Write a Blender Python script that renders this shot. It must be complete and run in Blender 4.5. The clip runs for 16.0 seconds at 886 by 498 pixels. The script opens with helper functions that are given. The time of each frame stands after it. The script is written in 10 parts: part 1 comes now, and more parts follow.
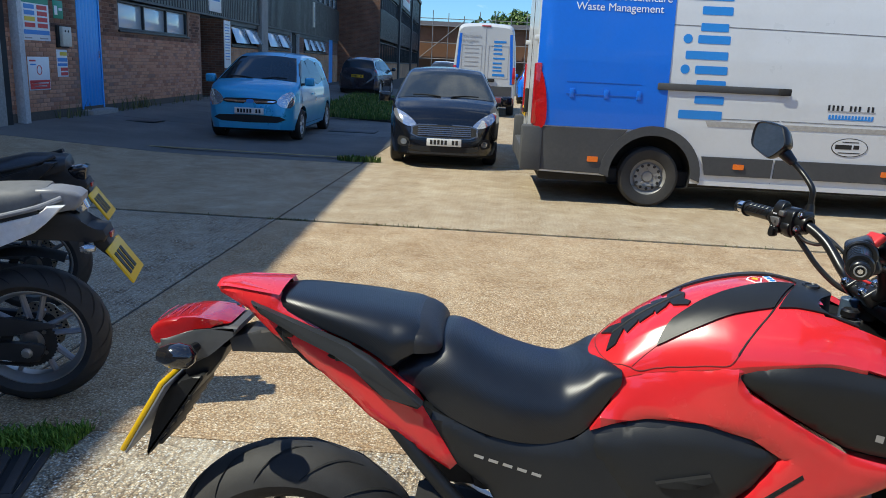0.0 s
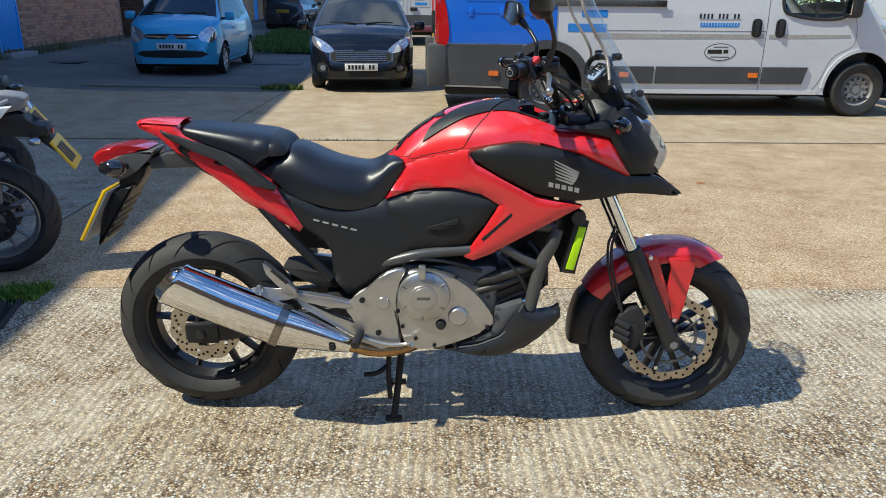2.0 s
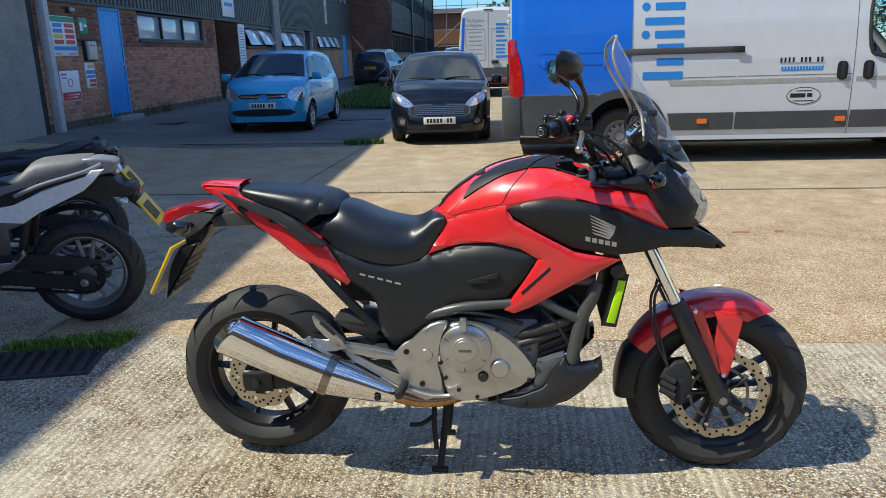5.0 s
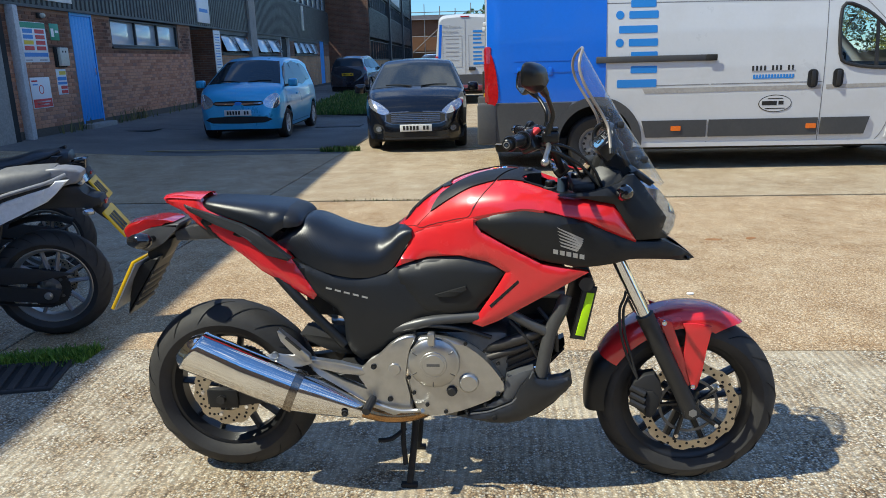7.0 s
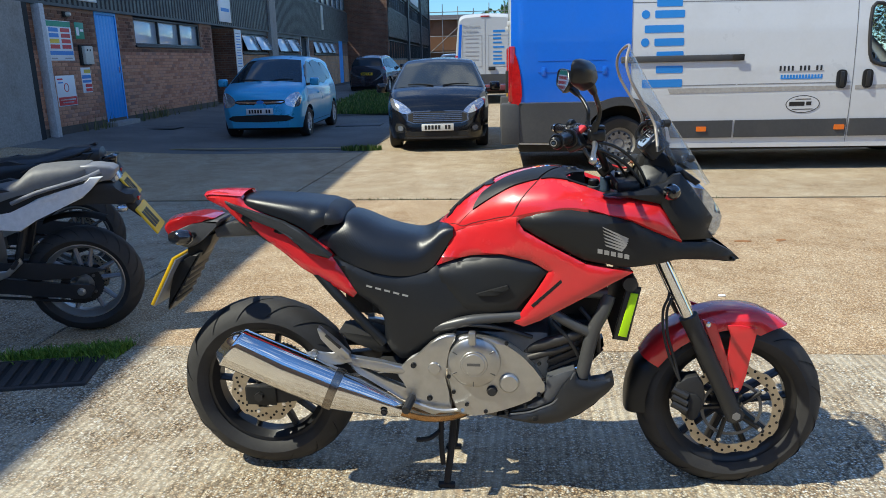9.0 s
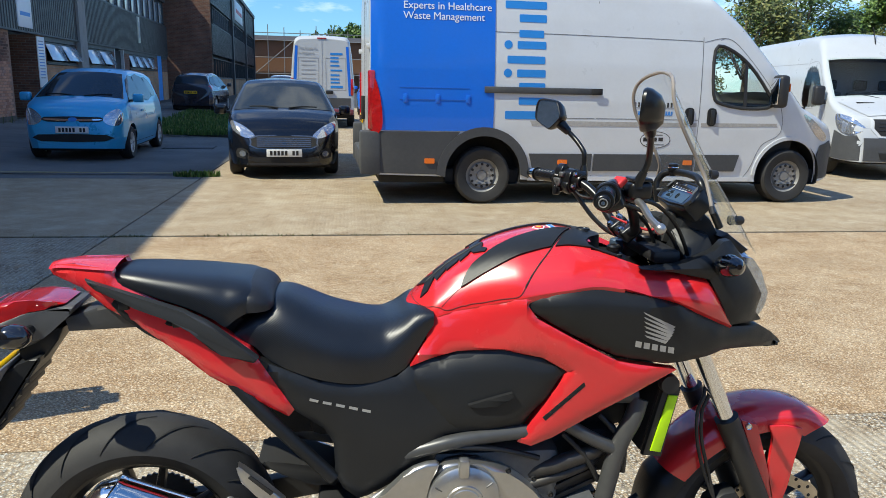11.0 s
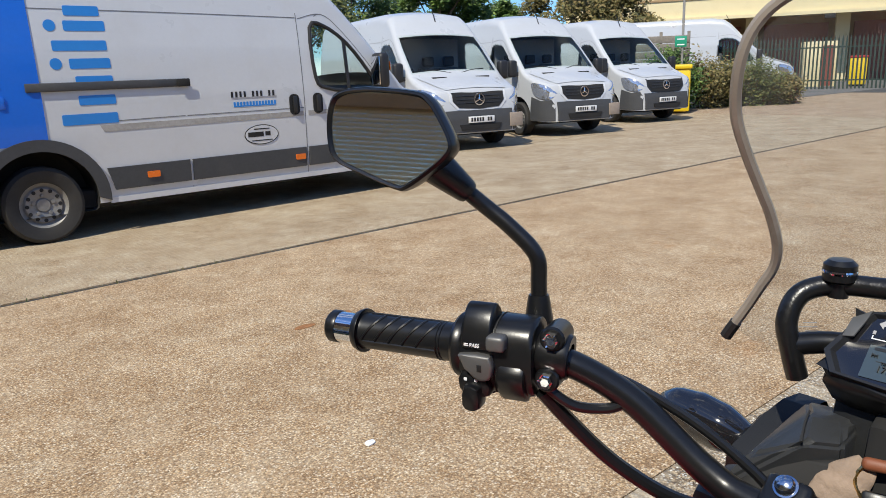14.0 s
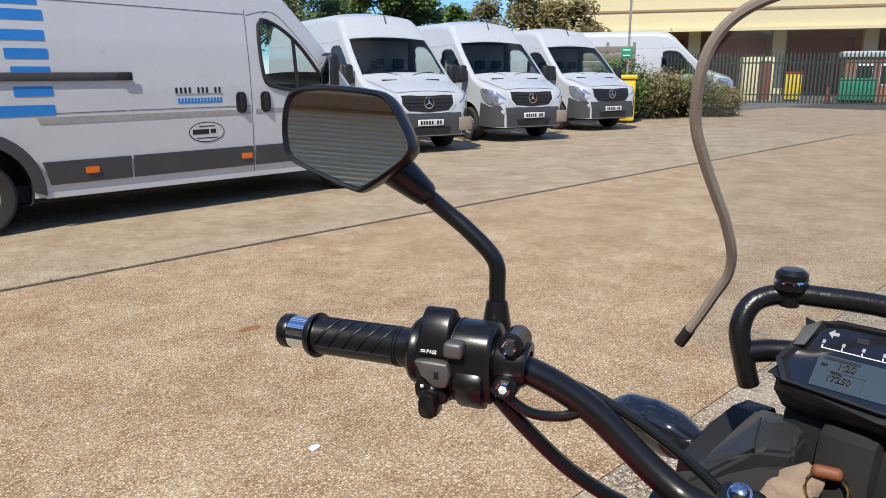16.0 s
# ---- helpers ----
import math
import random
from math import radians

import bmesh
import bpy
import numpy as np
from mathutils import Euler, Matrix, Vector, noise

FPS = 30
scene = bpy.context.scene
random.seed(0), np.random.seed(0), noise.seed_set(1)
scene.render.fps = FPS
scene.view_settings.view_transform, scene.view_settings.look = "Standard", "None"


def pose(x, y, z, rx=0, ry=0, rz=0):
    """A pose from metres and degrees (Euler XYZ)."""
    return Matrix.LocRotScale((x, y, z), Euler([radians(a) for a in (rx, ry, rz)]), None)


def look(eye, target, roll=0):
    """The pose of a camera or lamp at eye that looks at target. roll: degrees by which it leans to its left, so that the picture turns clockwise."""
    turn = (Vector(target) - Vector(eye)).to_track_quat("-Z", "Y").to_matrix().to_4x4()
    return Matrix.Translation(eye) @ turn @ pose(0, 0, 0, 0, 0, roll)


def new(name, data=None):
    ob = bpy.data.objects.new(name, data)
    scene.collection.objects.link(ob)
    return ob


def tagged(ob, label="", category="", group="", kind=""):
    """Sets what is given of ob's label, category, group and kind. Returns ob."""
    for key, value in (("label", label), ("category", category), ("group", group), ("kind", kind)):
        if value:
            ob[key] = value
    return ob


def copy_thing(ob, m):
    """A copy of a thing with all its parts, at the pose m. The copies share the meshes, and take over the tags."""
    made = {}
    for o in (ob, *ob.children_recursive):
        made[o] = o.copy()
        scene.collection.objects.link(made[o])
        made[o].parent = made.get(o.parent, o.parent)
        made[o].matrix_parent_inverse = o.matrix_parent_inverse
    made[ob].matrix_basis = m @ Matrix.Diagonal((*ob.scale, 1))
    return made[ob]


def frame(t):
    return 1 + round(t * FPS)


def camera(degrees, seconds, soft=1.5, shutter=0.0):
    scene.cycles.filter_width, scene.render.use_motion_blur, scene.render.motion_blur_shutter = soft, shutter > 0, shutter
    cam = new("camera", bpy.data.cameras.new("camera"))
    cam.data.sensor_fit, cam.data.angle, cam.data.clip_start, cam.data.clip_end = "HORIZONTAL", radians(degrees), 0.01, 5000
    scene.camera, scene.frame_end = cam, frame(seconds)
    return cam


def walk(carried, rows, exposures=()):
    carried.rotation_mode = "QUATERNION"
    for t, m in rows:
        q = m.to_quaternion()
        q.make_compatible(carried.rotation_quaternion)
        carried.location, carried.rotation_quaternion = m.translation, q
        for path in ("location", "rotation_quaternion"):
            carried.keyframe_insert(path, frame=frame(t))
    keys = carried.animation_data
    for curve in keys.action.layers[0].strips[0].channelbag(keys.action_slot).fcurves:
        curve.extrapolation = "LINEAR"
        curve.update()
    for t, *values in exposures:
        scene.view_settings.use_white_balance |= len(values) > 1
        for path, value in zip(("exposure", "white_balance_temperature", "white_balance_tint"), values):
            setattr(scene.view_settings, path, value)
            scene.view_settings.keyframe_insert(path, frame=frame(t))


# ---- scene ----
cam = camera(62.2, 16.0, 0.9)
PATH = [
    (0, (0.39, -1.481, 1.484), (0.239, 0.453, 0.998), 2.8),
    (0.4, (0.486, -1.774, 1.468), (0.377, 0.163, 0.981), 1.3),
    (0.5, (0.498, -1.837, 1.476), (0.411, 0.096, 0.969), 1.1),
    (1, (0.699, -2.091, 1.46), (0.65, -0.166, 0.919), -1.0),
    (1.5, (0.761, -2.265, 1.405), (0.737, -0.352, 0.821), -0.5),
    (2, (0.776, -2.361, 1.39), (0.776, -0.467, 0.746), 0.6),
    (2.5, (0.855, -2.389, 1.391), (0.863, -0.493, 0.754), 1.3),
    (3, (0.893, -2.401, 1.397), (0.828, -0.498, 0.784), 0.8),
    (3.5, (0.904, -2.421, 1.408), (0.756, -0.513, 0.829), -0.4),
    (4, (0.92, -2.43, 1.418), (0.696, -0.519, 0.87), -1.4),
    (4.2, (0.92, -2.428, 1.421), (0.672, -0.518, 0.882), -1.7),
    (6.5, (0.952, -2.381, 1.436), (0.763, -0.455, 0.933), -1.5),
    (7, (0.96, -2.376, 1.441), (0.779, -0.449, 0.938), -1.5),
    (7.5, (0.955, -2.381, 1.44), (0.758, -0.455, 0.938), -1.6),
    (8, (0.942, -2.384, 1.447), (0.701, -0.462, 0.948), -1.9),
    (8.2, (0.939, -2.384, 1.446), (0.682, -0.464, 0.947), -2.1),
    (10.5, (0.599, -2.028, 1.415), (0.651, -0.094, 0.909), 1.4),
    (11, (0.465, -1.697, 1.424), (0.71, 0.238, 0.985), 1.3),
    (11.5, (0.322, -1.35, 1.433), (0.866, 0.528, 1.015), -0.1),
    (12, (0.335, -0.971, 1.402), (1.085, 0.834, 0.979), -1.4),
    (12.5, (0.402, -0.602, 1.397), (1.378, 1.091, 0.973), -3.0),
    (13, (0.52, -0.339, 1.399), (1.67, 1.239, 0.966), -3.6),
    (13.5, (0.632, -0.193, 1.397), (1.801, 1.363, 0.937), -3.3),
    (14, (0.654, -0.172, 1.402), (1.887, 1.329, 0.928), -2.0),
    (14.5, (0.667, -0.166, 1.393), (1.962, 1.279, 0.911), -0.9),
    (15, (0.658, -0.157, 1.396), (1.987, 1.259, 0.916), -0.4),
    (15.5, (0.653, -0.153, 1.397), (1.993, 1.253, 0.917), -0.2),
    (16, (0.655, -0.157, 1.4), (1.997, 1.249, 0.932), -0.1),
]
EXPOSURE = [(0.0, 0.32, 6750, 3), (0.5, 0.36, 6750, 3), (1.0, 0.40, 6750, 3), (2.0, 0.36, 6750, 3), (7.0, 0.38, 6750, 3), (8.0, 0.44, 6750, 3), (9.3, 0.40, 6750, 3), (11.0, 0.38, 6750, 3), (12.0, 0.23, 6800, 5), (12.5, 0.16, 6850, 7), (13.0, 0.16, 6900, 8), (16.0, 0.18, 6850, 10)]
walk(cam, [(t, look(eye, target, roll)) for t, eye, target, roll in PATH], EXPOSURE)

# ---- light ----
SUN = Vector((-0.75, -0.30, 1.0)).normalized()          # towards the sun, over the unit's roof
world = bpy.data.worlds.new("sky")
scene.world = world
world.use_nodes = True
wn, wl = world.node_tree.nodes, world.node_tree.links
sky = wn.new("ShaderNodeTexSky")
sky.sky_type, sky.sun_disc = "NISHITA", False
sky.sun_elevation, sky.sun_rotation = math.asin(SUN.z), math.atan2(SUN.x, SUN.y)
sky.dust_density, sky.ozone_density = 0.0, 5.0
tc, cn, cr = wn.new("ShaderNodeTexCoord"), wn.new("ShaderNodeTexNoise"), wn.new("ShaderNodeValToRGB")
mp = wn.new("ShaderNodeMapping")
mp.inputs["Scale"].default_value = (1.0, 1.0, 3.2)
mp.inputs["Location"].default_value = (0.35, 0.1, 0.0)
cn.inputs["Scale"].default_value, cn.inputs["Detail"].default_value, cn.inputs["Roughness"].default_value = 4.2, 8, 0.58
cr.color_ramp.elements[0].position, cr.color_ramp.elements[1].position = 0.53, 0.72
cr.color_ramp.elements[1].color = (0.85, 0.85, 0.85, 1)
tint = wn.new("ShaderNodeMixRGB")
tint.blend_type = "MULTIPLY"
tint.inputs[0].default_value = 1.0
sepz, deep = wn.new("ShaderNodeSeparateXYZ"), wn.new("ShaderNodeValToRGB")     # a deep summer blue, down to the horizon
deep.color_ramp.elements[0].position, deep.color_ramp.elements[0].color = 0.02, (0.38, 0.60, 0.86, 1)
deep.color_ramp.elements[1].position, deep.color_ramp.elements[1].color = 0.45, (0.60, 0.86, 1.16, 1)
wl.new(tc.outputs["Generated"], sepz.inputs[0])
wl.new(sepz.outputs["Z"], deep.inputs["Fac"])
wl.new(deep.outputs["Color"], tint.inputs[2])
mix = wn.new("ShaderNodeMixRGB")
mix.inputs[2].default_value = (8.5, 8.8, 9.2, 1)
wl.new(tc.outputs["Generated"], mp.inputs["Vector"])
wl.new(mp.outputs["Vector"], cn.inputs["Vector"])
wl.new(cn.outputs["Fac"], cr.inputs["Fac"])
wl.new(cr.outputs["Color"], mix.inputs[0])
wl.new(sky.outputs[0], tint.inputs[1])
wl.new(tint.outputs[0], mix.inputs[1])
wl.new(mix.outputs[0], wn["Background"].inputs["Color"])
wn["Background"].inputs["Strength"].default_value = 0.15
sun = new("sun", bpy.data.lights.new("sun", "SUN"))
sun.data.energy, sun.data.angle, sun.data.color = 4.3, radians(0.53), (1.0, 0.97, 0.88)
sun.matrix_world = look((0, 0, 0), -SUN)


# ---- materials ----
def nodes_of(name):
    m = bpy.data.materials.new(name)
    m.use_nodes = True
    nt = m.node_tree
    return m, nt, nt.nodes["Principled BSDF"]


def tex_noise(nt, scale, detail=4.0, rough=0.6, vec=None, stretch=None):
    n = nt.nodes.new("ShaderNodeTexNoise")
    n.inputs["Scale"].default_value, n.inputs["Detail"].default_value, n.inputs["Roughness"].default_value = scale, detail, rough
    if vec is None:
        vec = nt.nodes.new("ShaderNodeTexCoord").outputs["Object"]
    if stretch:
        mpn = nt.nodes.new("ShaderNodeMapping")
        mpn.inputs["Scale"].default_value = stretch
        nt.links.new(vec, mpn.inputs["Vector"])
        vec = mpn.outputs["Vector"]
    nt.links.new(vec, n.inputs["Vector"])
    return n.outputs["Fac"]


def ramp(nt, fac, stops):
    r = nt.nodes.new("ShaderNodeValToRGB")
    el = r.color_ramp.elements
    while len(el) < len(stops):
        el.new(0.5)
    for e, (p, c) in zip(el, stops):
        e.position, e.color = p, (*(c if isinstance(c, tuple) else (c, c, c)), 1)
    nt.links.new(fac, r.inputs["Fac"])
    return r.outputs["Color"]


def blend(nt, fac, a, b, mode="MIX"):
    n = nt.nodes.new("ShaderNodeMixRGB")
    n.blend_type = mode
    for sock, v in zip(n.inputs, (fac, a, b)):
        if isinstance(v, (int, float)):
            sock.default_value = v if sock.type == "VALUE" else (v, v, v, 1)
        elif isinstance(v, tuple):
            sock.default_value = (*v, 1)
        else:
            nt.links.new(v, sock)
    return n.outputs["Color"]


def bump(nt, bsdf, height, strength, dist):
    n = nt.nodes.new("ShaderNodeBump")
    n.inputs["Strength"].default_value, n.inputs["Distance"].default_value = strength, dist
    nt.links.new(height, n.inputs["Height"])
    nt.links.new(n.outputs["Normal"], bsdf.inputs["Normal"])
    return n


def mat(name, col, rough=0.5, metal=0.0, grain=30.0, vary=0.12, dirt=0.1, dirt_col=(0.12, 0.10, 0.08), bumps=0.0, bscale=200.0, coat=0.0):
    """A painted, moulded or metal surface: base colour with grain and soft dirt at two scales."""
    m, nt, b = nodes_of(name)
    f1 = tex_noise(nt, grain, 5, 0.65)
    f2 = tex_noise(nt, 2.3, 6, 0.6)
    dark = tuple(c * (1 - vary) for c in col)
    light = tuple(min(1, c * (1 + vary * 0.6)) for c in col)
    c = ramp(nt, f1, [(0.3, dark), (0.7, light)])
    if dirt:
        c = blend(nt, ramp(nt, f2, [(0.5, 0.0), (0.85, dirt)]), c, dirt_col)
    nt.links.new(c, b.inputs["Base Color"])
    r = ramp(nt, f2, [(0.3, max(0.02, rough * 0.85)), (0.75, min(1, rough * 1.25 + 0.02))])
    nt.links.new(r, b.inputs["Roughness"])
    b.inputs["Metallic"].default_value = metal
    b.inputs["Coat Weight"].default_value = coat
    b.inputs["Coat Roughness"].default_value = 0.04
    if bumps:
        bump(nt, b, tex_noise(nt, bscale, 3, 0.6), bumps, 0.002)
    return m


def concrete(name, ridges, worn, tone=1.0, tint=(1.0, 1.0, 1.0)):
    """Sunlit yard concrete: exposed stones, tamped ridges, stains, slab by slab."""
    m, nt, b = nodes_of(name)
    vec = nt.nodes.new("ShaderNodeTexCoord").outputs["Object"]
    v1 = nt.nodes.new("ShaderNodeTexVoronoi")
    v1.inputs["Scale"].default_value, v1.inputs["Randomness"].default_value = 120, 1
    nt.links.new(vec, v1.inputs["Vector"])
    sep = nt.nodes.new("ShaderNodeSeparateColor")
    nt.links.new(v1.outputs["Color"], sep.inputs[0])
    k = tone
    stones = ramp(nt, sep.outputs[0], [(0.0, (0.13 * k, 0.085 * k, 0.05 * k)), (0.22, (0.34 * k, 0.21 * k, 0.115 * k)), (0.55, (0.58 * k, 0.41 * k, 0.235 * k)), (0.8, (0.74 * k, 0.61 * k, 0.43 * k)), (1.0, (0.88 * k, 0.83 * k, 0.72 * k))])
    paste = ramp(nt, tex_noise(nt, 38, 6, 0.7, vec), [(0.3, (0.37 * k, 0.29 * k, 0.195 * k)), (0.7, (0.62 * k, 0.515 * k, 0.37 * k))])
    big = tex_noise(nt, 0.75, 7, 0.62, vec)
    mid = tex_noise(nt, 6, 6, 0.7, vec)
    show = ramp(nt, blend(nt, 0.5, big, mid), [(0.42 - worn * 0.2, 0.25), (0.60 - worn * 0.2, 1.0)])
    gaps = ramp(nt, v1.outputs["Distance"], [(0.28, 1.05), (0.68, 0.32 if ridges > 0.5 else 0.36)])
    stones = blend(nt, 1.0, stones, gaps, "MULTIPLY")
    c = blend(nt, show, paste, stones)
    pale = ramp(nt, tex_noise(nt, 4.6, 10, 0.80, vec), [(0.47, 0.0), (0.72, 0.40 if ridges > 0.5 else 0.46)])
    c = blend(nt, pale, c, (0.56 * k, 0.47 * k, 0.34 * k) if ridges > 0.5 else (0.60 * k, 0.51 * k, 0.395 * k))
    flecks = ramp(nt, tex_noise(nt, 75, 2, 0.5, vec), [(0.63, 0.0), (0.71, 0.52)])
    c = blend(nt, flecks, c, (0.76 * k, 0.71 * k, 0.62 * k))
    pits = ramp(nt, tex_noise(nt, 58, 3, 0.6, vec), [(0.29, 0.52 if ridges > 0.5 else 0.66), (0.38, 1.0)])
    c = blend(nt, 1.0, c, pits, "MULTIPLY")
    if ridges < 0.5:
        patch = tex_noise(nt, 2.6, 12, 0.82, vec)
        warm = ramp(nt, patch, [(0.36, (0.42 * k, 0.265 * k, 0.15 * k)), (0.50, (0.54 * k, 0.39 * k, 0.255 * k)), (0.64, (0.67 * k, 0.55 * k, 0.41 * k))])
        c = blend(nt, 0.38, c, warm)
        grit = ramp(nt, tex_noise(nt, 95, 4, 0.75, vec), [(0.36, (0.50, 0.43, 0.38)), (0.50, 1.0), (0.66, (1.28, 1.28, 1.30))])
        c = blend(nt, 1.0, c, grit, "MULTIPLY")
    c = blend(nt, 1.0, c, tint, "MULTIPLY")
    stain = ramp(nt, tex_noise(nt, 1.6, 9, 0.74, vec), [(0.42, 1.0), (0.70, (0.72, 0.66, 0.60))])
    c = blend(nt, 1.0, c, stain, "MULTIPLY")
    spots = ramp(nt, tex_noise(nt, 11, 3, 0.5, vec), [(0.70, 1.0), (0.76, (0.55, 0.5, 0.46))])
    c = blend(nt, 0.6, c, spots, "MULTIPLY")
    rust = ramp(nt, tex_noise(nt, 2.1, 5, 0.6, vec), [(0.66, 0.0), (0.74, 0.35)])
    c = blend(nt, rust, c, (0.42, 0.22, 0.09))
    nt.links.new(c, b.inputs["Base Color"])
    b.inputs["Roughness"].default_value = 0.88
    b.inputs["Specular IOR Level"].default_value = 0.3
    h = blend(nt, 1.0, v1.outputs["Distance"], show, "MULTIPLY")
    inv = blend(nt, 1.0, 0.55, h, "SUBTRACT")
    if ridges:
        w = nt.nodes.new("ShaderNodeTexWave")
        w.wave_type, w.bands_direction, w.wave_profile = "BANDS", "X", "SIN"
        w.inputs["Scale"].default_value, w.inputs["Distortion"].default_value = 8.2, 0.7
        w.inputs["Detail"].default_value, w.inputs["Detail Scale"].default_value = 3, 0.8
        mpn = nt.nodes.new("ShaderNodeMapping")
        mpn.inputs["Scale"].default_value = (1, 0.10, 1)
        nt.links.new(vec, mpn.inputs["Vector"])
        nt.links.new(mpn.outputs["Vector"], w.inputs["Vector"])
        keep = ramp(nt, tex_noise(nt, 1.3, 5, 0.6, vec), [(0.34, 0.45 * ridges), (0.52, ridges)])
        inv = blend(nt, keep, inv, w.outputs["Fac"], "ADD")
        # troughs between the ridges get a darker base colour
        dirt = ramp(nt, w.outputs["Fac"], [(0.05, (0.76, 0.74, 0.72)), (0.42, 1.0)])
        c = blend(nt, blend(nt, 1.0, keep, 0.75, "MULTIPLY"), c, blend(nt, 1.0, c, dirt, "MULTIPLY"))
        nt.links.new(c, b.inputs["Base Color"])
    bump(nt, b, inv, 0.75 if ridges > 0.5 else 0.30, 0.0045)
    return m


def tarmac(name, base=0.06):
    m, nt, b = nodes_of(name)
    vec = nt.nodes.new("ShaderNodeTexCoord").outputs["Object"]
    g = ramp(nt, tex_noise(nt, 150, 3, 0.8, vec), [(0.3, base * 0.5), (0.7, base * 1.7)])
    s = ramp(nt, tex_noise(nt, 0.7, 7, 0.65, vec), [(0.35, (0.8, 0.78, 0.74)), (0.7, (1.35, 1.3, 1.2))])
    nt.links.new(blend(nt, 1.0, g, s, "MULTIPLY"), b.inputs["Base Color"])
    b.inputs["Roughness"].default_value = 0.92
    bump(nt, b, tex_noise(nt, 160, 3, 0.7, vec), 0.6, 0.004)
    return m


def random_mat(name, stops, rough=0.85, grain=60, bumps=0.4, by="object"):
    """Colour chosen per piece: by object, or by mesh island."""
    m, nt, b = nodes_of(name)
    src = nt.nodes.new("ShaderNodeObjectInfo").outputs["Random"] if by == "object" else nt.nodes.new("ShaderNodeNewGeometry").outputs["Random Per Island"]
    c = ramp(nt, src, stops)
    vec = nt.nodes.new("ShaderNodeTexCoord").outputs["Object"]
    c = blend(nt, 1.0, c, ramp(nt, tex_noise(nt, grain, 5, 0.7, vec), [(0.3, 0.72), (0.7, 1.15)]), "MULTIPLY")
    nt.links.new(c, b.inputs["Base Color"])
    b.inputs["Roughness"].default_value = rough
    if bumps:
        bump(nt, b, tex_noise(nt, grain * 2, 3, 0.6, vec), bumps, 0.004)
    return m


def glass(name, tint, amount, rough=0.01, ior=1.5, haze=0.0):
    """Thin pane: see-through tint with gloss by Fresnel."""
    m, nt, b = nodes_of(name)
    nt.nodes.remove(b)
    tr, gl, mx, lw = (nt.nodes.new("ShaderNode" + k) for k in ("BsdfTransparent", "BsdfGlossy", "MixShader", "LayerWeight"))
    tr.inputs["Color"].default_value = (*[c * amount for c in tint], 1)
    gl.inputs["Roughness"].default_value = rough
    lw.inputs["Blend"].default_value = 0.5
    f0 = ((ior - 1) / (ior + 1)) ** 2
    pw, ma = nt.nodes.new("ShaderNodeMath"), nt.nodes.new("ShaderNodeMath")
    pw.operation, ma.operation = "POWER", "MULTIPLY_ADD"
    pw.inputs[1].default_value, ma.inputs[1].default_value, ma.inputs[2].default_value = 5.0, 0.8, f0
    nt.links.new(lw.outputs["Facing"], pw.inputs[0])
    nt.links.new(pw.outputs[0], ma.inputs[0])
    nt.links.new(ma.outputs[0], mx.inputs[0])
    nt.links.new(tr.outputs[0], mx.inputs[1])
    nt.links.new(gl.outputs[0], mx.inputs[2])
    out = mx.outputs[0]
    if haze:
        df, mh = nt.nodes.new("ShaderNodeBsdfDiffuse"), nt.nodes.new("ShaderNodeMixShader")
        nt.links.new(ramp(nt, tex_noise(nt, 14, 5, 0.6), [(0.3, haze * 0.5), (0.7, haze * 1.4)]), mh.inputs[0])
        nt.links.new(out, mh.inputs[1])
        nt.links.new(df.outputs[0], mh.inputs[2])
        out = mh.outputs[0]
    nt.links.new(out, nt.nodes["Material Output"].inputs["Surface"])
    return m


M_SLAB_A = concrete("concrete_ridged", 0.9, 0.05, 1.10, (0.92, 0.98, 1.04))
M_SLAB_B = concrete("concrete_worn", 0.06, 0.9, 1.02, (0.99, 0.97, 0.89))
M_SLAB_C = concrete("concrete_ridged_pale", 0.46, 0.1, 0.97, (0.94, 0.99, 0.98))
M_JOINT = mat("joint_dirt", (0.045, 0.042, 0.036), 0.95, bumps=0.5)
M_TARMAC = tarmac("tarmac", 0.12)
M_ROAD = tarmac("road_tarmac", 0.055)
M_WHITE = mat("white_van_paint", (0.50, 0.515, 0.525), 0.30, vary=0.02, dirt=0.2, dirt_col=(0.38, 0.35, 0.30), coat=0.4)
M_SILVER = mat("pale_grey_van_paint", (0.60, 0.615, 0.625), 0.3, vary=0.02, dirt=0.22, dirt_col=(0.42, 0.39, 0.33), coat=0.5)
M_BLUE = mat("van_blue_vinyl", (0.004, 0.14, 0.66), 0.32, vary=0.04, dirt=0.1, dirt_col=(0.10, 0.22, 0.45), coat=0.4)
M_CARBLUE = mat("light_blue_car_paint", (0.03, 0.40, 0.70), 0.3, metal=0.25, vary=0.05, dirt=0.12, coat=0.7)
M_CARBLACK = mat("black_car_paint", (0.005, 0.006, 0.009), 0.16, vary=0.1, dirt=0.03, coat=0.35)
M_CARDARK = mat("dark_car_paint", (0.012, 0.012, 0.02), 0.22, vary=0.1, dirt=0.04, coat=0.9)
M_CLAD = mat("grey_plastic", (0.055, 0.057, 0.06), 0.62, dirt=0.35, dirt_col=(0.14, 0.13, 0.11), bumps=0.15)
M_BLACK = mat("black_plastic", (0.018, 0.018, 0.019), 0.48, dirt=0.2, dirt_col=(0.06, 0.055, 0.05), bumps=0.1)
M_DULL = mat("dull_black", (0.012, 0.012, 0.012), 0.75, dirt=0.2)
M_RUBBER = mat("tyre_rubber", (0.022, 0.021, 0.020), 0.72, dirt=0.5, dirt_col=(0.085, 0.075, 0.065), bumps=0.2)
M_STEELW = mat("grey_wheel_trim", (0.24, 0.235, 0.225), 0.5, 0.3, dirt=0.5, dirt_col=(0.16, 0.13, 0.10))
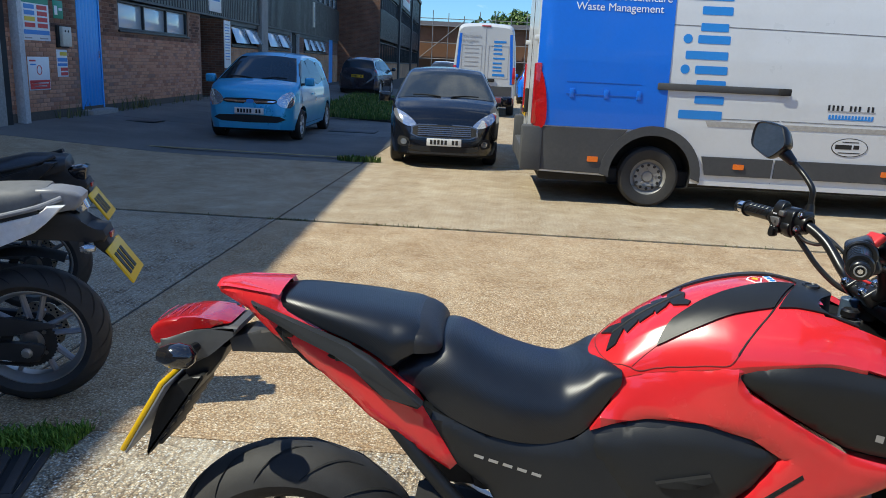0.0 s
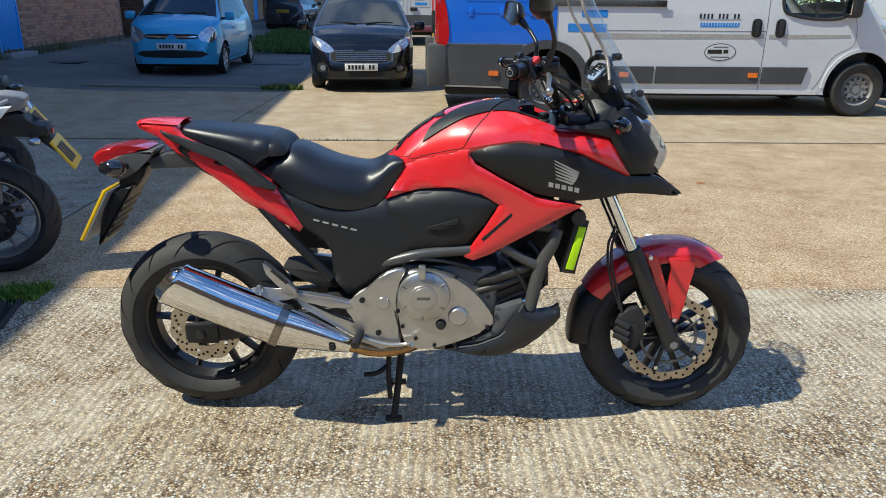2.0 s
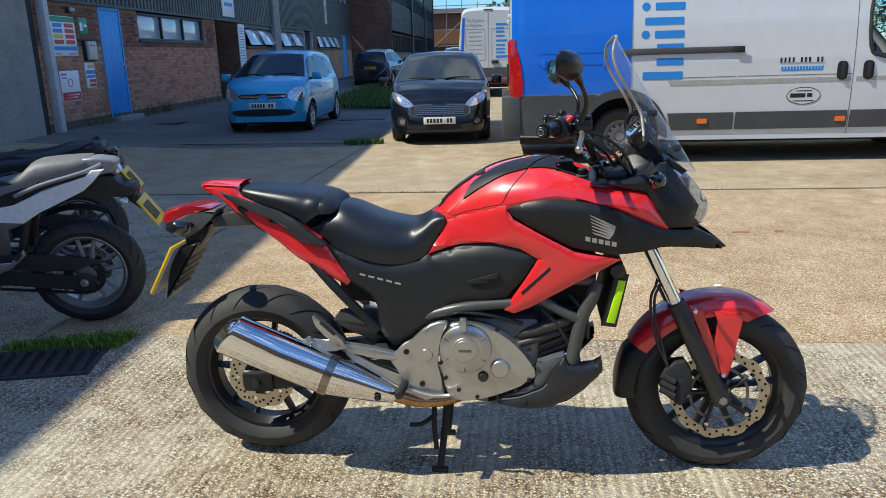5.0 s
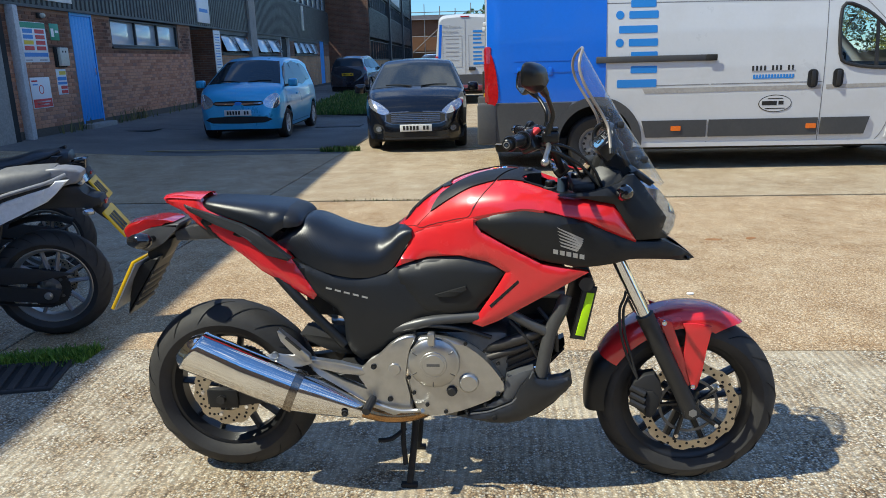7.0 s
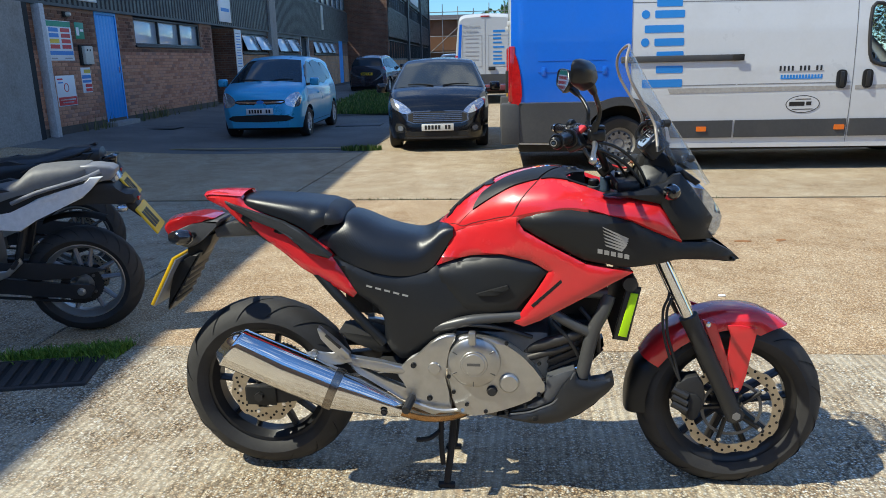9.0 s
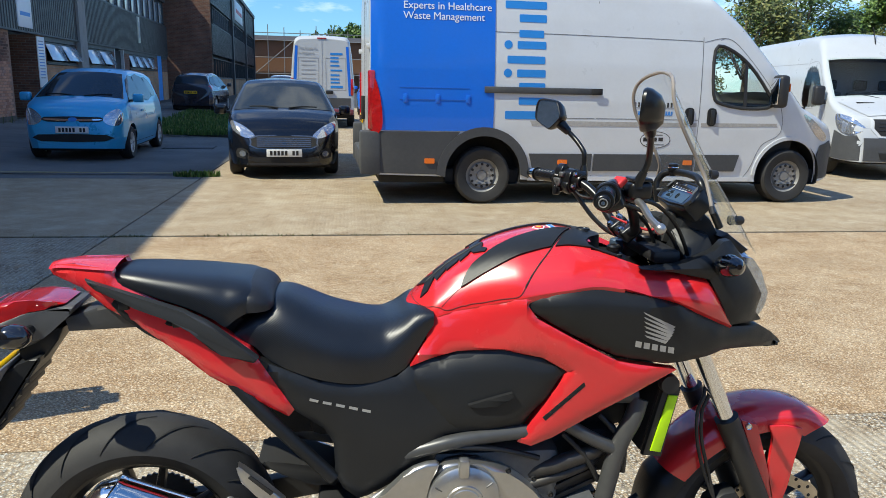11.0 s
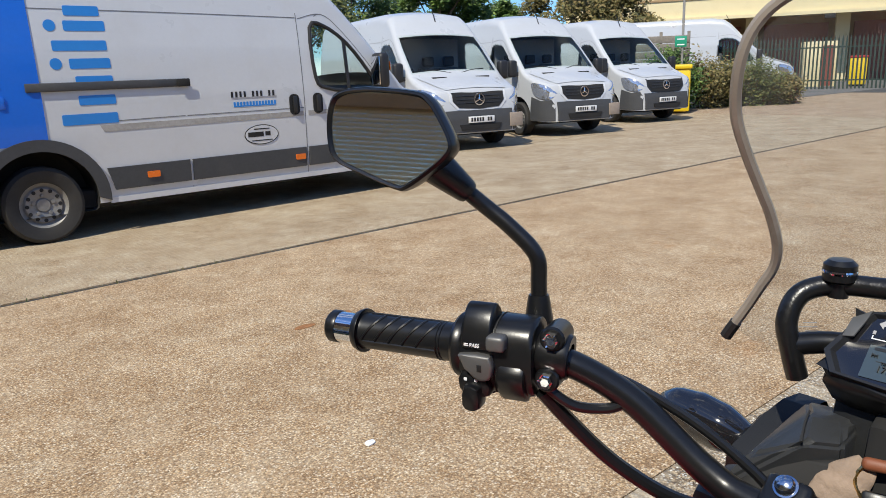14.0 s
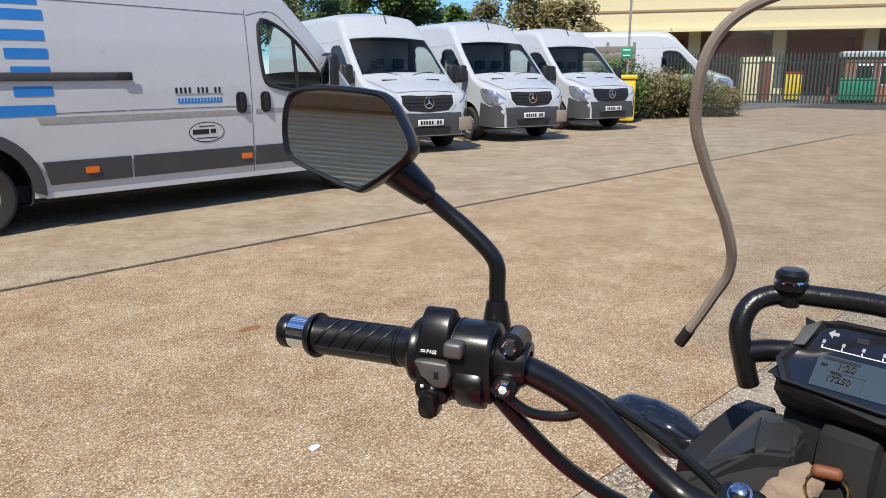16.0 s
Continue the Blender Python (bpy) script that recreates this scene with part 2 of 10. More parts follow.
M_ALLOY = mat("alloy_wheel", (0.55, 0.55, 0.56), 0.35, 0.7, dirt=0.2)
M_WINDOW = mat("tinted_window_glass", (0.022, 0.028, 0.033), 0.03, vary=0.2, dirt=0.0)
M_WINDOW.node_tree.nodes["Principled BSDF"].inputs["Specular IOR Level"].default_value = 0.3
# road grime, with the waist recess's shadow mixed into the same colour
M_GRIME_SHADE = mat("grime_and_recess_shade", (0.36, 0.34, 0.31), 0.6, vary=0.2, dirt=0.4, dirt_col=(0.52, 0.52, 0.51))
M_CABGLASS = glass("clear_cab_glass", (0.90, 0.97, 0.94), 0.95, 0.01, 1.4)
M_CHROME = mat("chrome", (0.82, 0.82, 0.83), 0.06, 1.0, vary=0.04, dirt=0.05)
M_LAMP = mat("clear_lamp", (0.55, 0.57, 0.6), 0.08, 0.75, grain=60, vary=0.35, dirt=0.0, coat=1.0)
M_RED_LAMP = mat("red_lamp", (0.45, 0.01, 0.012), 0.12, vary=0.25, dirt=0.05, coat=1.0)
M_ORANGE = mat("orange_marker", (0.85, 0.17, 0.01), 0.25, vary=0.1, dirt=0.05, coat=0.6)
M_PLATE_W = mat("white_plate", (0.72, 0.72, 0.70), 0.35, vary=0.03, dirt=0.15)
M_PLATE_Y = mat("yellow_plate", (0.83, 0.50, 0.012), 0.35, vary=0.05, dirt=0.15)
M_INK = mat("black_print", (0.012, 0.012, 0.012), 0.5, dirt=0.0)
M_PRINT_W = mat("white_print", (0.82, 0.83, 0.84), 0.4, vary=0.03, dirt=0.05)
M_PRINT_B = mat("blue_print", (0.02, 0.22, 0.62), 0.4, vary=0.03, dirt=0.05)
M_PRINT_R = mat("red_print", (0.62, 0.03, 0.03), 0.4, vary=0.05, dirt=0.05)
M_PRINT_G = mat("green_print", (0.01, 0.28, 0.16), 0.4, vary=0.05, dirt=0.05)
M_PRINT_Y = mat("yellow_print", (0.80, 0.55, 0.02), 0.4, vary=0.05, dirt=0.05)
M_GREY_PRINT = mat("grey_print", (0.35, 0.35, 0.36), 0.5, dirt=0.0)


# ---- mesh helpers ----
def thing(name, m, label, category, group="", kind=""):
    ob = new(name)
    ob.matrix_world = m
    return tagged(ob, label, category, group, kind)


def finish(name, bm, material, smooth=True, angle=35):
    me = bpy.data.meshes.new(name)
    bmesh.ops.recalc_face_normals(bm, faces=bm.faces)
    if smooth:
        for f in bm.faces:
            f.smooth = True
        lim = radians(angle)
        for e in bm.edges:
            if len(e.link_faces) == 2 and e.calc_face_angle(0.0) > lim:
                e.smooth = False
    bm.to_mesh(me)
    bm.free()
    me.materials.append(material)
    return me


def part(name, bm, material, parent, label="", smooth=True, angle=35):
    ob = new(name, finish(name, bm, material, smooth, angle))
    ob.parent = parent
    if label:
        ob["label"] = label
    return ob


def mesh_of(name, verts, faces):
    bm = bmesh.new()
    vs = [bm.verts.new(v) for v in verts]
    for f in faces:
        try:
            bm.faces.new([vs[i] for i in f])
        except ValueError:
            pass
    return bm


def box(x0, x1, y0, y1, z0, z1, bev=0.0, seg=2, bm=None):
    b = bm or bmesh.new()
    r = bmesh.ops.create_cube(b, size=1.0, matrix=Matrix.Translation(((x0 + x1) / 2, (y0 + y1) / 2, (z0 + z1) / 2)) @ Matrix.Diagonal((abs(x1 - x0), abs(y1 - y0), abs(z1 - z0), 1)))
    if bev:
        es = list({e for v in r["verts"] for e in v.link_edges})
        bmesh.ops.bevel(b, geom=es, offset=bev, segments=seg, profile=0.5, affect="EDGES")
    return b


def rod(a, c, r0, r1=None, n=14, caps=True, bm=None):
    """A straight bar from a to c, of radius r0 to r1."""
    b = bm or bmesh.new()
    a, c = Vector(a), Vector(c)
    d = c - a
    m = Matrix.Translation((a + c) / 2) @ d.to_track_quat("Z", "Y").to_matrix().to_4x4()
    bmesh.ops.create_cone(b, cap_ends=caps, segments=n, radius1=r0, radius2=r0 if r1 is None else r1, depth=d.length, matrix=m)
    return b


def smooth_path(pts, k=6):
    """Catmull-Rom through the points."""
    p = [Vector(q) for q in pts]
    if len(p) < 3 or k < 2:
        return p
    out = []
    for i in range(len(p) - 1):
        p0, p1, p2, p3 = p[max(i - 1, 0)], p[i], p[i + 1], p[min(i + 2, len(p) - 1)]
        for j in range(k):
            t = j / k
            out.append(0.5 * (2 * p1 + (p2 - p0) * t + (2 * p0 - 5 * p1 + 4 * p2 - p3) * t * t + (3 * p1 - p0 - 3 * p2 + p3) * t ** 3))
    out.append(p[-1])
    return out


def tube(pts, r, n=10, k=6, bm=None, caps=True):
    """A round bar along a smooth path; r is a number, or one radius a point of pts."""
    b = bm or bmesh.new()
    path = smooth_path(pts, k)
    rad = [r] * len(path) if isinstance(r, (int, float)) else [float(np.interp(i / (len(path) - 1), np.linspace(0, 1, len(r)), r)) for i in range(len(path))]
    up, rings = None, []
    for i, p in enumerate(path):
        d = (path[min(i + 1, len(path) - 1)] - path[max(i - 1, 0)]).normalized()
        if up is None:
            up = d.orthogonal().normalized()
        up = (up - d * up.dot(d)).normalized()
        side = d.cross(up)
        rings.append([b.verts.new(p + rad[i] * (math.cos(2 * math.pi * j / n) * up + math.sin(2 * math.pi * j / n) * side)) for j in range(n)])
    for q, s in zip(rings, rings[1:]):
        for j in range(n):
            b.faces.new((q[j], q[(j + 1) % n], s[(j + 1) % n], s[j]))
    if caps:
        b.faces.new(rings[0][::-1])
        b.faces.new(rings[-1])
    return b


def lathe(prof, n=40, axis="Y", centre=(0, 0, 0), bm=None):
    """Turn a closed or open profile of (radius, along) round an axis."""
    b = bm or bmesh.new()
    rings = []
    for i in range(n):
        a = 2 * math.pi * i / n
        c, s = math.cos(a), math.sin(a)
        row = []
        for r, h in prof:
            v = {"Y": (r * c, h, r * s), "X": (h, r * c, r * s), "Z": (r * c, r * s, h)}[axis]
            row.append(b.verts.new(Vector(v) + Vector(centre)))
        rings.append(row)
    for i in range(n):
        q, s = rings[i], rings[(i + 1) % n]
        for j in range(len(prof) - 1):
            b.faces.new((q[j], q[j + 1], s[j + 1], s[j]))
    bmesh.ops.remove_doubles(b, verts=b.verts, dist=1e-5)
    return b


def prism(poly, y0, y1, bev=0.0, axis="Y", seg=2, bm=None):
    """A flat outline given thickness along an axis. poly: (x, z) for Y, (y, z) for X, (x, y) for Z."""
    b = bm or bmesh.new()
    put = {"Y": lambda p, h: (p[0], h, p[1]), "X": lambda p, h: (h, p[0], p[1]), "Z": lambda p, h: (p[0], p[1], h)}[axis]
    lo, hi = [b.verts.new(put(p, y0)) for p in poly], [b.verts.new(put(p, y1)) for p in poly]
    fs = [b.faces.new(lo[::-1]), b.faces.new(hi)]
    n = len(poly)
    for i in range(n):
        fs.append(b.faces.new((lo[i], lo[(i + 1) % n], hi[(i + 1) % n], hi[i])))
    if bev:
        bmesh.ops.bevel(b, geom=list({e for f in fs[:2] for e in f.edges}), offset=bev, segments=seg, profile=0.5, affect="EDGES")
    return b


def rounded(poly, k=4):
    """A closed outline softened into a curve."""
    p = [Vector((q[0], q[1], 0)) for q in poly]
    n, out = len(p), []
    for i in range(n):
        p0, p1, p2, p3 = p[i - 1], p[i], p[(i + 1) % n], p[(i + 2) % n]
        for j in range(k):
            t = j / k
            q = 0.5 * (2 * p1 + (p2 - p0) * t + (2 * p0 - 5 * p1 + 4 * p2 - p3) * t * t + (3 * p1 - p0 - 3 * p2 + p3) * t ** 3)
            out.append((q.x, q.y))
    return out


def ellipse(cx, cz, rx, rz, n=28):
    return [(cx + rx * math.cos(2 * math.pi * i / n), cz + rz * math.sin(2 * math.pi * i / n)) for i in range(n)]


def cornered(x0, x1, z0, z1, r, n=4):
    """A rectangle with round corners."""
    out = []
    for cx, cz, a0 in ((x1 - r, z1 - r, 0), (x0 + r, z1 - r, 90), (x0 + r, z0 + r, 180), (x1 - r, z0 + r, 270)):
        for i in range(n + 1):
            a = radians(a0 + 90 * i / n)
            out.append((cx + r * math.cos(a), cz + r * math.sin(a)))
    return out


def lettering(name, body, size, material, parent, m, label="", wide=1.0):
    cu = bpy.data.curves.new(name, "FONT")
    cu.body, cu.size, cu.extrude, cu.align_x, cu.align_y = body, size, 0.0015, "LEFT", "BOTTOM"
    tmp = bpy.data.objects.new(name, cu)
    scene.collection.objects.link(tmp)
    me = bpy.data.meshes.new_from_object(tmp.evaluated_get(bpy.context.evaluated_depsgraph_get()))
    bpy.data.objects.remove(tmp)
    bpy.data.curves.remove(cu)
    me.materials.clear()
    me.materials.append(material)
    ob = new(name, me)
    ob.parent = parent
    ob.matrix_local = m @ Matrix.Diagonal((wide, 1, 1, 1))
    if label:
        ob["label"] = label
    return ob


def sheet(poly, surf, cuts=(0.12, 0.12), thick=0.003):
    """A flat outline (a, b) laid on a curved surface: surf(a, b, lift) gives the place."""
    b = bmesh.new()
    b.faces.new([b.verts.new((p[0], p[1], 0)) for p in poly])
    for ax in (0, 1):
        lo, hi = min(p[ax] for p in poly), max(p[ax] for p in poly)
        n = int((hi - lo) / cuts[ax])
        for i in range(1, n + 1):
            co, no = [0, 0, 0], [0, 0, 0]
            co[ax], no[ax] = lo + (hi - lo) * i / (n + 1), 1
            bmesh.ops.bisect_plane(b, geom=b.verts[:] + b.edges[:] + b.faces[:], plane_co=co, plane_no=no)
    bmesh.ops.triangulate(b, faces=[f for f in b.faces if len(f.verts) > 4])
    flat = [(v.co.x, v.co.y) for v in b.verts]
    if thick:
        edge = [e for e in b.edges if len(e.link_faces) == 1]
        r = bmesh.ops.extrude_edge_only(b, edges=edge)
        low = {v for v in r["geom"] if isinstance(v, bmesh.types.BMVert)}
    else:
        low = set()
    for v in b.verts:
        v.co = surf(v.co.x, v.co.y, -0.004 if v in low else thick)
    return b


# ---- ground ----
def rise(x, y):
    """The yard lifts a little towards the units."""
    return 0.05 * min(3.6, max(0.0, -4.6 - x))


TILT_Y = 0.022                                           # the bays run slightly askew


def slab(x0, x1, y0, y1, material, name="yard_slab", gap=0.011, near=None, back=None):
    g0, g1 = near or gap, back or gap
    nx, ny = max(2, int((x1 - x0) / 0.5)), max(2, int((y1 - y0) / 0.5))
    vs, fs = [], []
    for i in range(nx + 1):
        for j in range(ny + 1):
            x = x0 + gap + (x1 - x0 - 2 * gap) * i / nx
            y = y0 + g0 + (y1 - y0 - g0 - g1) * j / ny
            if i in (0, nx) or j in (0, ny):                 # chipped arrises
                x += 0.004 * noise.noise((x * 7, y * 7, 1)) if i in (0, nx) else 0
                y += 0.004 * noise.noise((x * 7, y * 7, 5)) if j in (0, ny) else 0
            vs.append((x, y + TILT_Y * x, rise(x, y)))
    for i in range(nx):
        for j in range(ny):
            a = i * (ny + 1) + j
            fs.append((a, a + ny + 1, a + ny + 2, a + 1))
    bm = mesh_of(name, vs, fs)
    r = bmesh.ops.extrude_edge_only(bm, edges=[e for e in bm.edges if len(e.link_faces) == 1])
    for v in r["geom"]:
        if isinstance(v, bmesh.types.BMVert):
            v.co.z -= 0.03
    return part(name, bm, material, ground, angle=30)


bm = bmesh.new()
xs_g = [-500, -60, -12, -8.2, -7.6, -7, -6.4, -5.8, -5.2, -4.6, -2, 4, 12, 24, 60, 500]
ys_g = [-500, -60, -12, -4, 4, 12, 24, 40, 70, 500]
vg = [[bm.verts.new((x, y, -0.009 + rise(x, y))) for y in ys_g] for x in xs_g]
for i in range(len(xs_g) - 1):
    for j in range(len(ys_g) - 1):
        bm.faces.new((vg[i][j], vg[i + 1][j], vg[i + 1][j + 1], vg[i][j + 1]))
ground = new("ground", finish("ground", bm, M_JOINT))
tagged(ground, "concrete yard of large cast bays with dirty joints", "ground", kind="structure")
ROWS_Y = (-9.0, -3.0, 1.09, 5.19, 9.3, 13.4, 17.5, 40.0)
for y0, y1, m_r, m_l in zip(ROWS_Y, ROWS_Y[1:], (M_SLAB_A, M_SLAB_A, M_SLAB_B, M_SLAB_C, M_SLAB_C, M_SLAB_C, M_SLAB_C), (M_SLAB_A, M_SLAB_A, M_SLAB_A, M_SLAB_C, M_TARMAC, M_TARMAC, M_TARMAC)):
    thin = dict(near={1.09: 0.003, 5.19: 0.034}.get(y0), back={1.09: 0.003, 5.19: 0.034}.get(y1))
    slab(-1.72, 19.2, y0, y1, m_r, **thin)
    slab(-8.9, -1.72, y0, y1, m_l, **thin)
M_APRON = concrete("pinkish_apron", 0.0, 0.6, 0.9)
slab(19.2, 33.0, -30.0, 12.2, M_APRON, "apron")
pavement = part("verge_tarmac", box(19.2, 60, 12.25, 40, -0.02, 0.015), M_TARMAC, ground)


def road_strip():
    road = new("road", finish("road", box(31.5, 36.5, -60, 60, -0.05, 0.006), M_ROAD))
    road.matrix_world = pose(0, 0, 0, 0, 0, 0)
    tagged(road, "dark tarmac access road past the yard gate", "road", kind="structure")


road_strip()


def blades(name, poly_pts, n, h0, h1, material, parent=None, base=0.0, seed=1, lean=0.5, width=0.012):
    """Grass: many bent blades; poly_pts() draws a place."""
    rnd = random.Random(seed)
    vs, fs = [], []
    for _ in range(n):
        x, y = poly_pts(rnd)
        z = base + rise(x, y)
        a, h = rnd.uniform(0, 6.28), rnd.uniform(h0, h1)
        dx, dy = math.cos(a), math.sin(a)
        w = width * rnd.uniform(0.6, 1.3)
        l = lean * h * rnd.uniform(0.2, 1.0)
        b = rnd.uniform(0, 6.28)
        lx, ly = l * math.cos(b), l * math.sin(b)
        k = len(vs)
        vs += [(x - dx * w, y - dy * w, z - 0.01), (x + dx * w, y + dy * w, z - 0.01), (x + dx * w * 0.7 + lx * 0.4, y + dy * w * 0.7 + ly * 0.4, z + h * 0.6), (x - dx * w * 0.7 + lx * 0.4, y - dy * w * 0.7 + ly * 0.4, z + h * 0.6), (x + lx, y + ly, z + h)]
        fs += [(k, k + 1, k + 2, k + 3), (k + 3, k + 2, k + 4)]
    me = bpy.data.meshes.new(name)
    me.from_pydata(vs, [], fs)
    me.materials.append(material)
    ob = new(name, me)
    if parent:
        ob.parent = parent
    return ob


M_GRASS = random_mat("grass_blades", [(0.0, (0.035, 0.075, 0.012)), (0.5, (0.07, 0.15, 0.02)), (0.85, (0.13, 0.22, 0.035)), (1.0, (0.28, 0.26, 0.09))], 0.7, bumps=0, by="island")
M_DRYGRASS = random_mat("dry_weeds", [(0.0, (0.05, 0.08, 0.02)), (0.5, (0.12, 0.13, 0.04)), (1.0, (0.26, 0.20, 0.09))], 0.8, bumps=0, by="island")
M_MOSS = random_mat("moss_and_grass", [(0.0, (0.06, 0.12, 0.012)), (0.5, (0.13, 0.25, 0.02)), (1.0, (0.25, 0.36, 0.05))], 0.7, bumps=0, by="island")
M_SOIL = mat("soil", (0.05, 0.045, 0.03), 0.95, bumps=0.6)


def in_blob(cx, cy, rx, ry):
    def f(r):
        a, q = r.uniform(0, 6.283), r.random() ** 0.6
        return cx + rx * q * math.cos(a), cy + ry * q * math.sin(a)
    return f


def verge_place(r):
    v = r.random()
    y = 17.2 + 12.5 * v ** 1.4
    return r.uniform(-4.6 - 1.5 * v, -2.35 - 0.5 * v), y


verge_bed = new("verge_bed", finish("verge_bed", prism([(-4.8, 18.3), (-2.45, 17.1), (-2.7, 30), (-6.3, 30)], -0.05, 0.06, 0.02, axis="Z"), M_SOIL))
tagged(verge_bed, "low earth bed of the grass verge", "verge", kind="structure")
tagged(blades("verge_grass", verge_place, 8000, 0.05, 0.16, M_GRASS, base=0.06, seed=3, width=0.014), "unmown green grass on the verge between the cars", "grass", kind="stuff")
tagged(blades("grass_tuft", in_blob(-1.82, 9.55, 0.34, 0.13), 520, 0.03, 0.10, M_GRASS, seed=5), "green tuft growing out of the concrete joint", "grass", kind="stuff")
tagged(blades("joint_weeds", lambda r: ((lambda q: (q, 5.19 + TILT_Y * q + r.uniform(-0.012, 0.012)))(r.choice((r.uniform(-0.9, 0.1), r.uniform(-3, 3), r.uniform(-1.8, -1.4)))), )[0], 200, 0.008, 0.03, M_DRYGRASS, seed=8, width=0.004), "small weeds in the concrete joint", "weeds", kind="stuff")
tagged(blades("drain_grass", lambda r: (lambda q, w: (-1.80 + 0.62 * q, 0.83 + 0.13 * q + w * (0.5 + 0.5 * q)))(r.random() ** 0.6, r.gauss(0.02, 0.05)), 2400, 0.010, 0.055, M_MOSS, seed=9, lean=0.9, width=0.0045), "bright grass and moss round the yard drain", "grass", kind="stuff")


def drain():
    d = thing("drain_grate", pose(-1.52, 0.66, 0.0, 0, 0, 14), "worn cast-iron drain grate set in the concrete", "drain")
    iron = mat("cast_iron", (0.055, 0.05, 0.048), 0.7, 0.4, dirt=0.5, dirt_col=(0.13, 0.11, 0.09), bumps=0.5)
    # black plate under the bars stands in for the shaded pit
    part("pit_shade_plate", box(-0.30, 0.30, -0.15, 0.15, -0.015, 0.004), M_DULL, d)
    fr = box(-0.32, 0.32, -0.175, -0.15, -0.02, 0.014, 0.004)
    box(-0.32, 0.32, 0.15, 0.175, -0.02, 0.014, 0.004, bm=fr)
    box(-0.335, -0.31, -0.175, 0.175, -0.02, 0.014, 0.004, bm=fr)
    box(0.31, 0.335, -0.175, 0.175, -0.02, 0.014, 0.004, bm=fr)
    part("frame", fr, iron, d)
    me = finish("bar", prism([(-0.035, -0.15), (0.0, -0.15), (-0.03, 0.15), (-0.065, 0.15)], 0.0, 0.016, 0.004, axis="Z"), iron)
    for i in range(9):
        ob = new("bar", me)
        ob.parent, ob.location = d, (-0.23 + i * 0.066, 0, 0)


drain()


def cover(x, y, w, d):
    c = thing("manhole_cover", pose(x, y, rise(x, y) + 0.001, 0, 0, 2), "dark iron inspection cover flush with the yard", "manhole cover", "yard covers")
    part("frame", box(-w / 2 - 0.03, w / 2 + 0.03, -d / 2 - 0.03, d / 2 + 0.03, -0.01, 0.006, 0.003), M_DULL, c)
    part("lid", box(-w / 2, w / 2, -d / 2, d / 2, 0.0, 0.012, 0.004), M_CLAD, c)


cover(-6.9, 12.8, 0.7, 0.45)
cover(-2.9, 14.3, 0.95, 0.6)
M_YELLOWLINE = mat("worn_yellow_paint", (0.30, 0.235, 0.10), 0.8, grain=14, vary=0.35, dirt=0.75, dirt_col=(0.36, 0.30, 0.21))
for x0, x1, y0 in ((-5.2, -2.2, 9.75), (-0.9, 0.4, 9.72), (0.3, 5.9, 9.75)):
    ln = new("yellow_line", finish("yellow_line", box(x0, x1, y0 + TILT_Y * x0, y0 + 0.09 + TILT_Y * x0, rise(x0, 0) - 0.002, rise(x0, 0) + 0.003), M_YELLOWLINE))
    tagged(ln, "faded yellow parking line on the concrete", "road marking", "parking lines", kind="structure")
M_LITTER = mat("white_scrap", (0.8, 0.8, 0.78), 0.6)
lit = new("paper_scrap", finish("paper_scrap", prism(rounded([(-0.02, -0.012), (0.018, -0.016), (0.026, 0.004), (0.006, 0.018), (-0.016, 0.012)], 2), 0.001, 0.008, 0.002, axis="Z"), M_LITTER))
lit.matrix_world = pose(2.06, 2.03, 0, 0, 0, 20)
tagged(lit, "small crumpled white scrap on the concrete", "litter")
M_RUST = mat("rust_stain", (0.30, 0.13, 0.045), 0.9, grain=50, vary=0.4, dirt=0.5, dirt_col=(0.42, 0.33, 0.2))
for k, (x, y, s) in enumerate(((2.56, 3.42, 1.0), (2.86, 3.46, 0.7))):
    st = new("rust_stain", finish("rust_stain", prism(rounded([(-0.06 * s, -0.02), (0.03 * s, -0.028), (0.07 * s, 0.0), (0.02 * s, 0.03), (-0.05 * s, 0.018)], 3), -0.002, 0.0025, axis="Z"), M_RUST))
    st.matrix_world = pose(x, y, 0, 0, 0, 35 * k)
    tagged(st, "brown rust stain on the worn concrete", "stain", kind="structure")


# ---- the row of units ----
def brick_mat(name, c1, c2, mortar, scale=1.0):
    m, nt, b = nodes_of(name)
    vec = nt.nodes.new("ShaderNodeTexCoord").outputs["Object"]
    sp, cb = nt.nodes.new("ShaderNodeSeparateXYZ"), nt.nodes.new("ShaderNodeCombineXYZ")
    nt.links.new(vec, sp.inputs[0])
    ad = nt.nodes.new("ShaderNodeMath")
    nt.links.new(sp.outputs[0], ad.inputs[0])
    nt.links.new(sp.outputs[1], ad.inputs[1])
    nt.links.new(ad.outputs[0], cb.inputs[0])
    nt.links.new(sp.outputs[2], cb.inputs[1])
    t = nt.nodes.new("ShaderNodeTexBrick")
    for k, v in (("Scale", 1.0), ("Brick Width", 0.225), ("Row Height", 0.075), ("Mortar Size", 0.008), ("Mortar Smooth", 0.3), ("Bias", -0.2)):
        t.inputs[k].default_value = v
    t.inputs["Color1"].default_value, t.inputs["Color2"].default_value, t.inputs["Mortar"].default_value = (*c1, 1), (*c2, 1), (*mortar, 1)
    nt.links.new(cb.outputs[0], t.inputs["Vector"])
    c = blend(nt, 1.0, t.outputs["Color"], ramp(nt, tex_noise(nt, 1.1, 7, 0.65, vec), [(0.3, 0.6), (0.7, 1.2)]), "MULTIPLY")
    c = blend(nt, 1.0, c, ramp(nt, tex_noise(nt, 30, 5, 0.7, vec), [(0.3, 0.75), (0.7, 1.15)]), "MULTIPLY")
    nt.links.new(c, b.inputs["Base Color"])
    b.inputs["Roughness"].default_value = 0.9
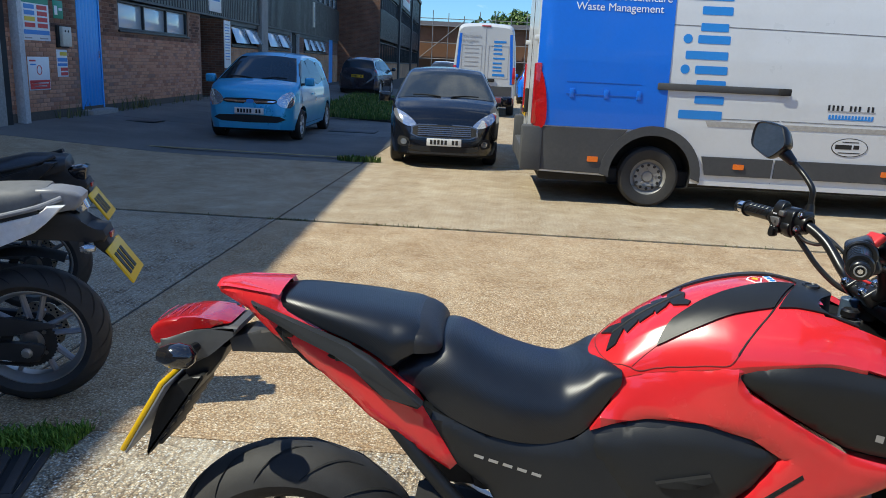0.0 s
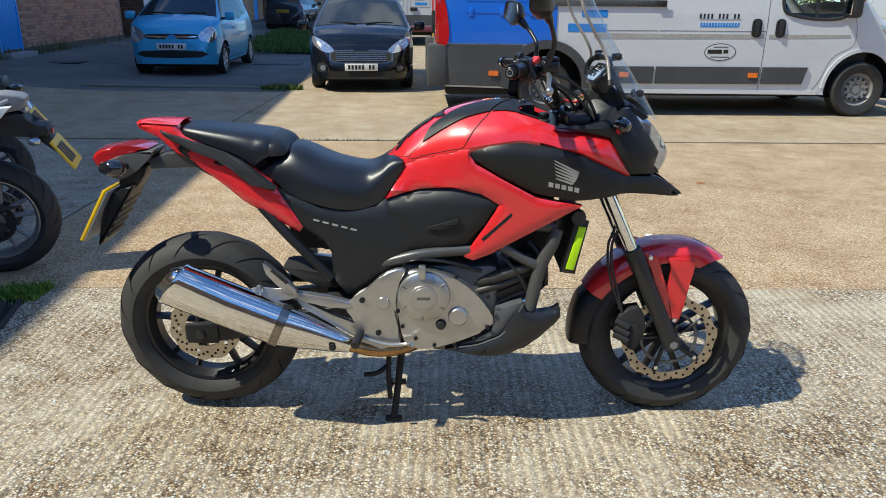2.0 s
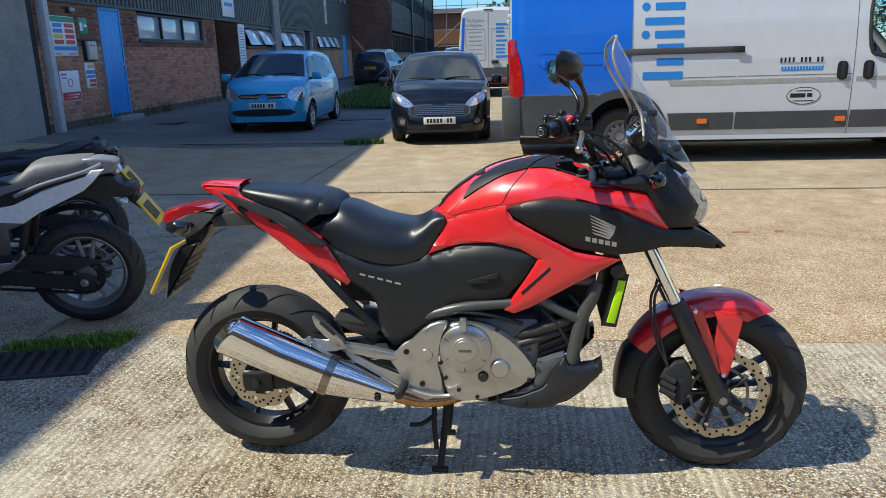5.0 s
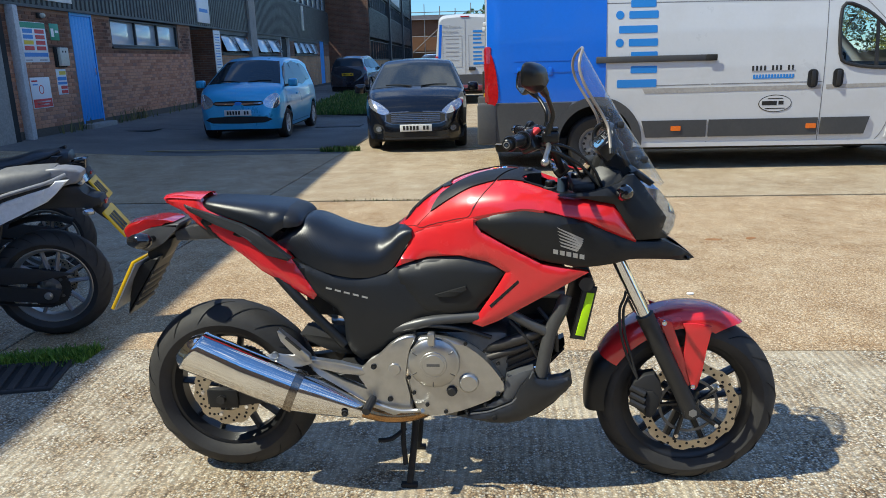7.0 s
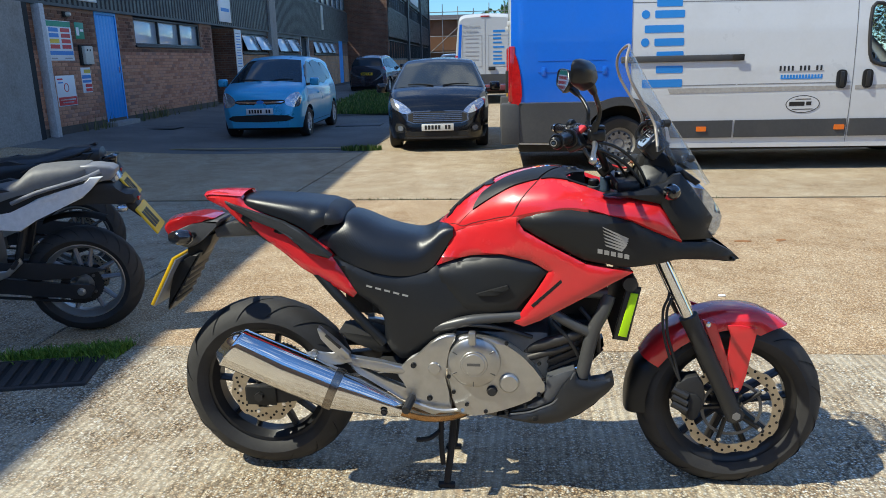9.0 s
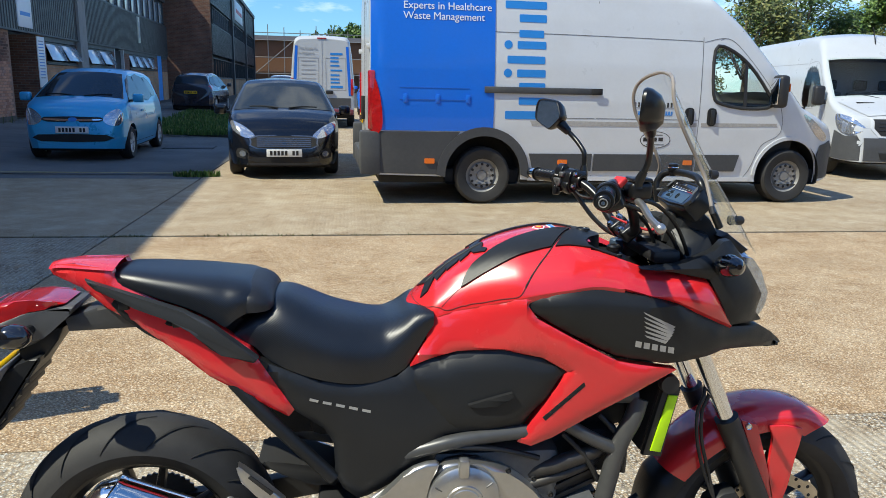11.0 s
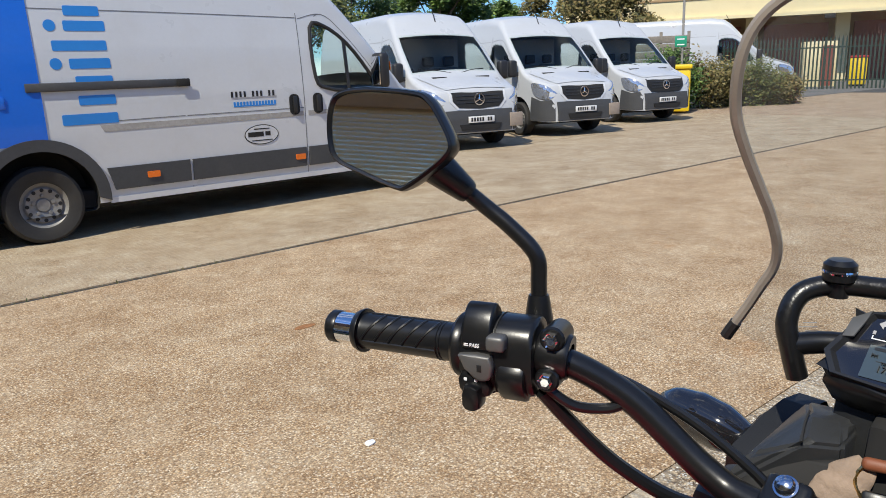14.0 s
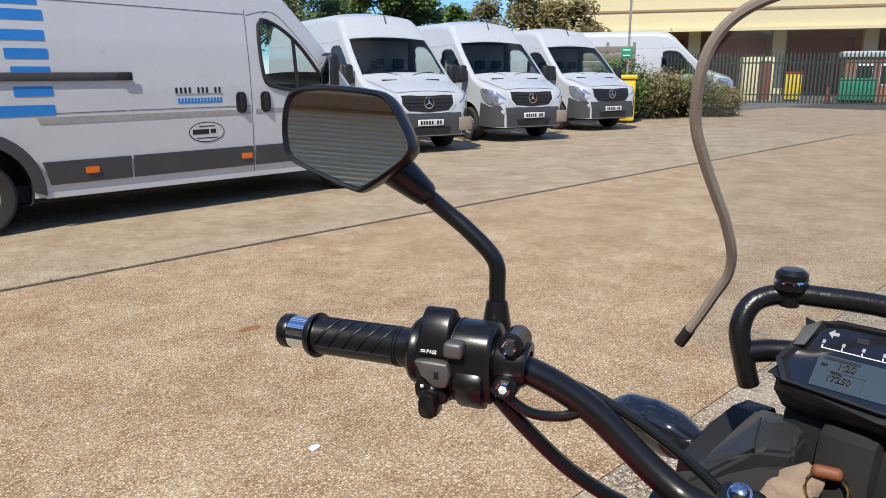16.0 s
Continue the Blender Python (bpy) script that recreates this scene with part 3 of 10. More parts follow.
    n = bump(nt, b, t.outputs["Fac"], 0.7, 0.008)
    n.invert = True
    return m


M_BRICK = brick_mat("buff_brick", (0.58, 0.30, 0.15), (0.46, 0.225, 0.12), (0.42, 0.33, 0.25))
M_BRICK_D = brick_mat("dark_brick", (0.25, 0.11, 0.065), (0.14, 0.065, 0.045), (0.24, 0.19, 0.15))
M_MORTAR = mat("grey_mortar", (0.30, 0.18, 0.125), 0.95, vary=0.25, dirt=0.4, bumps=0.4)
M_CLADDING = mat("black_profiled_sheet", (0.022, 0.023, 0.027), 0.42, 0.0, dirt=0.3, dirt_col=(0.06, 0.06, 0.065), grain=8)
M_FASCIA = mat("charcoal_fascia", (0.05, 0.052, 0.058), 0.5, dirt=0.3)
M_BLUEDOOR = mat("blue_door_paint", (0.02, 0.31, 0.80), 0.4, vary=0.1, dirt=0.18, dirt_col=(0.02, 0.10, 0.26))
M_CONC = mat("grey_concrete", (0.30, 0.29, 0.27), 0.9, vary=0.25, dirt=0.5, bumps=0.4, bscale=60)
M_FRAME_D = mat("dark_window_frame", (0.02, 0.022, 0.026), 0.4)
M_PANE = mat("office_glass", (0.05, 0.075, 0.085), 0.03, vary=0.3, dirt=0.0, coat=1.0)
# pale base colour stands in for bright sky reflected in the panes
M_SKY_PANE = mat("glass_with_painted_sky", (0.52, 0.60, 0.66), 0.12, vary=0.08, dirt=0.1, coat=0.8)
M_POSTW = mat("flaking_white_post", (0.55, 0.56, 0.57), 0.6, vary=0.25, dirt=0.5, dirt_col=(0.18, 0.15, 0.12))
M_BOXW = mat("cream_box", (0.62, 0.60, 0.52), 0.5)
M_TIMBER = mat("tan_timber", (0.38, 0.24, 0.12), 0.7, vary=0.25, dirt=0.3)

UNITS = pose(-7.3, 0, 0, 0, 0, 93.72)
row = thing("workshop_units", UNITS, "row of brick and black-clad two-storey workshop units in shade", "building", kind="structure")


def face(x0, x1, z0, z1, name, material, y0=0.0, y1=0.25, bev=0.0, parent=None, label=""):
    return part(name, box(x0, x1, y0, y1, z0, z1, bev), material, parent or row, label, angle=30)


def profiled(x0, x1, z0, z1, y, pitch=0.19, depth=0.035):
    """Vertical ribbed sheet."""
    bm = bmesh.new()
    line, x = [], x0
    while x < x1:
        line += [(x, 0), (x + pitch * 0.55, 0), (x + pitch * 0.68, depth), (x + pitch * 0.87, depth)]
        x += pitch
    lo = [bm.verts.new((min(px, x1), y + d, z0)) for px, d in line]
    hi = [bm.verts.new((min(px, x1), y + d, z1)) for px, d in line]
    for i in range(len(line) - 1):
        bm.faces.new((lo[i], lo[i + 1], hi[i + 1], hi[i]))
    return bm


def window_bank(x0, x1, z0, z1, n, open_tilt=0, y=0.0, parent=None, sky_pale=True):
    # black sheet behind the panes stands in for the unlit room
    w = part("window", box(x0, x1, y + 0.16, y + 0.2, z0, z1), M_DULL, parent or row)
    t = 0.05
    fr = box(x0, x1, y + 0.02, y + 0.16, z0, z0 + t, 0.006)
    box(x0, x1, y + 0.02, y + 0.16, z1 - t, z1, 0.006, bm=fr)
    for i in range(n + 1):
        q = x0 + (x1 - x0 - t) * i / n
        box(q, q + t, y + 0.021, y + 0.159, z0 + t, z1 - t, bm=fr)
    part("window_frame", fr, M_FRAME_D, w)
    part("window_sill", box(x0 - 0.05, x1 + 0.05, y - 0.05, y + 0.16, z0 - 0.05, z0 - 0.001, 0.006), M_FRAME_D, w)
    for i in range(n):
        a, b = x0 + (x1 - x0) * i / n + t * 0.9, x0 + (x1 - x0) * (i + 1) / n - t * 0.15
        h = z1 - z0 - 2 * t
        p = part("pane", box(0, b - a, -0.006, 0.006, -h, 0, 0.002), M_SKY_PANE if sky_pale else M_PANE, w)
        p.matrix_local = pose(a, y + 0.09 if not open_tilt else y + 0.02, z1 - t, -open_tilt * (0.8 + 0.4 * ((i * 7) % 3) / 2), 0, 0)


# ground storey: brick, door, window
face(6.0, 12.86, -0.3, 1.75, "brick_wall", M_MORTAR)
face(13.81, 19.9, -0.3, 1.75, "brick_wall", M_MORTAR)
face(6.0, 12.86, 1.753, 2.56, "brick_wall", M_MORTAR)
face(13.81, 14.68, 1.753, 2.56, "brick_wall", M_MORTAR)
face(18.9, 19.9, 1.753, 2.56, "brick_wall", M_MORTAR)
face(14.68, 18.9, 1.753, 1.86, "brick_wall", M_MORTAR)
face(6.0, 19.9, -0.2, 0.32, "plinth", mat("stained_plinth", (0.10, 0.085, 0.07), 0.9, vary=0.3, dirt=0.5), -0.004, 0.0)
window_bank(14.7, 18.88, 1.9, 2.53, 3)
drs = part("door", box(12.92, 13.76, 0.02, 0.07, 0.27, 2.5, 0.004), M_BLUEDOOR, row, "weathered blue boarded door")
for i in range(6):
    part("board", box(12.932 + i * 0.1375, 13.0668 + i * 0.1375, 0.004, 0.02, 0.285, 2.485, 0.0015), M_BLUEDOOR, drs)
part("door_handle", rod((13.66, -0.02, 1.28), (13.66, -0.02, 1.42), 0.012), M_CHROME, drs)
dfr = box(12.86, 12.92, -0.01, 0.1, 0.27, 2.56)
box(13.76, 13.81, -0.01, 0.1, 0.27, 2.56, bm=dfr)
box(12.92, 13.76, -0.01, 0.1, 2.5, 2.56, bm=dfr)
part("door_frame", dfr, M_BLUEDOOR, drs)
part("door_step", box(12.8, 13.9, -0.25, 0.1, 0.0, 0.26, 0.015), M_CONC, drs)
face(12.86, 13.81, -0.3, 0.0, "footing", M_CONC, 0.0, 0.2)
face(6.0, 10.15, -0.2, 2.56, "end_wall", M_CONC, -0.12, -0.012)
# dull black upright strip between the concrete and the brick
face(10.152, 10.34, -0.2, 2.56, "dark_wall_strip", M_DULL, -0.10, -0.010)
face(10.62, 10.77, 0.0, 2.56, "post", M_POSTW, -0.16, -0.003, 0.01)
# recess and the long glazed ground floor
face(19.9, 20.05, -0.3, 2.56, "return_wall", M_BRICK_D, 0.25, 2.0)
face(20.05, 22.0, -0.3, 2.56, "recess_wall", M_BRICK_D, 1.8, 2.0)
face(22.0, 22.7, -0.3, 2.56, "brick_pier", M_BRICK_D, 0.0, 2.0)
for a, b in ((22.7, 26.1), (27.0, 31.4), (33.1, 41.0), (42.3, 44.0)):
    face(a, b, -0.3, 1.72, "brick_wall", M_BRICK)
    face(a, b, 2.42, 2.56, "lintel", M_FASCIA)
face(26.1, 27.0, -0.3, 6.2, "concrete_column", M_CONC, -0.14, 0.3)
window_bank(22.85, 26.0, 1.78, 2.40, 2, 26)
window_bank(27.3, 31.0, 1.78, 2.40, 2, 24)
window_bank(34.2, 40.0, 1.78, 2.40, 4, 20)
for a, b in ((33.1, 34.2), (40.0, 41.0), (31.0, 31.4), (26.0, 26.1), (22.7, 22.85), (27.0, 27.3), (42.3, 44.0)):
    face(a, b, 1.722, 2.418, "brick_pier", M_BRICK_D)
# a dull black slab fills the doorway
d2 = part("door", box(31.45, 33.05, 0.1, 0.16, 0.05, 2.5), M_DULL, row, "doorway with white frame, filled by a black slab")
df2 = box(31.4, 31.5, -0.02, 0.16, 0, 2.56)
box(33.0, 33.1, -0.02, 0.16, 0, 2.56, bm=df2)
part("door_frame", df2, M_POSTW, d2)
part("door", box(41.0, 42.3, 0.02, 0.1, 0.05, 2.56), M_BLUEDOOR, row, "blue side door")
# cladding and roof
part("cladding", profiled(5.0, 26.1, 2.62, 7.7, -0.06), M_CLADDING, row, angle=20)
part("cladding", profiled(27.0, 44.0, 2.62, 4.25, -0.06), M_CLADDING, row, angle=20)
part("cladding", profiled(27.0, 44.0, 5.55, 7.7, -0.06), M_CLADDING, row, angle=20)
part("cladding_rail", box(5.0, 44.0, -0.08, 0.25, 2.56, 2.615), M_FASCIA, row)
window_bank(27.2, 43.6, 4.3, 5.5, 12, 0, -0.02)
face(5.0, 26.05, 2.62, 7.7, "upper_wall", M_DULL, 0.02, 0.25)
face(27.05, 44.0, 2.62, 4.24, "upper_wall", M_DULL, 0.02, 0.25)
face(27.05, 44.0, 5.56, 7.7, "upper_wall", M_DULL, 0.02, 0.25)
part("roof", box(-14, 44.0, -0.15, 14, 7.7, 8.0, 0.02), M_FASCIA, row)
face(-14.0, -5.0, -0.3, 7.7, "end_wall", M_BRICK_D, 0.0, 0.25)
face(-5.0, 6.0, 2.615, 2.79, "lintel", mat("brown_lintel", (0.30, 0.14, 0.045), 0.7, vary=0.2, dirt=0.3), -0.05, 0.25)
face(-5.0, 6.0, 4.6, 7.7, "upper_wall", M_BRICK_D, 0.0, 0.25)
M_RIB = mat("tan_shutter_slats", (0.58, 0.36, 0.15), 0.6, vary=0.1, dirt=0.05)
bm = bmesh.new()
for i in range(81):
    box(-5.0, 6.0, 0.04, 0.10, i * 0.06 - 0.28, i * 0.06 - 0.226, 0.014, 1, bm=bm)
part("roller_shutter", bm, M_RIB, row)
face(-14.0, -13.7, -0.3, 7.7, "gable_wall", M_BRICK_D, 0.25, 13.9)
face(43.7, 44.0, -0.3, 7.7, "gable_wall", M_CLADDING, 0.25, 13.9)
# the forward units further on
FY = -2.3
face(46.0, 46.3, -0.2, 8.2, "return_wall", M_BRICK_D, FY, 6.0)
face(44.0, 46.0, -0.2, 3.0, "brick_wall", M_BRICK, 0.6, 0.9)
part("cladding", profiled(44.0, 46.0, 3.0, 8.2, 0.5), M_CLADDING, row)
# tan strip stands in for sunlight on the corner of the return
face(44.6, 45.0, 3.3, 8.25, "sunlit_end_strip", M_TIMBER, 0.3, 0.5)
for a in (46.3, 60.5, 74.0):
    e = a + 13.4
    face(a, e, -0.2, 1.4, "brick_wall", M_BRICK, FY, FY + 0.25)
    window_bank(a + 0.4, e - 0.4, 1.45, 2.7, 8, 0, FY, sky_pale=False)
    part("cladding", profiled(a, e, 2.9, 4.7, FY - 0.03), M_CLADDING, row)
    window_bank(a + 1.2, e - 1.2, 4.75, 5.8, 9, 0, FY)
    part("cladding", profiled(a, e, 5.9, 8.2, FY - 0.03), M_CLADDING, row)
    # black backing behind glazing and cladding stands in for unlit rooms
    face(a, e, 1.4, 8.2, "dark_backing", M_DULL, FY + 0.3, FY + 0.5)
    face(e, e + 0.8, -0.2, 8.4, "concrete_column", M_FASCIA, FY - 0.15, FY + 0.5)
part("roof", box(46.0, 88.5, FY - 0.2, 10, 8.2, 8.5), M_FASCIA, row)
face(88.2, 88.5, -0.2, 8.2, "gable_wall", M_BRICK_D, FY + 0.5, 9.8)


def signboard(name, x0, x1, z0, z1, rows, label, back=M_PRINT_W, y=-0.012, head=None):
    s = thing(name, UNITS, label, "sign")
    part("board", box(x0, x1, y, -0.001, z0, z1, 0.003), back, s)
    if head:
        part("header", box(x0 + 0.01, x1 - 0.01, y - 0.004, y - 0.001, z1 - 0.11, z1 - 0.01), head, s)
    for a0, a1, b0, b1, m in rows:
        part("print", box(x0 + (x1 - x0) * a0, x0 + (x1 - x0) * a1, y - 0.004, y - 0.001, z0 + (z1 - z0) * b0, z0 + (z1 - z0) * b1), m, s)
    return s


signboard("safety_sign", 11.0, 11.86, 1.56, 2.3, [(0.08, 0.45, 0.72, 0.82, M_PRINT_B), (0.55, 0.92, 0.72, 0.82, M_PRINT_R), (0.08, 0.45, 0.58, 0.68, M_PRINT_B), (0.55, 0.92, 0.58, 0.68, M_PRINT_R), (0.08, 0.45, 0.44, 0.54, M_PRINT_Y), (0.55, 0.92, 0.44, 0.54, M_PRINT_R), (0.08, 0.45, 0.3, 0.4, M_PRINT_R), (0.55, 0.92, 0.3, 0.4, M_PRINT_R), (0.03, 0.97, 0.14, 0.24, M_PRINT_B), (0.05, 0.3, 0.04, 0.07, M_GREY_PRINT), (0.6, 0.9, 0.04, 0.07, M_GREY_PRINT)], "white site safety board with coloured panels on brick", head=M_PRINT_G)
signboard("exit_sign", 12.02, 12.36, 1.98, 2.3, [(0.1, 0.4, 0.2, 0.7, M_PRINT_W), (0.55, 0.9, 0.45, 0.6, M_PRINT_W)], "small green pictogram sign beside the blue door", M_PRINT_G)
signboard("hazard_notice", 12.02, 12.4, 0.92, 1.42, [(0.3, 0.95, 0.78, 0.92, M_PRINT_Y), (0.05, 0.95, 0.56, 0.7, M_PRINT_B), (0.05, 0.95, 0.4, 0.5, M_PRINT_B), (0.3, 0.95, 0.22, 0.34, M_PRINT_R), (0.3, 0.95, 0.05, 0.17, M_PRINT_R)], "narrow coloured hazard notice on brick")
ns = signboard("warning_sign", 11.06, 11.74, 0.7, 1.28, [(0.03, 0.97, 0.03, 0.3, M_PRINT_R), (0.1, 0.9, 0.19, 0.23, M_PRINT_W), (0.2, 0.8, 0.1, 0.14, M_PRINT_W), (0.06, 0.35, 0.86, 0.91, M_PRINT_R), (0.1, 0.35, 0.75, 0.79, M_PRINT_B)], "white and red warning sign on brick")
part("ring", lathe([(0.07, -0.018), (0.07, -0.014), (0.085, -0.014), (0.085, -0.018), (0.07, -0.018)], 24, "Y", (11.4, 0, 1.05)), M_PRINT_R, ns)
signboard("tall_notice", 22.02, 22.66, 1.05, 2.52, [(0.1, 0.8, 0.9 - 0.06 * i, 0.92 - 0.06 * i, M_PRINT_B if i % 3 else M_GREY_PRINT) for i in range(13)], "tall white notice board beside the recess", y=-0.03)
signboard("unit_sign", 20.5, 21.6, 2.7, 3.75, [(0.15, 0.85, 0.3, 0.4, M_PRINT_B), (0.15, 0.6, 0.8, 0.84, M_GREY_PRINT)], "white unit sign on black cladding", y=-0.09)
signboard("unit_sign", 36.1, 36.5, 3.0, 4.2, [(0.2, 0.8, 0.2, 0.8, M_GREY_PRINT)], "narrow pale sign on black cladding", M_BOXW, y=-0.09)
signboard("company_sign", 9.6, 12.9, 2.72, 3.3, [(0.2, 0.8, 0.3, 0.4, M_GREY_PRINT)], "long pale grey sign on black cladding", y=-0.09)
signboard("company_sign", 63.0, 71.0, 6.2, 7.8, [(0.1, 0.9, 0.4, 0.6, M_PRINT_R)], "long white sign high on the further unit", y=FY - 0.09)
ic = thing("entry_intercom", UNITS, "cream intercom box on a dark backplate", "intercom")
part("backplate", box(12.04, 12.44, -0.05, -0.001, 1.46, 1.86, 0.008), M_DULL, ic)
part("box", box(12.1, 12.42, -0.12, -0.051, 1.48, 1.84, 0.012), M_BOXW, ic)
for q in (12.19, 12.3):
    part("button", rod((q, -0.125, 1.76), (q, -0.119, 1.76), 0.02), M_DULL, ic)
lampw = thing("wall_lamp", UNITS, "small round bulkhead lamp over the sign", "lamp")
part("base", box(11.62, 11.78, -0.05, -0.001, 2.38, 2.48, 0.01), M_DULL, lampw)
part("lens", lathe([(0.0, -0.13), (0.03, -0.125), (0.045, -0.1), (0.045, -0.051)], 16, "Y", (11.72, 0, 2.43)), M_BOXW, lampw)
tagged(blades("wall_weeds", lambda r: (lambda u: (-7.3 - 0.065 * u + r.uniform(0.02, 0.22), u))(r.choice((r.uniform(11.7, 13), r.uniform(14, 15.4), r.uniform(15.5, 19.8), r.uniform(15, 16)))), 170, 0.06, 0.36, M_DRYGRASS, seed=12, lean=0.5, width=0.008), "straggling weeds along the brick wall base", "weeds", kind="stuff")


# ---- far end: scaffolded building ----
far = thing("scaffolded_building", pose(0, 98, 0, 0, 0, 2), "brown building wrapped in scaffolding at the yard's end", "building", kind="structure")
part("wall", box(-22, 4, 0, 0.4, 0, 6.4), mat("brown_brick_far", (0.22, 0.11, 0.06), 0.9, vary=0.2), far)
part("roof", box(-22, 4.3, -0.6, 9, 6.4, 6.9), mat("grey_roof_far", (0.22, 0.20, 0.2), 0.8), far)
for x in range(-14, 4, 2):
    part("standard", rod((x, -1.4, 0), (x, -1.4, 7.6 + (x % 3) * 0.3), 0.05, n=8), M_STEELW, far)
for z in (2.2, 4.2, 6.3, 7.2):
    part("ledger", rod((-15, -1.4, z), (3.5, -1.4, z), 0.05, n=8), M_STEELW, far)
for z in (2.2, 4.2):
    part("deck", box(-15, 3.5, -1.4, -0.5, z, z + 0.08), M_TIMBER, far)
part("brace", rod((-14, -1.45, 0.2), (-6, -1.45, 7), 0.045, n=8), M_STEELW, far)


# ---- warehouse across the road ----
WH = pose(41.5, 20.7, 0, 0, 0, -63)                      # local x along the front, -y towards the yard
M_BEIGE = mat("cream_warehouse_sheet", (0.74, 0.62, 0.36), 0.6, vary=0.05, dirt=0.2, dirt_col=(0.45, 0.36, 0.2))
M_SHUT = mat("brown_shutter", (0.22, 0.06, 0.04), 0.6, dirt=0.3)
wh = thing("warehouse", WH, "cream warehouse with deep brown loading bays", "building", kind="structure")
part("upper_wall", box(-11, 40, 0, 20, 3.75, 10.5), M_BEIGE, wh)
part("eaves_trim", box(-11.2, 40, -0.25, 0.0, 3.62, 3.80), M_BEIGE, wh)
part("band", box(-11, 40, -0.06, -0.002, 4.75, 4.87), M_TIMBER, wh)
part("back_wall", box(-11, 40, 3.6, 3.9, 0, 3.74), M_TIMBER, wh)
for i in range(11):
    x = -10.6 + i * 4.7
    part("column", box(x, x + 0.7, 2.3, 3.0, 0, 3.74), M_BEIGE, wh)
    part("roller_shutter", box(x + 1.0, x + 4.4, 3.3, 3.58, 0, 3.3), M_SHUT, wh)
part("side_wall", box(-11.3, -11.0, 0, 20, 0, 10.5), M_BEIGE, wh)
fl = new("flood_light", finish("flood_light", box(-0.25, 0.25, -0.3, 0.1, 3.36, 3.6, 0.03), M_DULL))
fl.matrix_world = WH @ pose(3.0, -0.1, 0)
tagged(fl, "small dark floodlight under the warehouse eaves", "lamp")

FN = pose(34.2, 15.5, 0, 0, 0, -68)
fence = thing("palisade_fence", FN, "tall dark green steel palisade fence along the road", "fence", kind="structure")
M_PAL = mat("dark_green_fence_paint", (0.020, 0.040, 0.028), 0.6, 0.0, dirt=0.3, dirt_col=(0.08, 0.07, 0.05))
pale = finish("pale", prism([(-0.035, 0), (0.035, 0), (0.035, 2.1), (0, 2.28), (-0.035, 2.1)], 0, 0.02), M_PAL)
for i in range(150):
    ob = new("pale", pale)
    ob.parent, ob.location = fence, (-4.5 + i * 0.155, 0, 0)
for z in (0.35, 1.75):
    part("rail", box(-4.6, 19, 0.02, 0.06, z, z + 0.06), M_PAL, fence)
for i in range(9):
    part("post", box(-4.6 + i * 2.8, -4.5 + i * 2.8, 0.06, 0.16, 0, 2.2), M_PAL, fence)
M_RED = mat("red_plastic", (0.5, 0.02, 0.02), 0.5)
for x, w, h, m, nm, lb in ((2.05, 0.7, 1.3, M_PRINT_Y, "stacked_crates", "yellow and red stack of crates by the loading bay"), (4.35, 1.5, 1.0, M_PRINT_G, "waste_container", "green waste container beyond the fence"), (3.9, 0.35, 0.7, M_RED, "traffic_cone", "red traffic cone beyond the fence")):
    q = thing(nm, FN @ pose(x, 2.4, 0), lb, nm.replace("_", " "))
    if nm == "traffic_cone":
        part("base", box(-0.18, 0.18, -0.18, 0.18, 0, 0.04, 0.01), M_DULL, q)
        part("cone", rod((0, 0, 0.04), (0, 0, h), 0.14, 0.03), m, q)
    else:
        part("body", box(0, w, 0, 0.8, 0.1, h, 0.03), m, q)
        part("lid", box(-0.03, w + 0.03, -0.03, 0.83, h + 0.002, h + 0.09, 0.02), M_RED if "crate" in nm else m, q)
        part("foot", box(0.05, w - 0.05, 0.1, 0.7, 0, 0.099), M_DULL, q)
cabin = thing("gate_cabin", FN @ pose(4.5, 3.2, 0), "small red-brick cabin with white roof edge beyond the fence", "building")
part("wall", box(0, 5.0, 0, 3.0, 0, 2.05), brick_mat("red_brick", (0.42, 0.13, 0.07), (0.34, 0.10, 0.06), (0.40, 0.34, 0.28)), cabin)
part("roof_edge", box(-0.12, 5.12, -0.12, 3.12, 2.052, 2.32, 0.02), M_POSTW, cabin)
for x in (0.5, 1.5, 3.2):
    wn_ = part("window", box(x, x + 0.75, -0.03, -0.002, 0.75, 1.75, 0.01), M_PRINT_W, cabin, "white framed window")
    part("pane", box(x + 0.08, x + 0.67, -0.04, -0.031, 0.84, 1.66), M_WINDOW, wn_)
store = thing("cream_store", FN @ pose(0.1, 3.0, 0, 0, 0, 8), "low cream store with dark door beyond the fence", "shed")
part("wall", box(0, 1.45, 0, 2.0, 0, 2.1, 0.02), M_BEIGE, store)
part("door", box(0.75, 1.30, -0.03, -0.002, 0.05, 1.9), M_SHUT, store)
gate = thing("notice_hoarding", FN @ pose(10.6, -0.06, 0), "red and white notice on a cream gate panel", "sign")
part("panel", box(0, 2.6, 0, 0.05, 0.9, 2.0, 0.01), M_PLATE_W, gate)
part("print", box(0.2, 1.2, -0.005, -0.001, 1.15, 1.8), M_PRINT_R, gate)
part("print", box(1.45, 2.3, -0.005, -0.001, 1.2, 1.7), M_FASCIA, gate)
for q in (0.1, 2.4):
    part("post", box(q, q + 0.08, 0.051, 0.1, 0, 2.0), M_PAL, gate)


# ---- added unit behind the camera, out of view ----
opp = thing("opposite_unit", pose(0, -14, 0), "plain brick unit added behind the camera, out of view", "building", kind="structure")
part("wall", box(-14, 26, -0.3, 0, -0.2, 4.2), M_BRICK, opp)
part("roof_edge", box(-14.2, 26.2, -0.5, 0.1, 4.2, 4.6), M_FASCIA, opp)


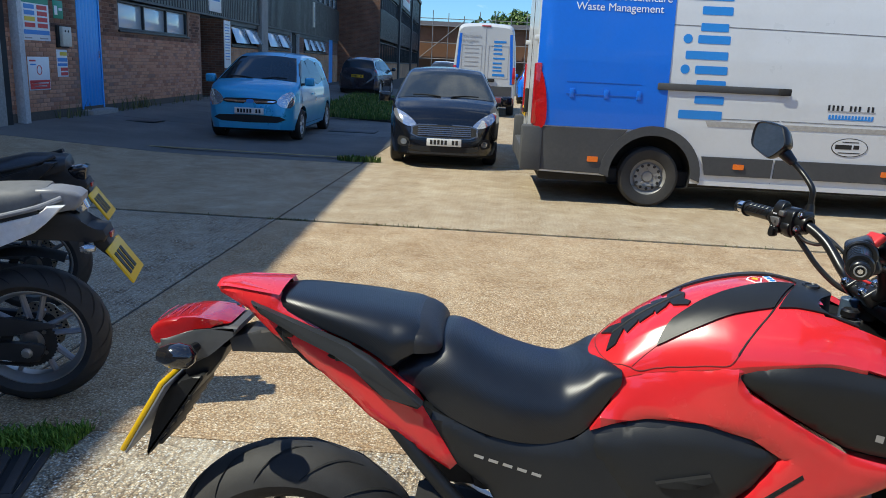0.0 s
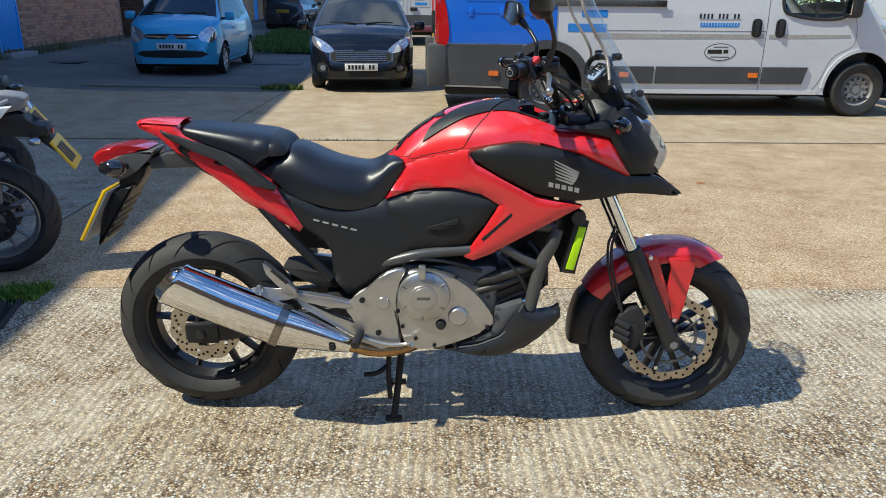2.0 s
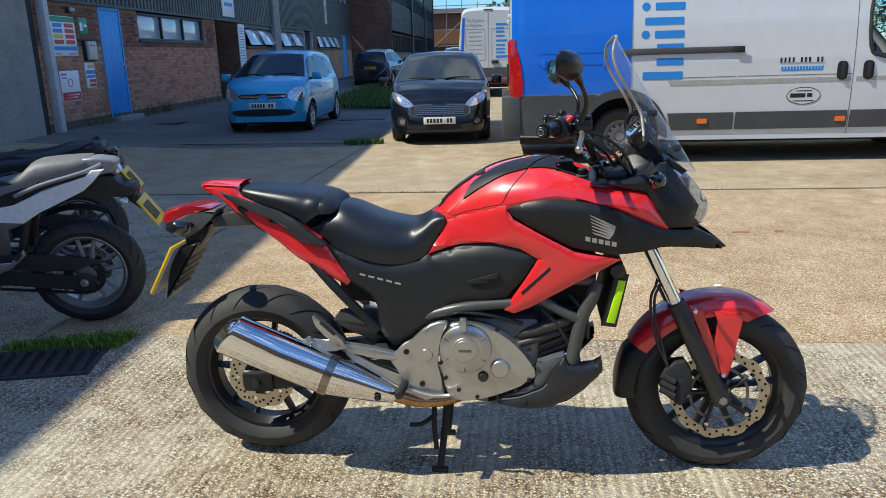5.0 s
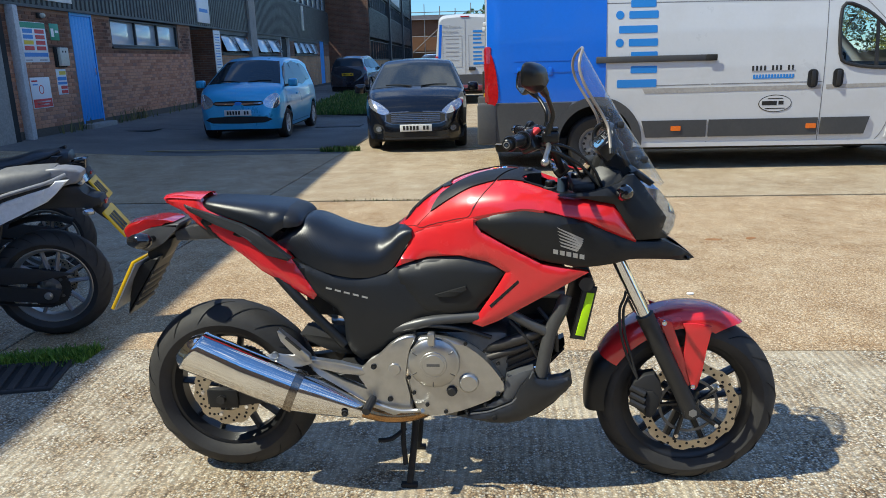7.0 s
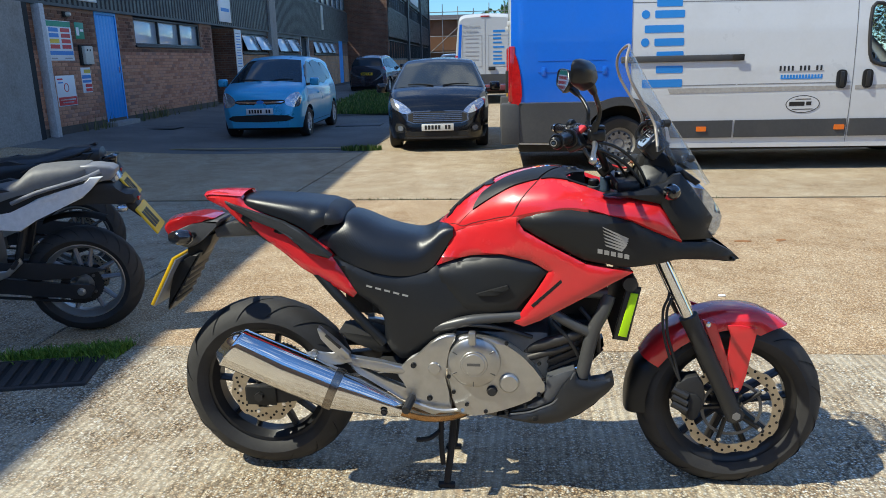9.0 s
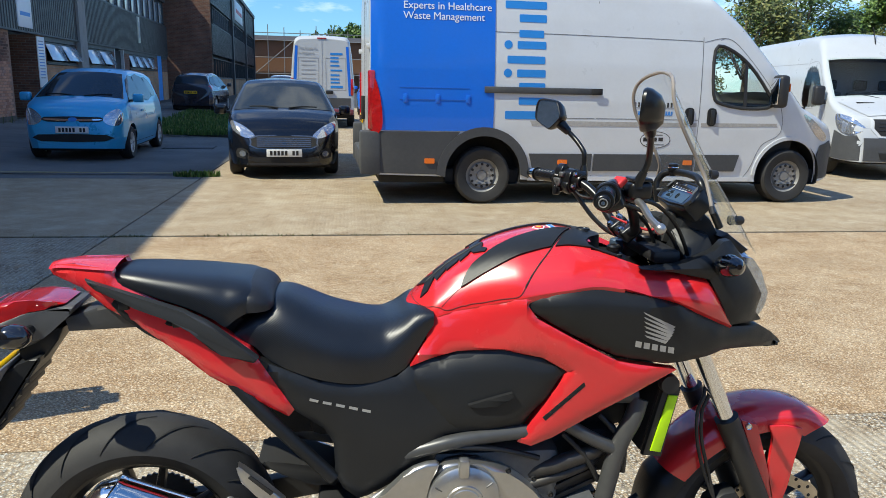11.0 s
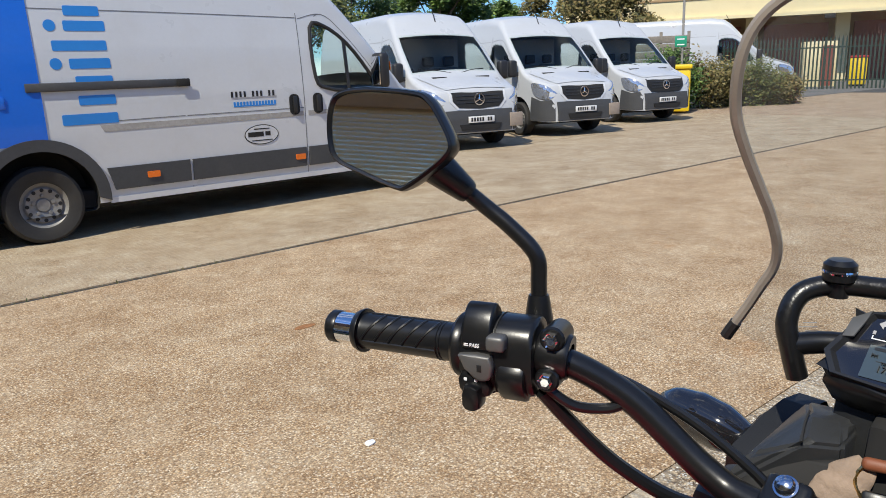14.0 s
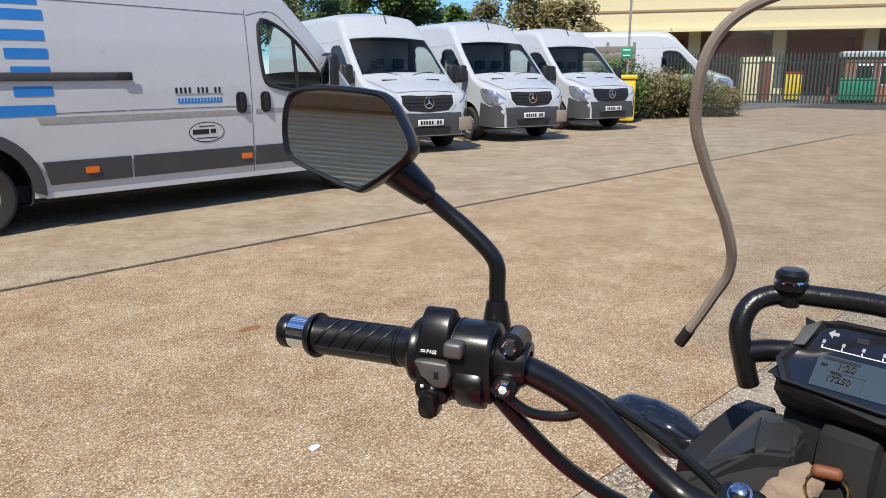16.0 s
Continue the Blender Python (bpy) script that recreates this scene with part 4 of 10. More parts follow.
# ---- trees ----
M_BARK = mat("bark", (0.10, 0.075, 0.055), 0.95, vary=0.3, bumps=0.6, bscale=30)
LEAF = {"green": random_mat("leaves_green", [(0.0, (0.035, 0.075, 0.012)), (0.6, (0.08, 0.15, 0.022)), (1.0, (0.16, 0.24, 0.04))], 0.6, bumps=0, by="island"),
        "olive": random_mat("leaves_olive", [(0.0, (0.055, 0.075, 0.016)), (0.6, (0.12, 0.14, 0.03)), (1.0, (0.22, 0.21, 0.055))], 0.6, bumps=0, by="island"),
        "brown": random_mat("leaves_brown", [(0.0, (0.075, 0.075, 0.018)), (0.6, (0.17, 0.14, 0.04)), (1.0, (0.27, 0.19, 0.07))], 0.7, bumps=0, by="island")}


def tree(x, y, h, r, leaves, seed, n=8000, size=0.115, tall=1.0, label="", name="tree"):
    rnd = random.Random(seed)
    t = thing(name, pose(x, y, 0), label or "leafy broad tree behind the parked vans", "tree", "boundary trees")
    bm = tube([(0, 0, -0.1), (0.05 * r, 0, h * 0.3), (0, 0.04 * r, h * 0.75)], [0.045 * h * 0.5, 0.03 * h * 0.5, 0.006 * h], 8, 4)
    clumps = []
    for i in range(26):
        a, e = rnd.uniform(0, 6.283), rnd.uniform(-0.35, 1.0)
        q = rnd.uniform(0.55, 1.0)
        c = Vector((r * q * math.cos(a) * math.sqrt(max(0, 1 - e * e)), r * q * math.sin(a) * math.sqrt(max(0, 1 - e * e)), h - r * tall + r * tall * q * e))
        clumps.append((c, r * rnd.uniform(0.22, 0.42)))
        if i < 12:
            tube([(0, 0, h * rnd.uniform(0.25, 0.5)), tuple(c * 0.5 + Vector((0, 0, h * 0.25))), tuple(c)], [0.02 * h * 0.4, 0.012 * h * 0.4, 0.004 * h], 6, 3, bm=bm)
    part("trunk", bm, M_BARK, t)
    vs, fs = [], []
    for _ in range(n):
        c, cr_ = rnd.choice(clumps)
        d = Vector((rnd.gauss(0, 1), rnd.gauss(0, 1), rnd.gauss(0, 0.8))).normalized() * cr_ * rnd.random() ** 0.45
        p = c + d
        u = Vector((rnd.gauss(0, 1), rnd.gauss(0, 1), rnd.gauss(0, 1))).normalized()
        w = u.orthogonal().normalized()
        s = size * rnd.uniform(0.6, 1.3)
        k = len(vs)
        vs += [p - u * s, p + w * s * 0.45, p + u * s, p - w * s * 0.45]
        fs.append((k, k + 1, k + 2, k + 3))
    me = bpy.data.meshes.new("crown")
    me.from_pydata(vs, [], fs)
    me.materials.append(LEAF[leaves])
    ob = new("crown", me)
    ob.parent = t
    return t


for i, (az, dist, h, r, kind) in enumerate(((24, 40, 5.4, 3.0, "olive"), (29.5, 36, 6.3, 2.9, "olive"), (33, 38, 6.6, 2.7, "green"), (36.5, 42, 5.2, 1.7, "olive"), (39.5, 33, 6.1, 1.6, "green"), (41.8, 35, 5.4, 1.4, "green"), (44.6, 40, 4.6, 1.2, "green"), (49.5, 38, 6.0, 2.2, "brown"), (53, 36, 4.6, 1.7, "brown"))):
    tree(0.5 + dist * math.sin(radians(az)), -0.3 + dist * math.cos(radians(az)), h, r, kind, 20 + i, label={"olive": "olive-green broad tree behind the parked vans", "green": "bright green young tree behind the vans", "brown": "tree with browning leaves beside the warehouse"}[kind])
for i, (x, y, h, r) in enumerate(((-3.2, 128, 9.8, 4.2), (1.2, 122, 9.6, 3.6), (3.6, 135, 8.0, 3.4))):
    tree(x, y, h, r, "green", 50 + i, 3600, 0.4, label="dark green tree far beyond the yard")


def bush(x, y, h, r, kind, seed, label):
    rnd = random.Random(seed)
    b = thing("bush", pose(x, y, 0), label, "bush", "boundary bushes")
    st = bmesh.new()
    vs, fs = [], []
    for i in range(26):
        a = rnd.uniform(0, 6.283)
        q = r * rnd.random() ** 0.5
        tip = Vector((q * math.cos(a) * 1.2, q * math.sin(a), h * rnd.uniform(0.6, 1.0) * (1 - 0.35 * q / r)))
        tube([(tip.x * 0.5, tip.y * 0.5, -0.05), tuple(tip * 0.6 + Vector((0, 0, 0.1))), tuple(tip)], [0.02, 0.014, 0.005], 5, 3, bm=st)
        for _ in range(420):
            v = rnd.random() ** 0.6
            p = Vector((tip.x * (0.6 + 0.4 * v), tip.y * (0.6 + 0.4 * v), tip.z * v)) + Vector((rnd.gauss(0, 0.16), rnd.gauss(0, 0.16), rnd.gauss(0, 0.1)))
            u = Vector((rnd.gauss(0, 1), rnd.gauss(0, 1), rnd.gauss(0, 1))).normalized()
            w = u.orthogonal().normalized()
            s = 0.046 * rnd.uniform(0.5, 1.5)
            p.z = max(p.z, 0.02)
            k = len(vs)
            vs += [p - u * s, p + w * s * 0.45, p + u * s, p - w * s * 0.45]
            fs.append((k, k + 1, k + 2, k + 3))
    part("stems", st, M_BARK, b)
    me = bpy.data.meshes.new("leaves")
    me.from_pydata(vs, [], fs)
    me.materials.append(LEAF[kind])
    ob = new("leaves", me)
    ob.parent = b


bush(20.0, 12.6, 2.05, 1.05, "green", 70, "overgrown green bush at the verge")
bush(21.4, 12.4, 1.95, 1.05, "brown", 71, "bush with brown seed heads at the verge")
bush(22.8, 11.6, 1.6, 0.95, "olive", 72, "low straggling olive bush at the verge")
bush(23.9, 11.2, 1.0, 0.7, "brown", 73, "low straggling brown bush at the verge")


# ---- bricks of the nearest unit, laid in stretcher bond ----
def lay_bricks():
    pale = [(0.0, (0.36, 0.16, 0.10)), (0.35, (0.54, 0.26, 0.155)), (0.7, (0.60, 0.31, 0.19)), (0.9, (0.50, 0.27, 0.19)), (1.0, (0.30, 0.17, 0.13))]
    dark = [(0.0, (0.10, 0.05, 0.035)), (0.4, (0.20, 0.09, 0.055)), (0.8, (0.26, 0.12, 0.07)), (1.0, (0.15, 0.085, 0.06))]
    kinds = {}
    for tone, stops in (("pale", pale), ("dark", dark)):
        one = random_mat(tone + "_brick_face", stops, 0.9, bumps=0.5, by="object")
        many = random_mat(tone + "_brick_work", stops, 0.9, bumps=0.5, by="island")
        kinds[tone] = (finish("brick", box(0.0, 0.215, -0.007, -0.0005, 0.0, 0.065, 0.002), one), many)
    rest = {"pale": [], "dark": []}
    rnd = random.Random(31)
    made = 0
    for c in range(30):
        z = 0.325 + c * 0.075
        tone = "pale" if z < 1.72 else "dark"
        if z + 0.065 > 2.555:
            break
        u = 10.35 + (0.1125 if c % 2 else 0.0)
        while u + 0.215 < 19.89:
            blocked = (u + 0.215 > 12.85 and u < 13.82) or (z + 0.065 > 1.86 and u + 0.215 > 14.67 and u < 18.91)
            if not blocked:
                if u < 12.86 and made < 290:
                    ob = new("brick", kinds[tone][0])
                    ob.parent, ob.location = row, (u, rnd.uniform(-0.0015, 0.0015), z)
                    made += 1
                else:
                    rest[tone].append((u, rnd.uniform(-0.0085, -0.0055), z))
            u += 0.225
    for tone, places in rest.items():
        vs, fs = [], []
        for u, y, z in places:
            n = len(vs)
            a, b, e = u + 0.215, z + 0.065, 0.003
            vs += [(u, 0, z), (a, 0, z), (a, 0, b), (u, 0, b), (u + e, y, z + e), (a - e, y, z + e), (a - e, y, b - e), (u + e, y, b - e)]
            fs += [(n + 4, n + 5, n + 6, n + 7)] + [(n + i, n + (i + 1) % 4, n + 4 + (i + 1) % 4, n + 4 + i) for i in range(4)]
        me = bpy.data.meshes.new("brickwork")
        me.from_pydata(vs, [], fs)
        me.materials.append(kinds[tone][1])
        ob = new("brickwork", me)
        ob.parent = row
        tagged(ob, kind="stuff")


lay_bricks()



# ---- vehicles ----
def within(x, z, poly):
    """Whether a point lies inside a closed outline."""
    n, res = len(poly), False
    for i in range(n):
        (a, b), (c, d) = poly[i], poly[i - 1]
        if (b > z) != (d > z) and x < a + (z - b) * (c - a) / (d - b):
            res = not res
    return res


class Body:
    """A vehicle skin: side walls with tumblehome, rounded shoulders and a crowned top, along x (forwards)."""

    def __init__(self, x0, x1, top, halfw, side, r, rr, sill, crown=0.03, arches=(), smooth=0.05):
        self.x0, self.x1, self.crown, self.arches = x0, x1, crown, arches
        self.gx = np.linspace(x0, x1, 420)
        k = max(1, int(smooth / (x1 - x0) * 420))
        ker = np.ones(2 * k + 1) / (2 * k + 1)

        def table(p):
            v = np.interp(self.gx, [q[0] for q in p], [q[1] for q in p])
            return np.convolve(np.pad(v, k, mode="edge"), ker, mode="valid")
        self.t, self.w, self.rz, self.ry, self.s = (table(p) for p in (top, halfw, r, rr, sill))
        self.side = side

    def at(self, arr, x):
        return float(np.interp(x, self.gx, arr))

    def f(self, z):
        return float(np.interp(z, [q[0] for q in self.side], [q[1] for q in self.side]))

    def y(self, x, z):
        zt, r, rr, w = self.at(self.t, x), self.at(self.rz, x), self.at(self.ry, x), self.at(self.w, x)
        zc = zt - r
        if z <= zc:
            return w * self.f(z)
        if z >= zt:
            return 0.0
        return w * self.f(zc) - rr + rr * math.sqrt(max(0, 1 - ((z - zc) / r) ** 2))

    def sec(self, x, t):
        """From the sill (0) over the shoulder (0.6 to 0.8) to the crown (1)."""
        zt, r, rr, w, s = self.at(self.t, x), self.at(self.rz, x), self.at(self.ry, x), self.at(self.w, x), self.at(self.s, x)
        zc = max(zt - r, s + 0.02)
        yc = w * self.f(zc)
        if t <= 0.6:
            z = s + (zc - s) * t / 0.6
            return w * self.f(z), z
        if t <= 0.8:
            a = (t - 0.6) / 0.2 * math.pi / 2
            return yc - rr + rr * math.cos(a), zc + (zt - zc) * math.sin(a)
        q = 1 - (t - 0.8) / 0.2
        return (yc - rr) * q, zt + self.crown * (1 - q * q)

    def skin(self, step=0.06, holes=(), screen=None):
        nS, nC, nT = max(10, int((max(self.t) - min(self.s)) / step)), 6, 7
        ts = [0.6 * i / nS for i in range(nS)] + [0.6 + 0.2 * i / nC for i in range(nC)] + [0.8 + 0.2 * i / nT for i in range(nT + 1)]
        nx = int((self.x1 - self.x0) / step)
        xs = [self.x0 + (self.x1 - self.x0) * i / nx for i in range(nx + 1)]
        bm = bmesh.new()
        for sg in (-1, 1):
            grid, inside = [], []
            for x in xs:
                gr, ins = [], []
                for t in ts:
                    y, z = self.sec(x, t)
                    px, hit = x, False
                    if t < 0.6:
                        for ax, az, R in self.arches:
                            d = math.hypot(x - ax, z - az)
                            if d < R:
                                hit = True
                                k = R / max(d, 1e-6)
                                px, pz = ax + (x - ax) * k, az + (z - az) * k
                                if d > R - step * 1.6:
                                    z = max(pz, self.at(self.s, px))
                                    y = self.y(px, z)
                                else:
                                    px = x
                    gr.append(bm.verts.new((px, sg * y, z)))
                    ins.append(hit)
                grid.append(gr)
                inside.append(ins)
            for i in range(nx):
                for j in range(len(ts) - 1):
                    c = ((i, j), (i + 1, j), (i + 1, j + 1), (i, j + 1))
                    if all(inside[a][b] for a, b in c):
                        continue
                    mx, mz = sum(grid[a][b].co.x for a, b in c) / 4, sum(grid[a][b].co.z for a, b in c) / 4
                    if screen and screen[0] < mx < screen[1] and ts[j] >= screen[2] - 1e-6:
                        continue
                    if j < nS and any(within(mx, mz, h) for h in holes):
                        continue
                    try:
                        bm.faces.new([grid[a][b] for a, b in c])
                    except ValueError:
                        pass
            for g in (grid[0], grid[-1]):
                tip = bm.verts.new((g[0].co.x, 0, g[0].co.z))
                for j in range(len(ts) - 1):
                    bm.faces.new((tip, g[j], g[j + 1]))
        bmesh.ops.delete(bm, geom=[v for v in bm.verts if not v.link_faces], context="VERTS")
        bmesh.ops.remove_doubles(bm, verts=bm.verts, dist=0.0008)
        return bm

    def on_side(self, sg, poly, cuts=(0.2, 0.1), thick=0.004):
        return sheet(poly, lambda a, b, h: Vector((a, sg * (self.y(a, b) + h), b)), cuts, thick)

    def end_x(self, y, z, front):
        lo, hi = (0.5 * (self.x0 + self.x1), self.x1) if front else (0.5 * (self.x0 + self.x1), self.x0)
        for _ in range(26):
            m = (lo + hi) / 2
            if z <= self.at(self.t, m) + 0.001 and abs(y) <= self.y(m, z) + 1e-4:
                lo = m
            else:
                hi = m
        return lo

    def on_end(self, poly, front=True, cuts=(0.08, 0.06), thick=0.004):
        s = 1 if front else -1
        return sheet(poly, lambda a, b, h: Vector((self.end_x(a, b, front) + s * h, a, b)), cuts, thick)

    def on_top(self, x0, x1, t0, t1, nx=12, nt=10, lift=0.004):
        """A pane across the top between two cuts: t0 at x0, t1 at x1."""
        bm, g = bmesh.new(), []
        for i in range(nx + 1):
            x, t = x0 + (x1 - x0) * i / nx, t0 + (t1 - t0) * i / nx
            e = 0.01
            sl = (self.at(self.t, x + e) - self.at(self.t, x - e)) / (2 * e)
            k = lift / math.hypot(1, sl)
            row_ = []
            for j in range(-nt, nt + 1):
                tt = 1 - (1 - t) * abs(j) / nt
                y, z = self.sec(x, tt)
                row_.append(bm.verts.new((x - sl * k, math.copysign(y + lift * 0.4, j) if j else 0, z + k)))
            g.append(row_)
        for i in range(nx):
            for j in range(2 * nt):
                bm.faces.new((g[i][j], g[i + 1][j], g[i + 1][j + 1], g[i][j + 1]))
        return bm


def seam(body, sg, pts, w=0.008):
    """A dark shut line along the side."""
    bm = bmesh.new()
    p = smooth_path([(a, b, 0) for a, b in pts], 5)
    for a, b in zip(p, p[1:]):
        d = (b - a).normalized()
        n = Vector((-d.y, d.x, 0)) * w / 2
        q = [a - n, b - n, b + n, a + n]
        bm.faces.new([bm.verts.new((v.x, sg * (body.y(v.x, v.y) + 0.0025), v.y)) for v in q])
    bmesh.ops.remove_doubles(bm, verts=bm.verts, dist=0.004)
    return bm


def wheel(parent, x, y, r, w, style, sg, rim_mat, well=0.0, front=False):
    """Rim with a tyre; sg is the outer side along y."""
    o = sg
    rim_r = r * (0.64 if style != "van" else 0.60)
    c = (x, y, r)
    prof = [(rim_r * 0.98, -0.42 * w * o), (rim_r + 0.012, -0.46 * w * o), (r * 0.9, -0.52 * w * o), (r * 0.985, -0.40 * w * o), (r, -0.2 * w * o), (r, 0.2 * w * o), (r * 0.985, 0.40 * w * o), (r * 0.9, 0.52 * w * o), (rim_r + 0.012, 0.47 * w * o), (rim_r * 0.98, 0.42 * w * o)]
    if style == "van":
        rp = [(0.0, 0.30 * w * o), (0.055, 0.30 * w * o), (0.065, 0.24 * w * o), (rim_r * 0.55, 0.30 * w * o), (rim_r * 0.72, 0.33 * w * o), (rim_r * 0.8, 0.24 * w * o), (rim_r * 0.96, 0.36 * w * o), (rim_r, 0.42 * w * o)]
        wh_ = part("wheel", lathe(rp, 36, "Y", c), rim_mat, parent)
        for i in range(12):
            a = 2 * math.pi * i / 12
            q = (x + rim_r * 0.66 * math.cos(a), 0, r + rim_r * 0.66 * math.sin(a))
            part("vent", rod((q[0], y + 0.335 * w * o, q[2]), (q[0], y + 0.30 * w * o, q[2]), rim_r * 0.085, n=8), M_DULL, wh_)
        for i in range(5):
            a = 2 * math.pi * i / 5 + 0.3
            part("bolt_cap", rod((x + 0.085 * math.cos(a), y + 0.27 * w * o, r + 0.085 * math.sin(a)), (x + 0.085 * math.cos(a), y + 0.34 * w * o, r + 0.085 * math.sin(a)), 0.016, n=8), M_STEELW, wh_)
    else:
        bm = lathe([(rim_r * 0.88, 0.3 * w * o), (rim_r * 0.9, 0.42 * w * o), (rim_r, 0.44 * w * o), (rim_r, -0.3 * w * o)], 36, "Y", c)
        n = 5 if style == "five" else 7
        for i in range(n):
            a = 2 * math.pi * i / n + 0.2
            for da in ((-0.09, 0.09) if style == "five" else (0,)):
                p0 = (x + 0.05 * math.cos(a + da), y + 0.36 * w * o, r + 0.05 * math.sin(a + da))
                p1 = (x + rim_r * 0.92 * math.cos(a + da * 1.6), y + 0.38 * w * o, r + rim_r * 0.92 * math.sin(a + da * 1.6))
                rod(p0, p1, 0.022, 0.016, n=6, bm=bm)
        rod((x, y + 0.2 * w * o, r), (x, y + 0.4 * w * o, r), 0.06, 0.055, n=16, bm=bm)
        wh_ = part("wheel", bm, rim_mat, parent)
        part("brake_disc", rod((x, y + 0.05 * w * o, r), (x, y + 0.1 * w * o, r), rim_r * 0.8, n=28), M_DULL, wh_)
    part("tyre", lathe(prof, 44, "Y", c), M_RUBBER, wh_)
    return wh_


def well(parent, x, z, R, y, sg, depth=0.32):
    """Dark inside of a wheel arch."""
    bm = lathe([(R + 0.012, y * sg), (R + 0.012, (y - depth) * sg), (0.0, (y - depth) * sg)], 30, "Y", (x, 0, z))
    for v in bm.verts:
        v.co.z = max(v.co.z, z - 0.12)
    part("wheel_arch_liner", bm, M_DULL, parent)


def plate(parent, m, w, h, back, bars, label):
    """A number plate whose characters are plain bars. Local x to the right, z up, face to -y."""
    p = part("number_plate", box(-w / 2, w / 2, -0.006, 0.006, -h / 2, h / 2, 0.004), back, parent, label)
    p.matrix_local = m
    x = -w * 0.42
    for k in range(bars):
        bw = w * 0.84 / bars
        if k != bars // 2 + 1:
            b = part("character_bar", box(x + bw * 0.14, x + bw * 0.8, -0.009, -0.0065, -h * 0.3, h * 0.3), M_INK, p)
        x += bw
    return p


# -- long high-roofed delivery van with blue rear half --
M_SHUT_GREY = mat("shut_line_grey", (0.16, 0.165, 0.17), 0.7)


def delivery_van(m, label, detail=True):
    v = thing("delivery_van", m, label, "van", "blue and grey delivery vans")
    b = Body(-1.36, 4.98, [(-1.36, 2.48), (-1.30, 2.56), (-1.0, 2.60), (2.4, 2.62), (2.85, 2.54), (3.25, 2.22), (4.18, 1.24), (4.45, 1.12), (4.72, 1.0), (4.86, 0.86), (4.94, 0.66), (4.98, 0.5)],
             [(-1.36, 0.96), (-1.25, 1.0), (3.0, 1.0), (3.9, 0.985), (4.35, 0.94), (4.65, 0.84), (4.85, 0.66), (4.98, 0.42)],
             [(0.3, 0.985), (0.5, 1.0), (0.95, 1.02), (1.25, 1.02), (1.7, 0.995), (2.2, 0.94), (2.6, 0.88)],
             [(-1.36, 0.16), (2.6, 0.2), (3.4, 0.13), (4.2, 0.10), (4.98, 0.12)], [(-1.36, 0.14), (2.6, 0.2), (3.4, 0.13), (4.2, 0.14), (4.98, 0.14)],
             [(-1.36, 0.36), (-0.6, 0.34), (0.5, 0.30), (3.3, 0.28), (4.5, 0.26), (4.98, 0.30)], 0.04, ((0.0, 0.36, 0.47), (4.035, 0.36, 0.45)))
    cab = rounded([(2.88, 1.90), (3.06, 1.92), (3.34, 1.74), (3.62, 1.42), (3.70, 1.24), (3.40, 1.20), (3.02, 1.25), (2.89, 1.37)], 3)
    part("body", b.skin(0.04, (cab,), (3.30, 4.04, 0.72)), M_SILVER, v, "pale grey painted steel body")
    part("bulkhead", box(2.74, 2.78, -0.90, 0.90, 0.45, 2.3, 0.01), M_CLAD, v)
    part("dashboard", prism(rounded([(3.55, 1.16), (3.75, 1.22), (4.1, 1.20), (4.1, 0.6), (3.62, 0.6)], 2), -0.88, 0.88, 0.02), M_DULL, v)
    for y in (-0.45, 0.1, 0.52):
        st_ = part("seat_back", box(2.80, 2.95, y - 0.22, y + 0.22, 0.6, 1.42, 0.05, 3), M_DULL, v)
        part("head_rest", box(2.83, 2.93, y - 0.12, y + 0.12, 1.44, 1.64, 0.04, 3), M_DULL, st_)
    part("underbody", box(-1.25, 4.6, -0.85, 0.85, 0.24, 0.42, 0.03), M_DULL, v)
    part("axle", rod((0, -0.8, 0.33), (0, 0.8, 0.33), 0.05), M_DULL, v)
    ws_ = part("windscreen", b.on_top(3.24, 4.12, 0.70, 0.66), M_CABGLASS, v, "clear raked windscreen")
    ws_.visible_shadow = False
    for sg in (-1, 1):
        part("blue_panel", b.on_side(sg, [(-1.356, 0.88), (0.10, 0.88), (0.10, 2.44), (-1.350, 2.40)], (0.06, 0.12), 0.008), M_BLUE, v, "bright blue vinyl panel")
        part("lower_cladding", b.on_side(sg, [(-1.33, 0.38), (-0.52, 0.36), (-0.50, 0.62), (-0.36, 0.80), (-0.30, 0.868), (-1.33, 0.868)], (0.2, 0.1), 0.018), M_CLAD, v)
        arch = [(0.57 * math.cos(radians(a)), 0.36 + 0.57 * math.sin(radians(a))) for a in range(-4, 185, 8)] + [(0.465 * math.cos(radians(a)), 0.36 + 0.465 * math.sin(radians(a))) for a in range(184, -5, -8)]
        part("wheel_arch_trim", b.on_side(sg, arch, (0.3, 0.3), 0.028), M_CLAD, v)
        arch2 = [(4.035 + 0.50 * math.cos(radians(a)), 0.36 + 0.50 * math.sin(radians(a))) for a in range(0, 181, 10)] + [(4.035 + 0.455 * math.cos(radians(a)), 0.36 + 0.455 * math.sin(radians(a))) for a in range(180, -1, -10)]
        part("wheel_arch_lip", b.on_side(sg, arch2, (0.3, 0.3), 0.012), M_SILVER, v)
        for x0, x1 in ((0.62, 1.355), (1.385, 2.70), (2.74, 3.32)):
            part("rub_strip", b.on_side(sg, [(x0, 0.41), (x1 - (0.05 if x1 > 3 else 0), 0.41), (x1, 0.62), (x0 - (0.06 if x0 < 1 else 0), 0.62)], (0.3, 0.2), 0.022), M_CLAD, v)
        for x, z in ((-0.66, 0.525), (0.98, 0.52), (2.62, 0.52)):
            part("side_marker", b.on_side(sg, cornered(x - 0.06, x + 0.06, z - 0.03, z + 0.03, 0.01), (0.2, 0.2), 0.032), M_ORANGE, v, "orange side marker lamp")
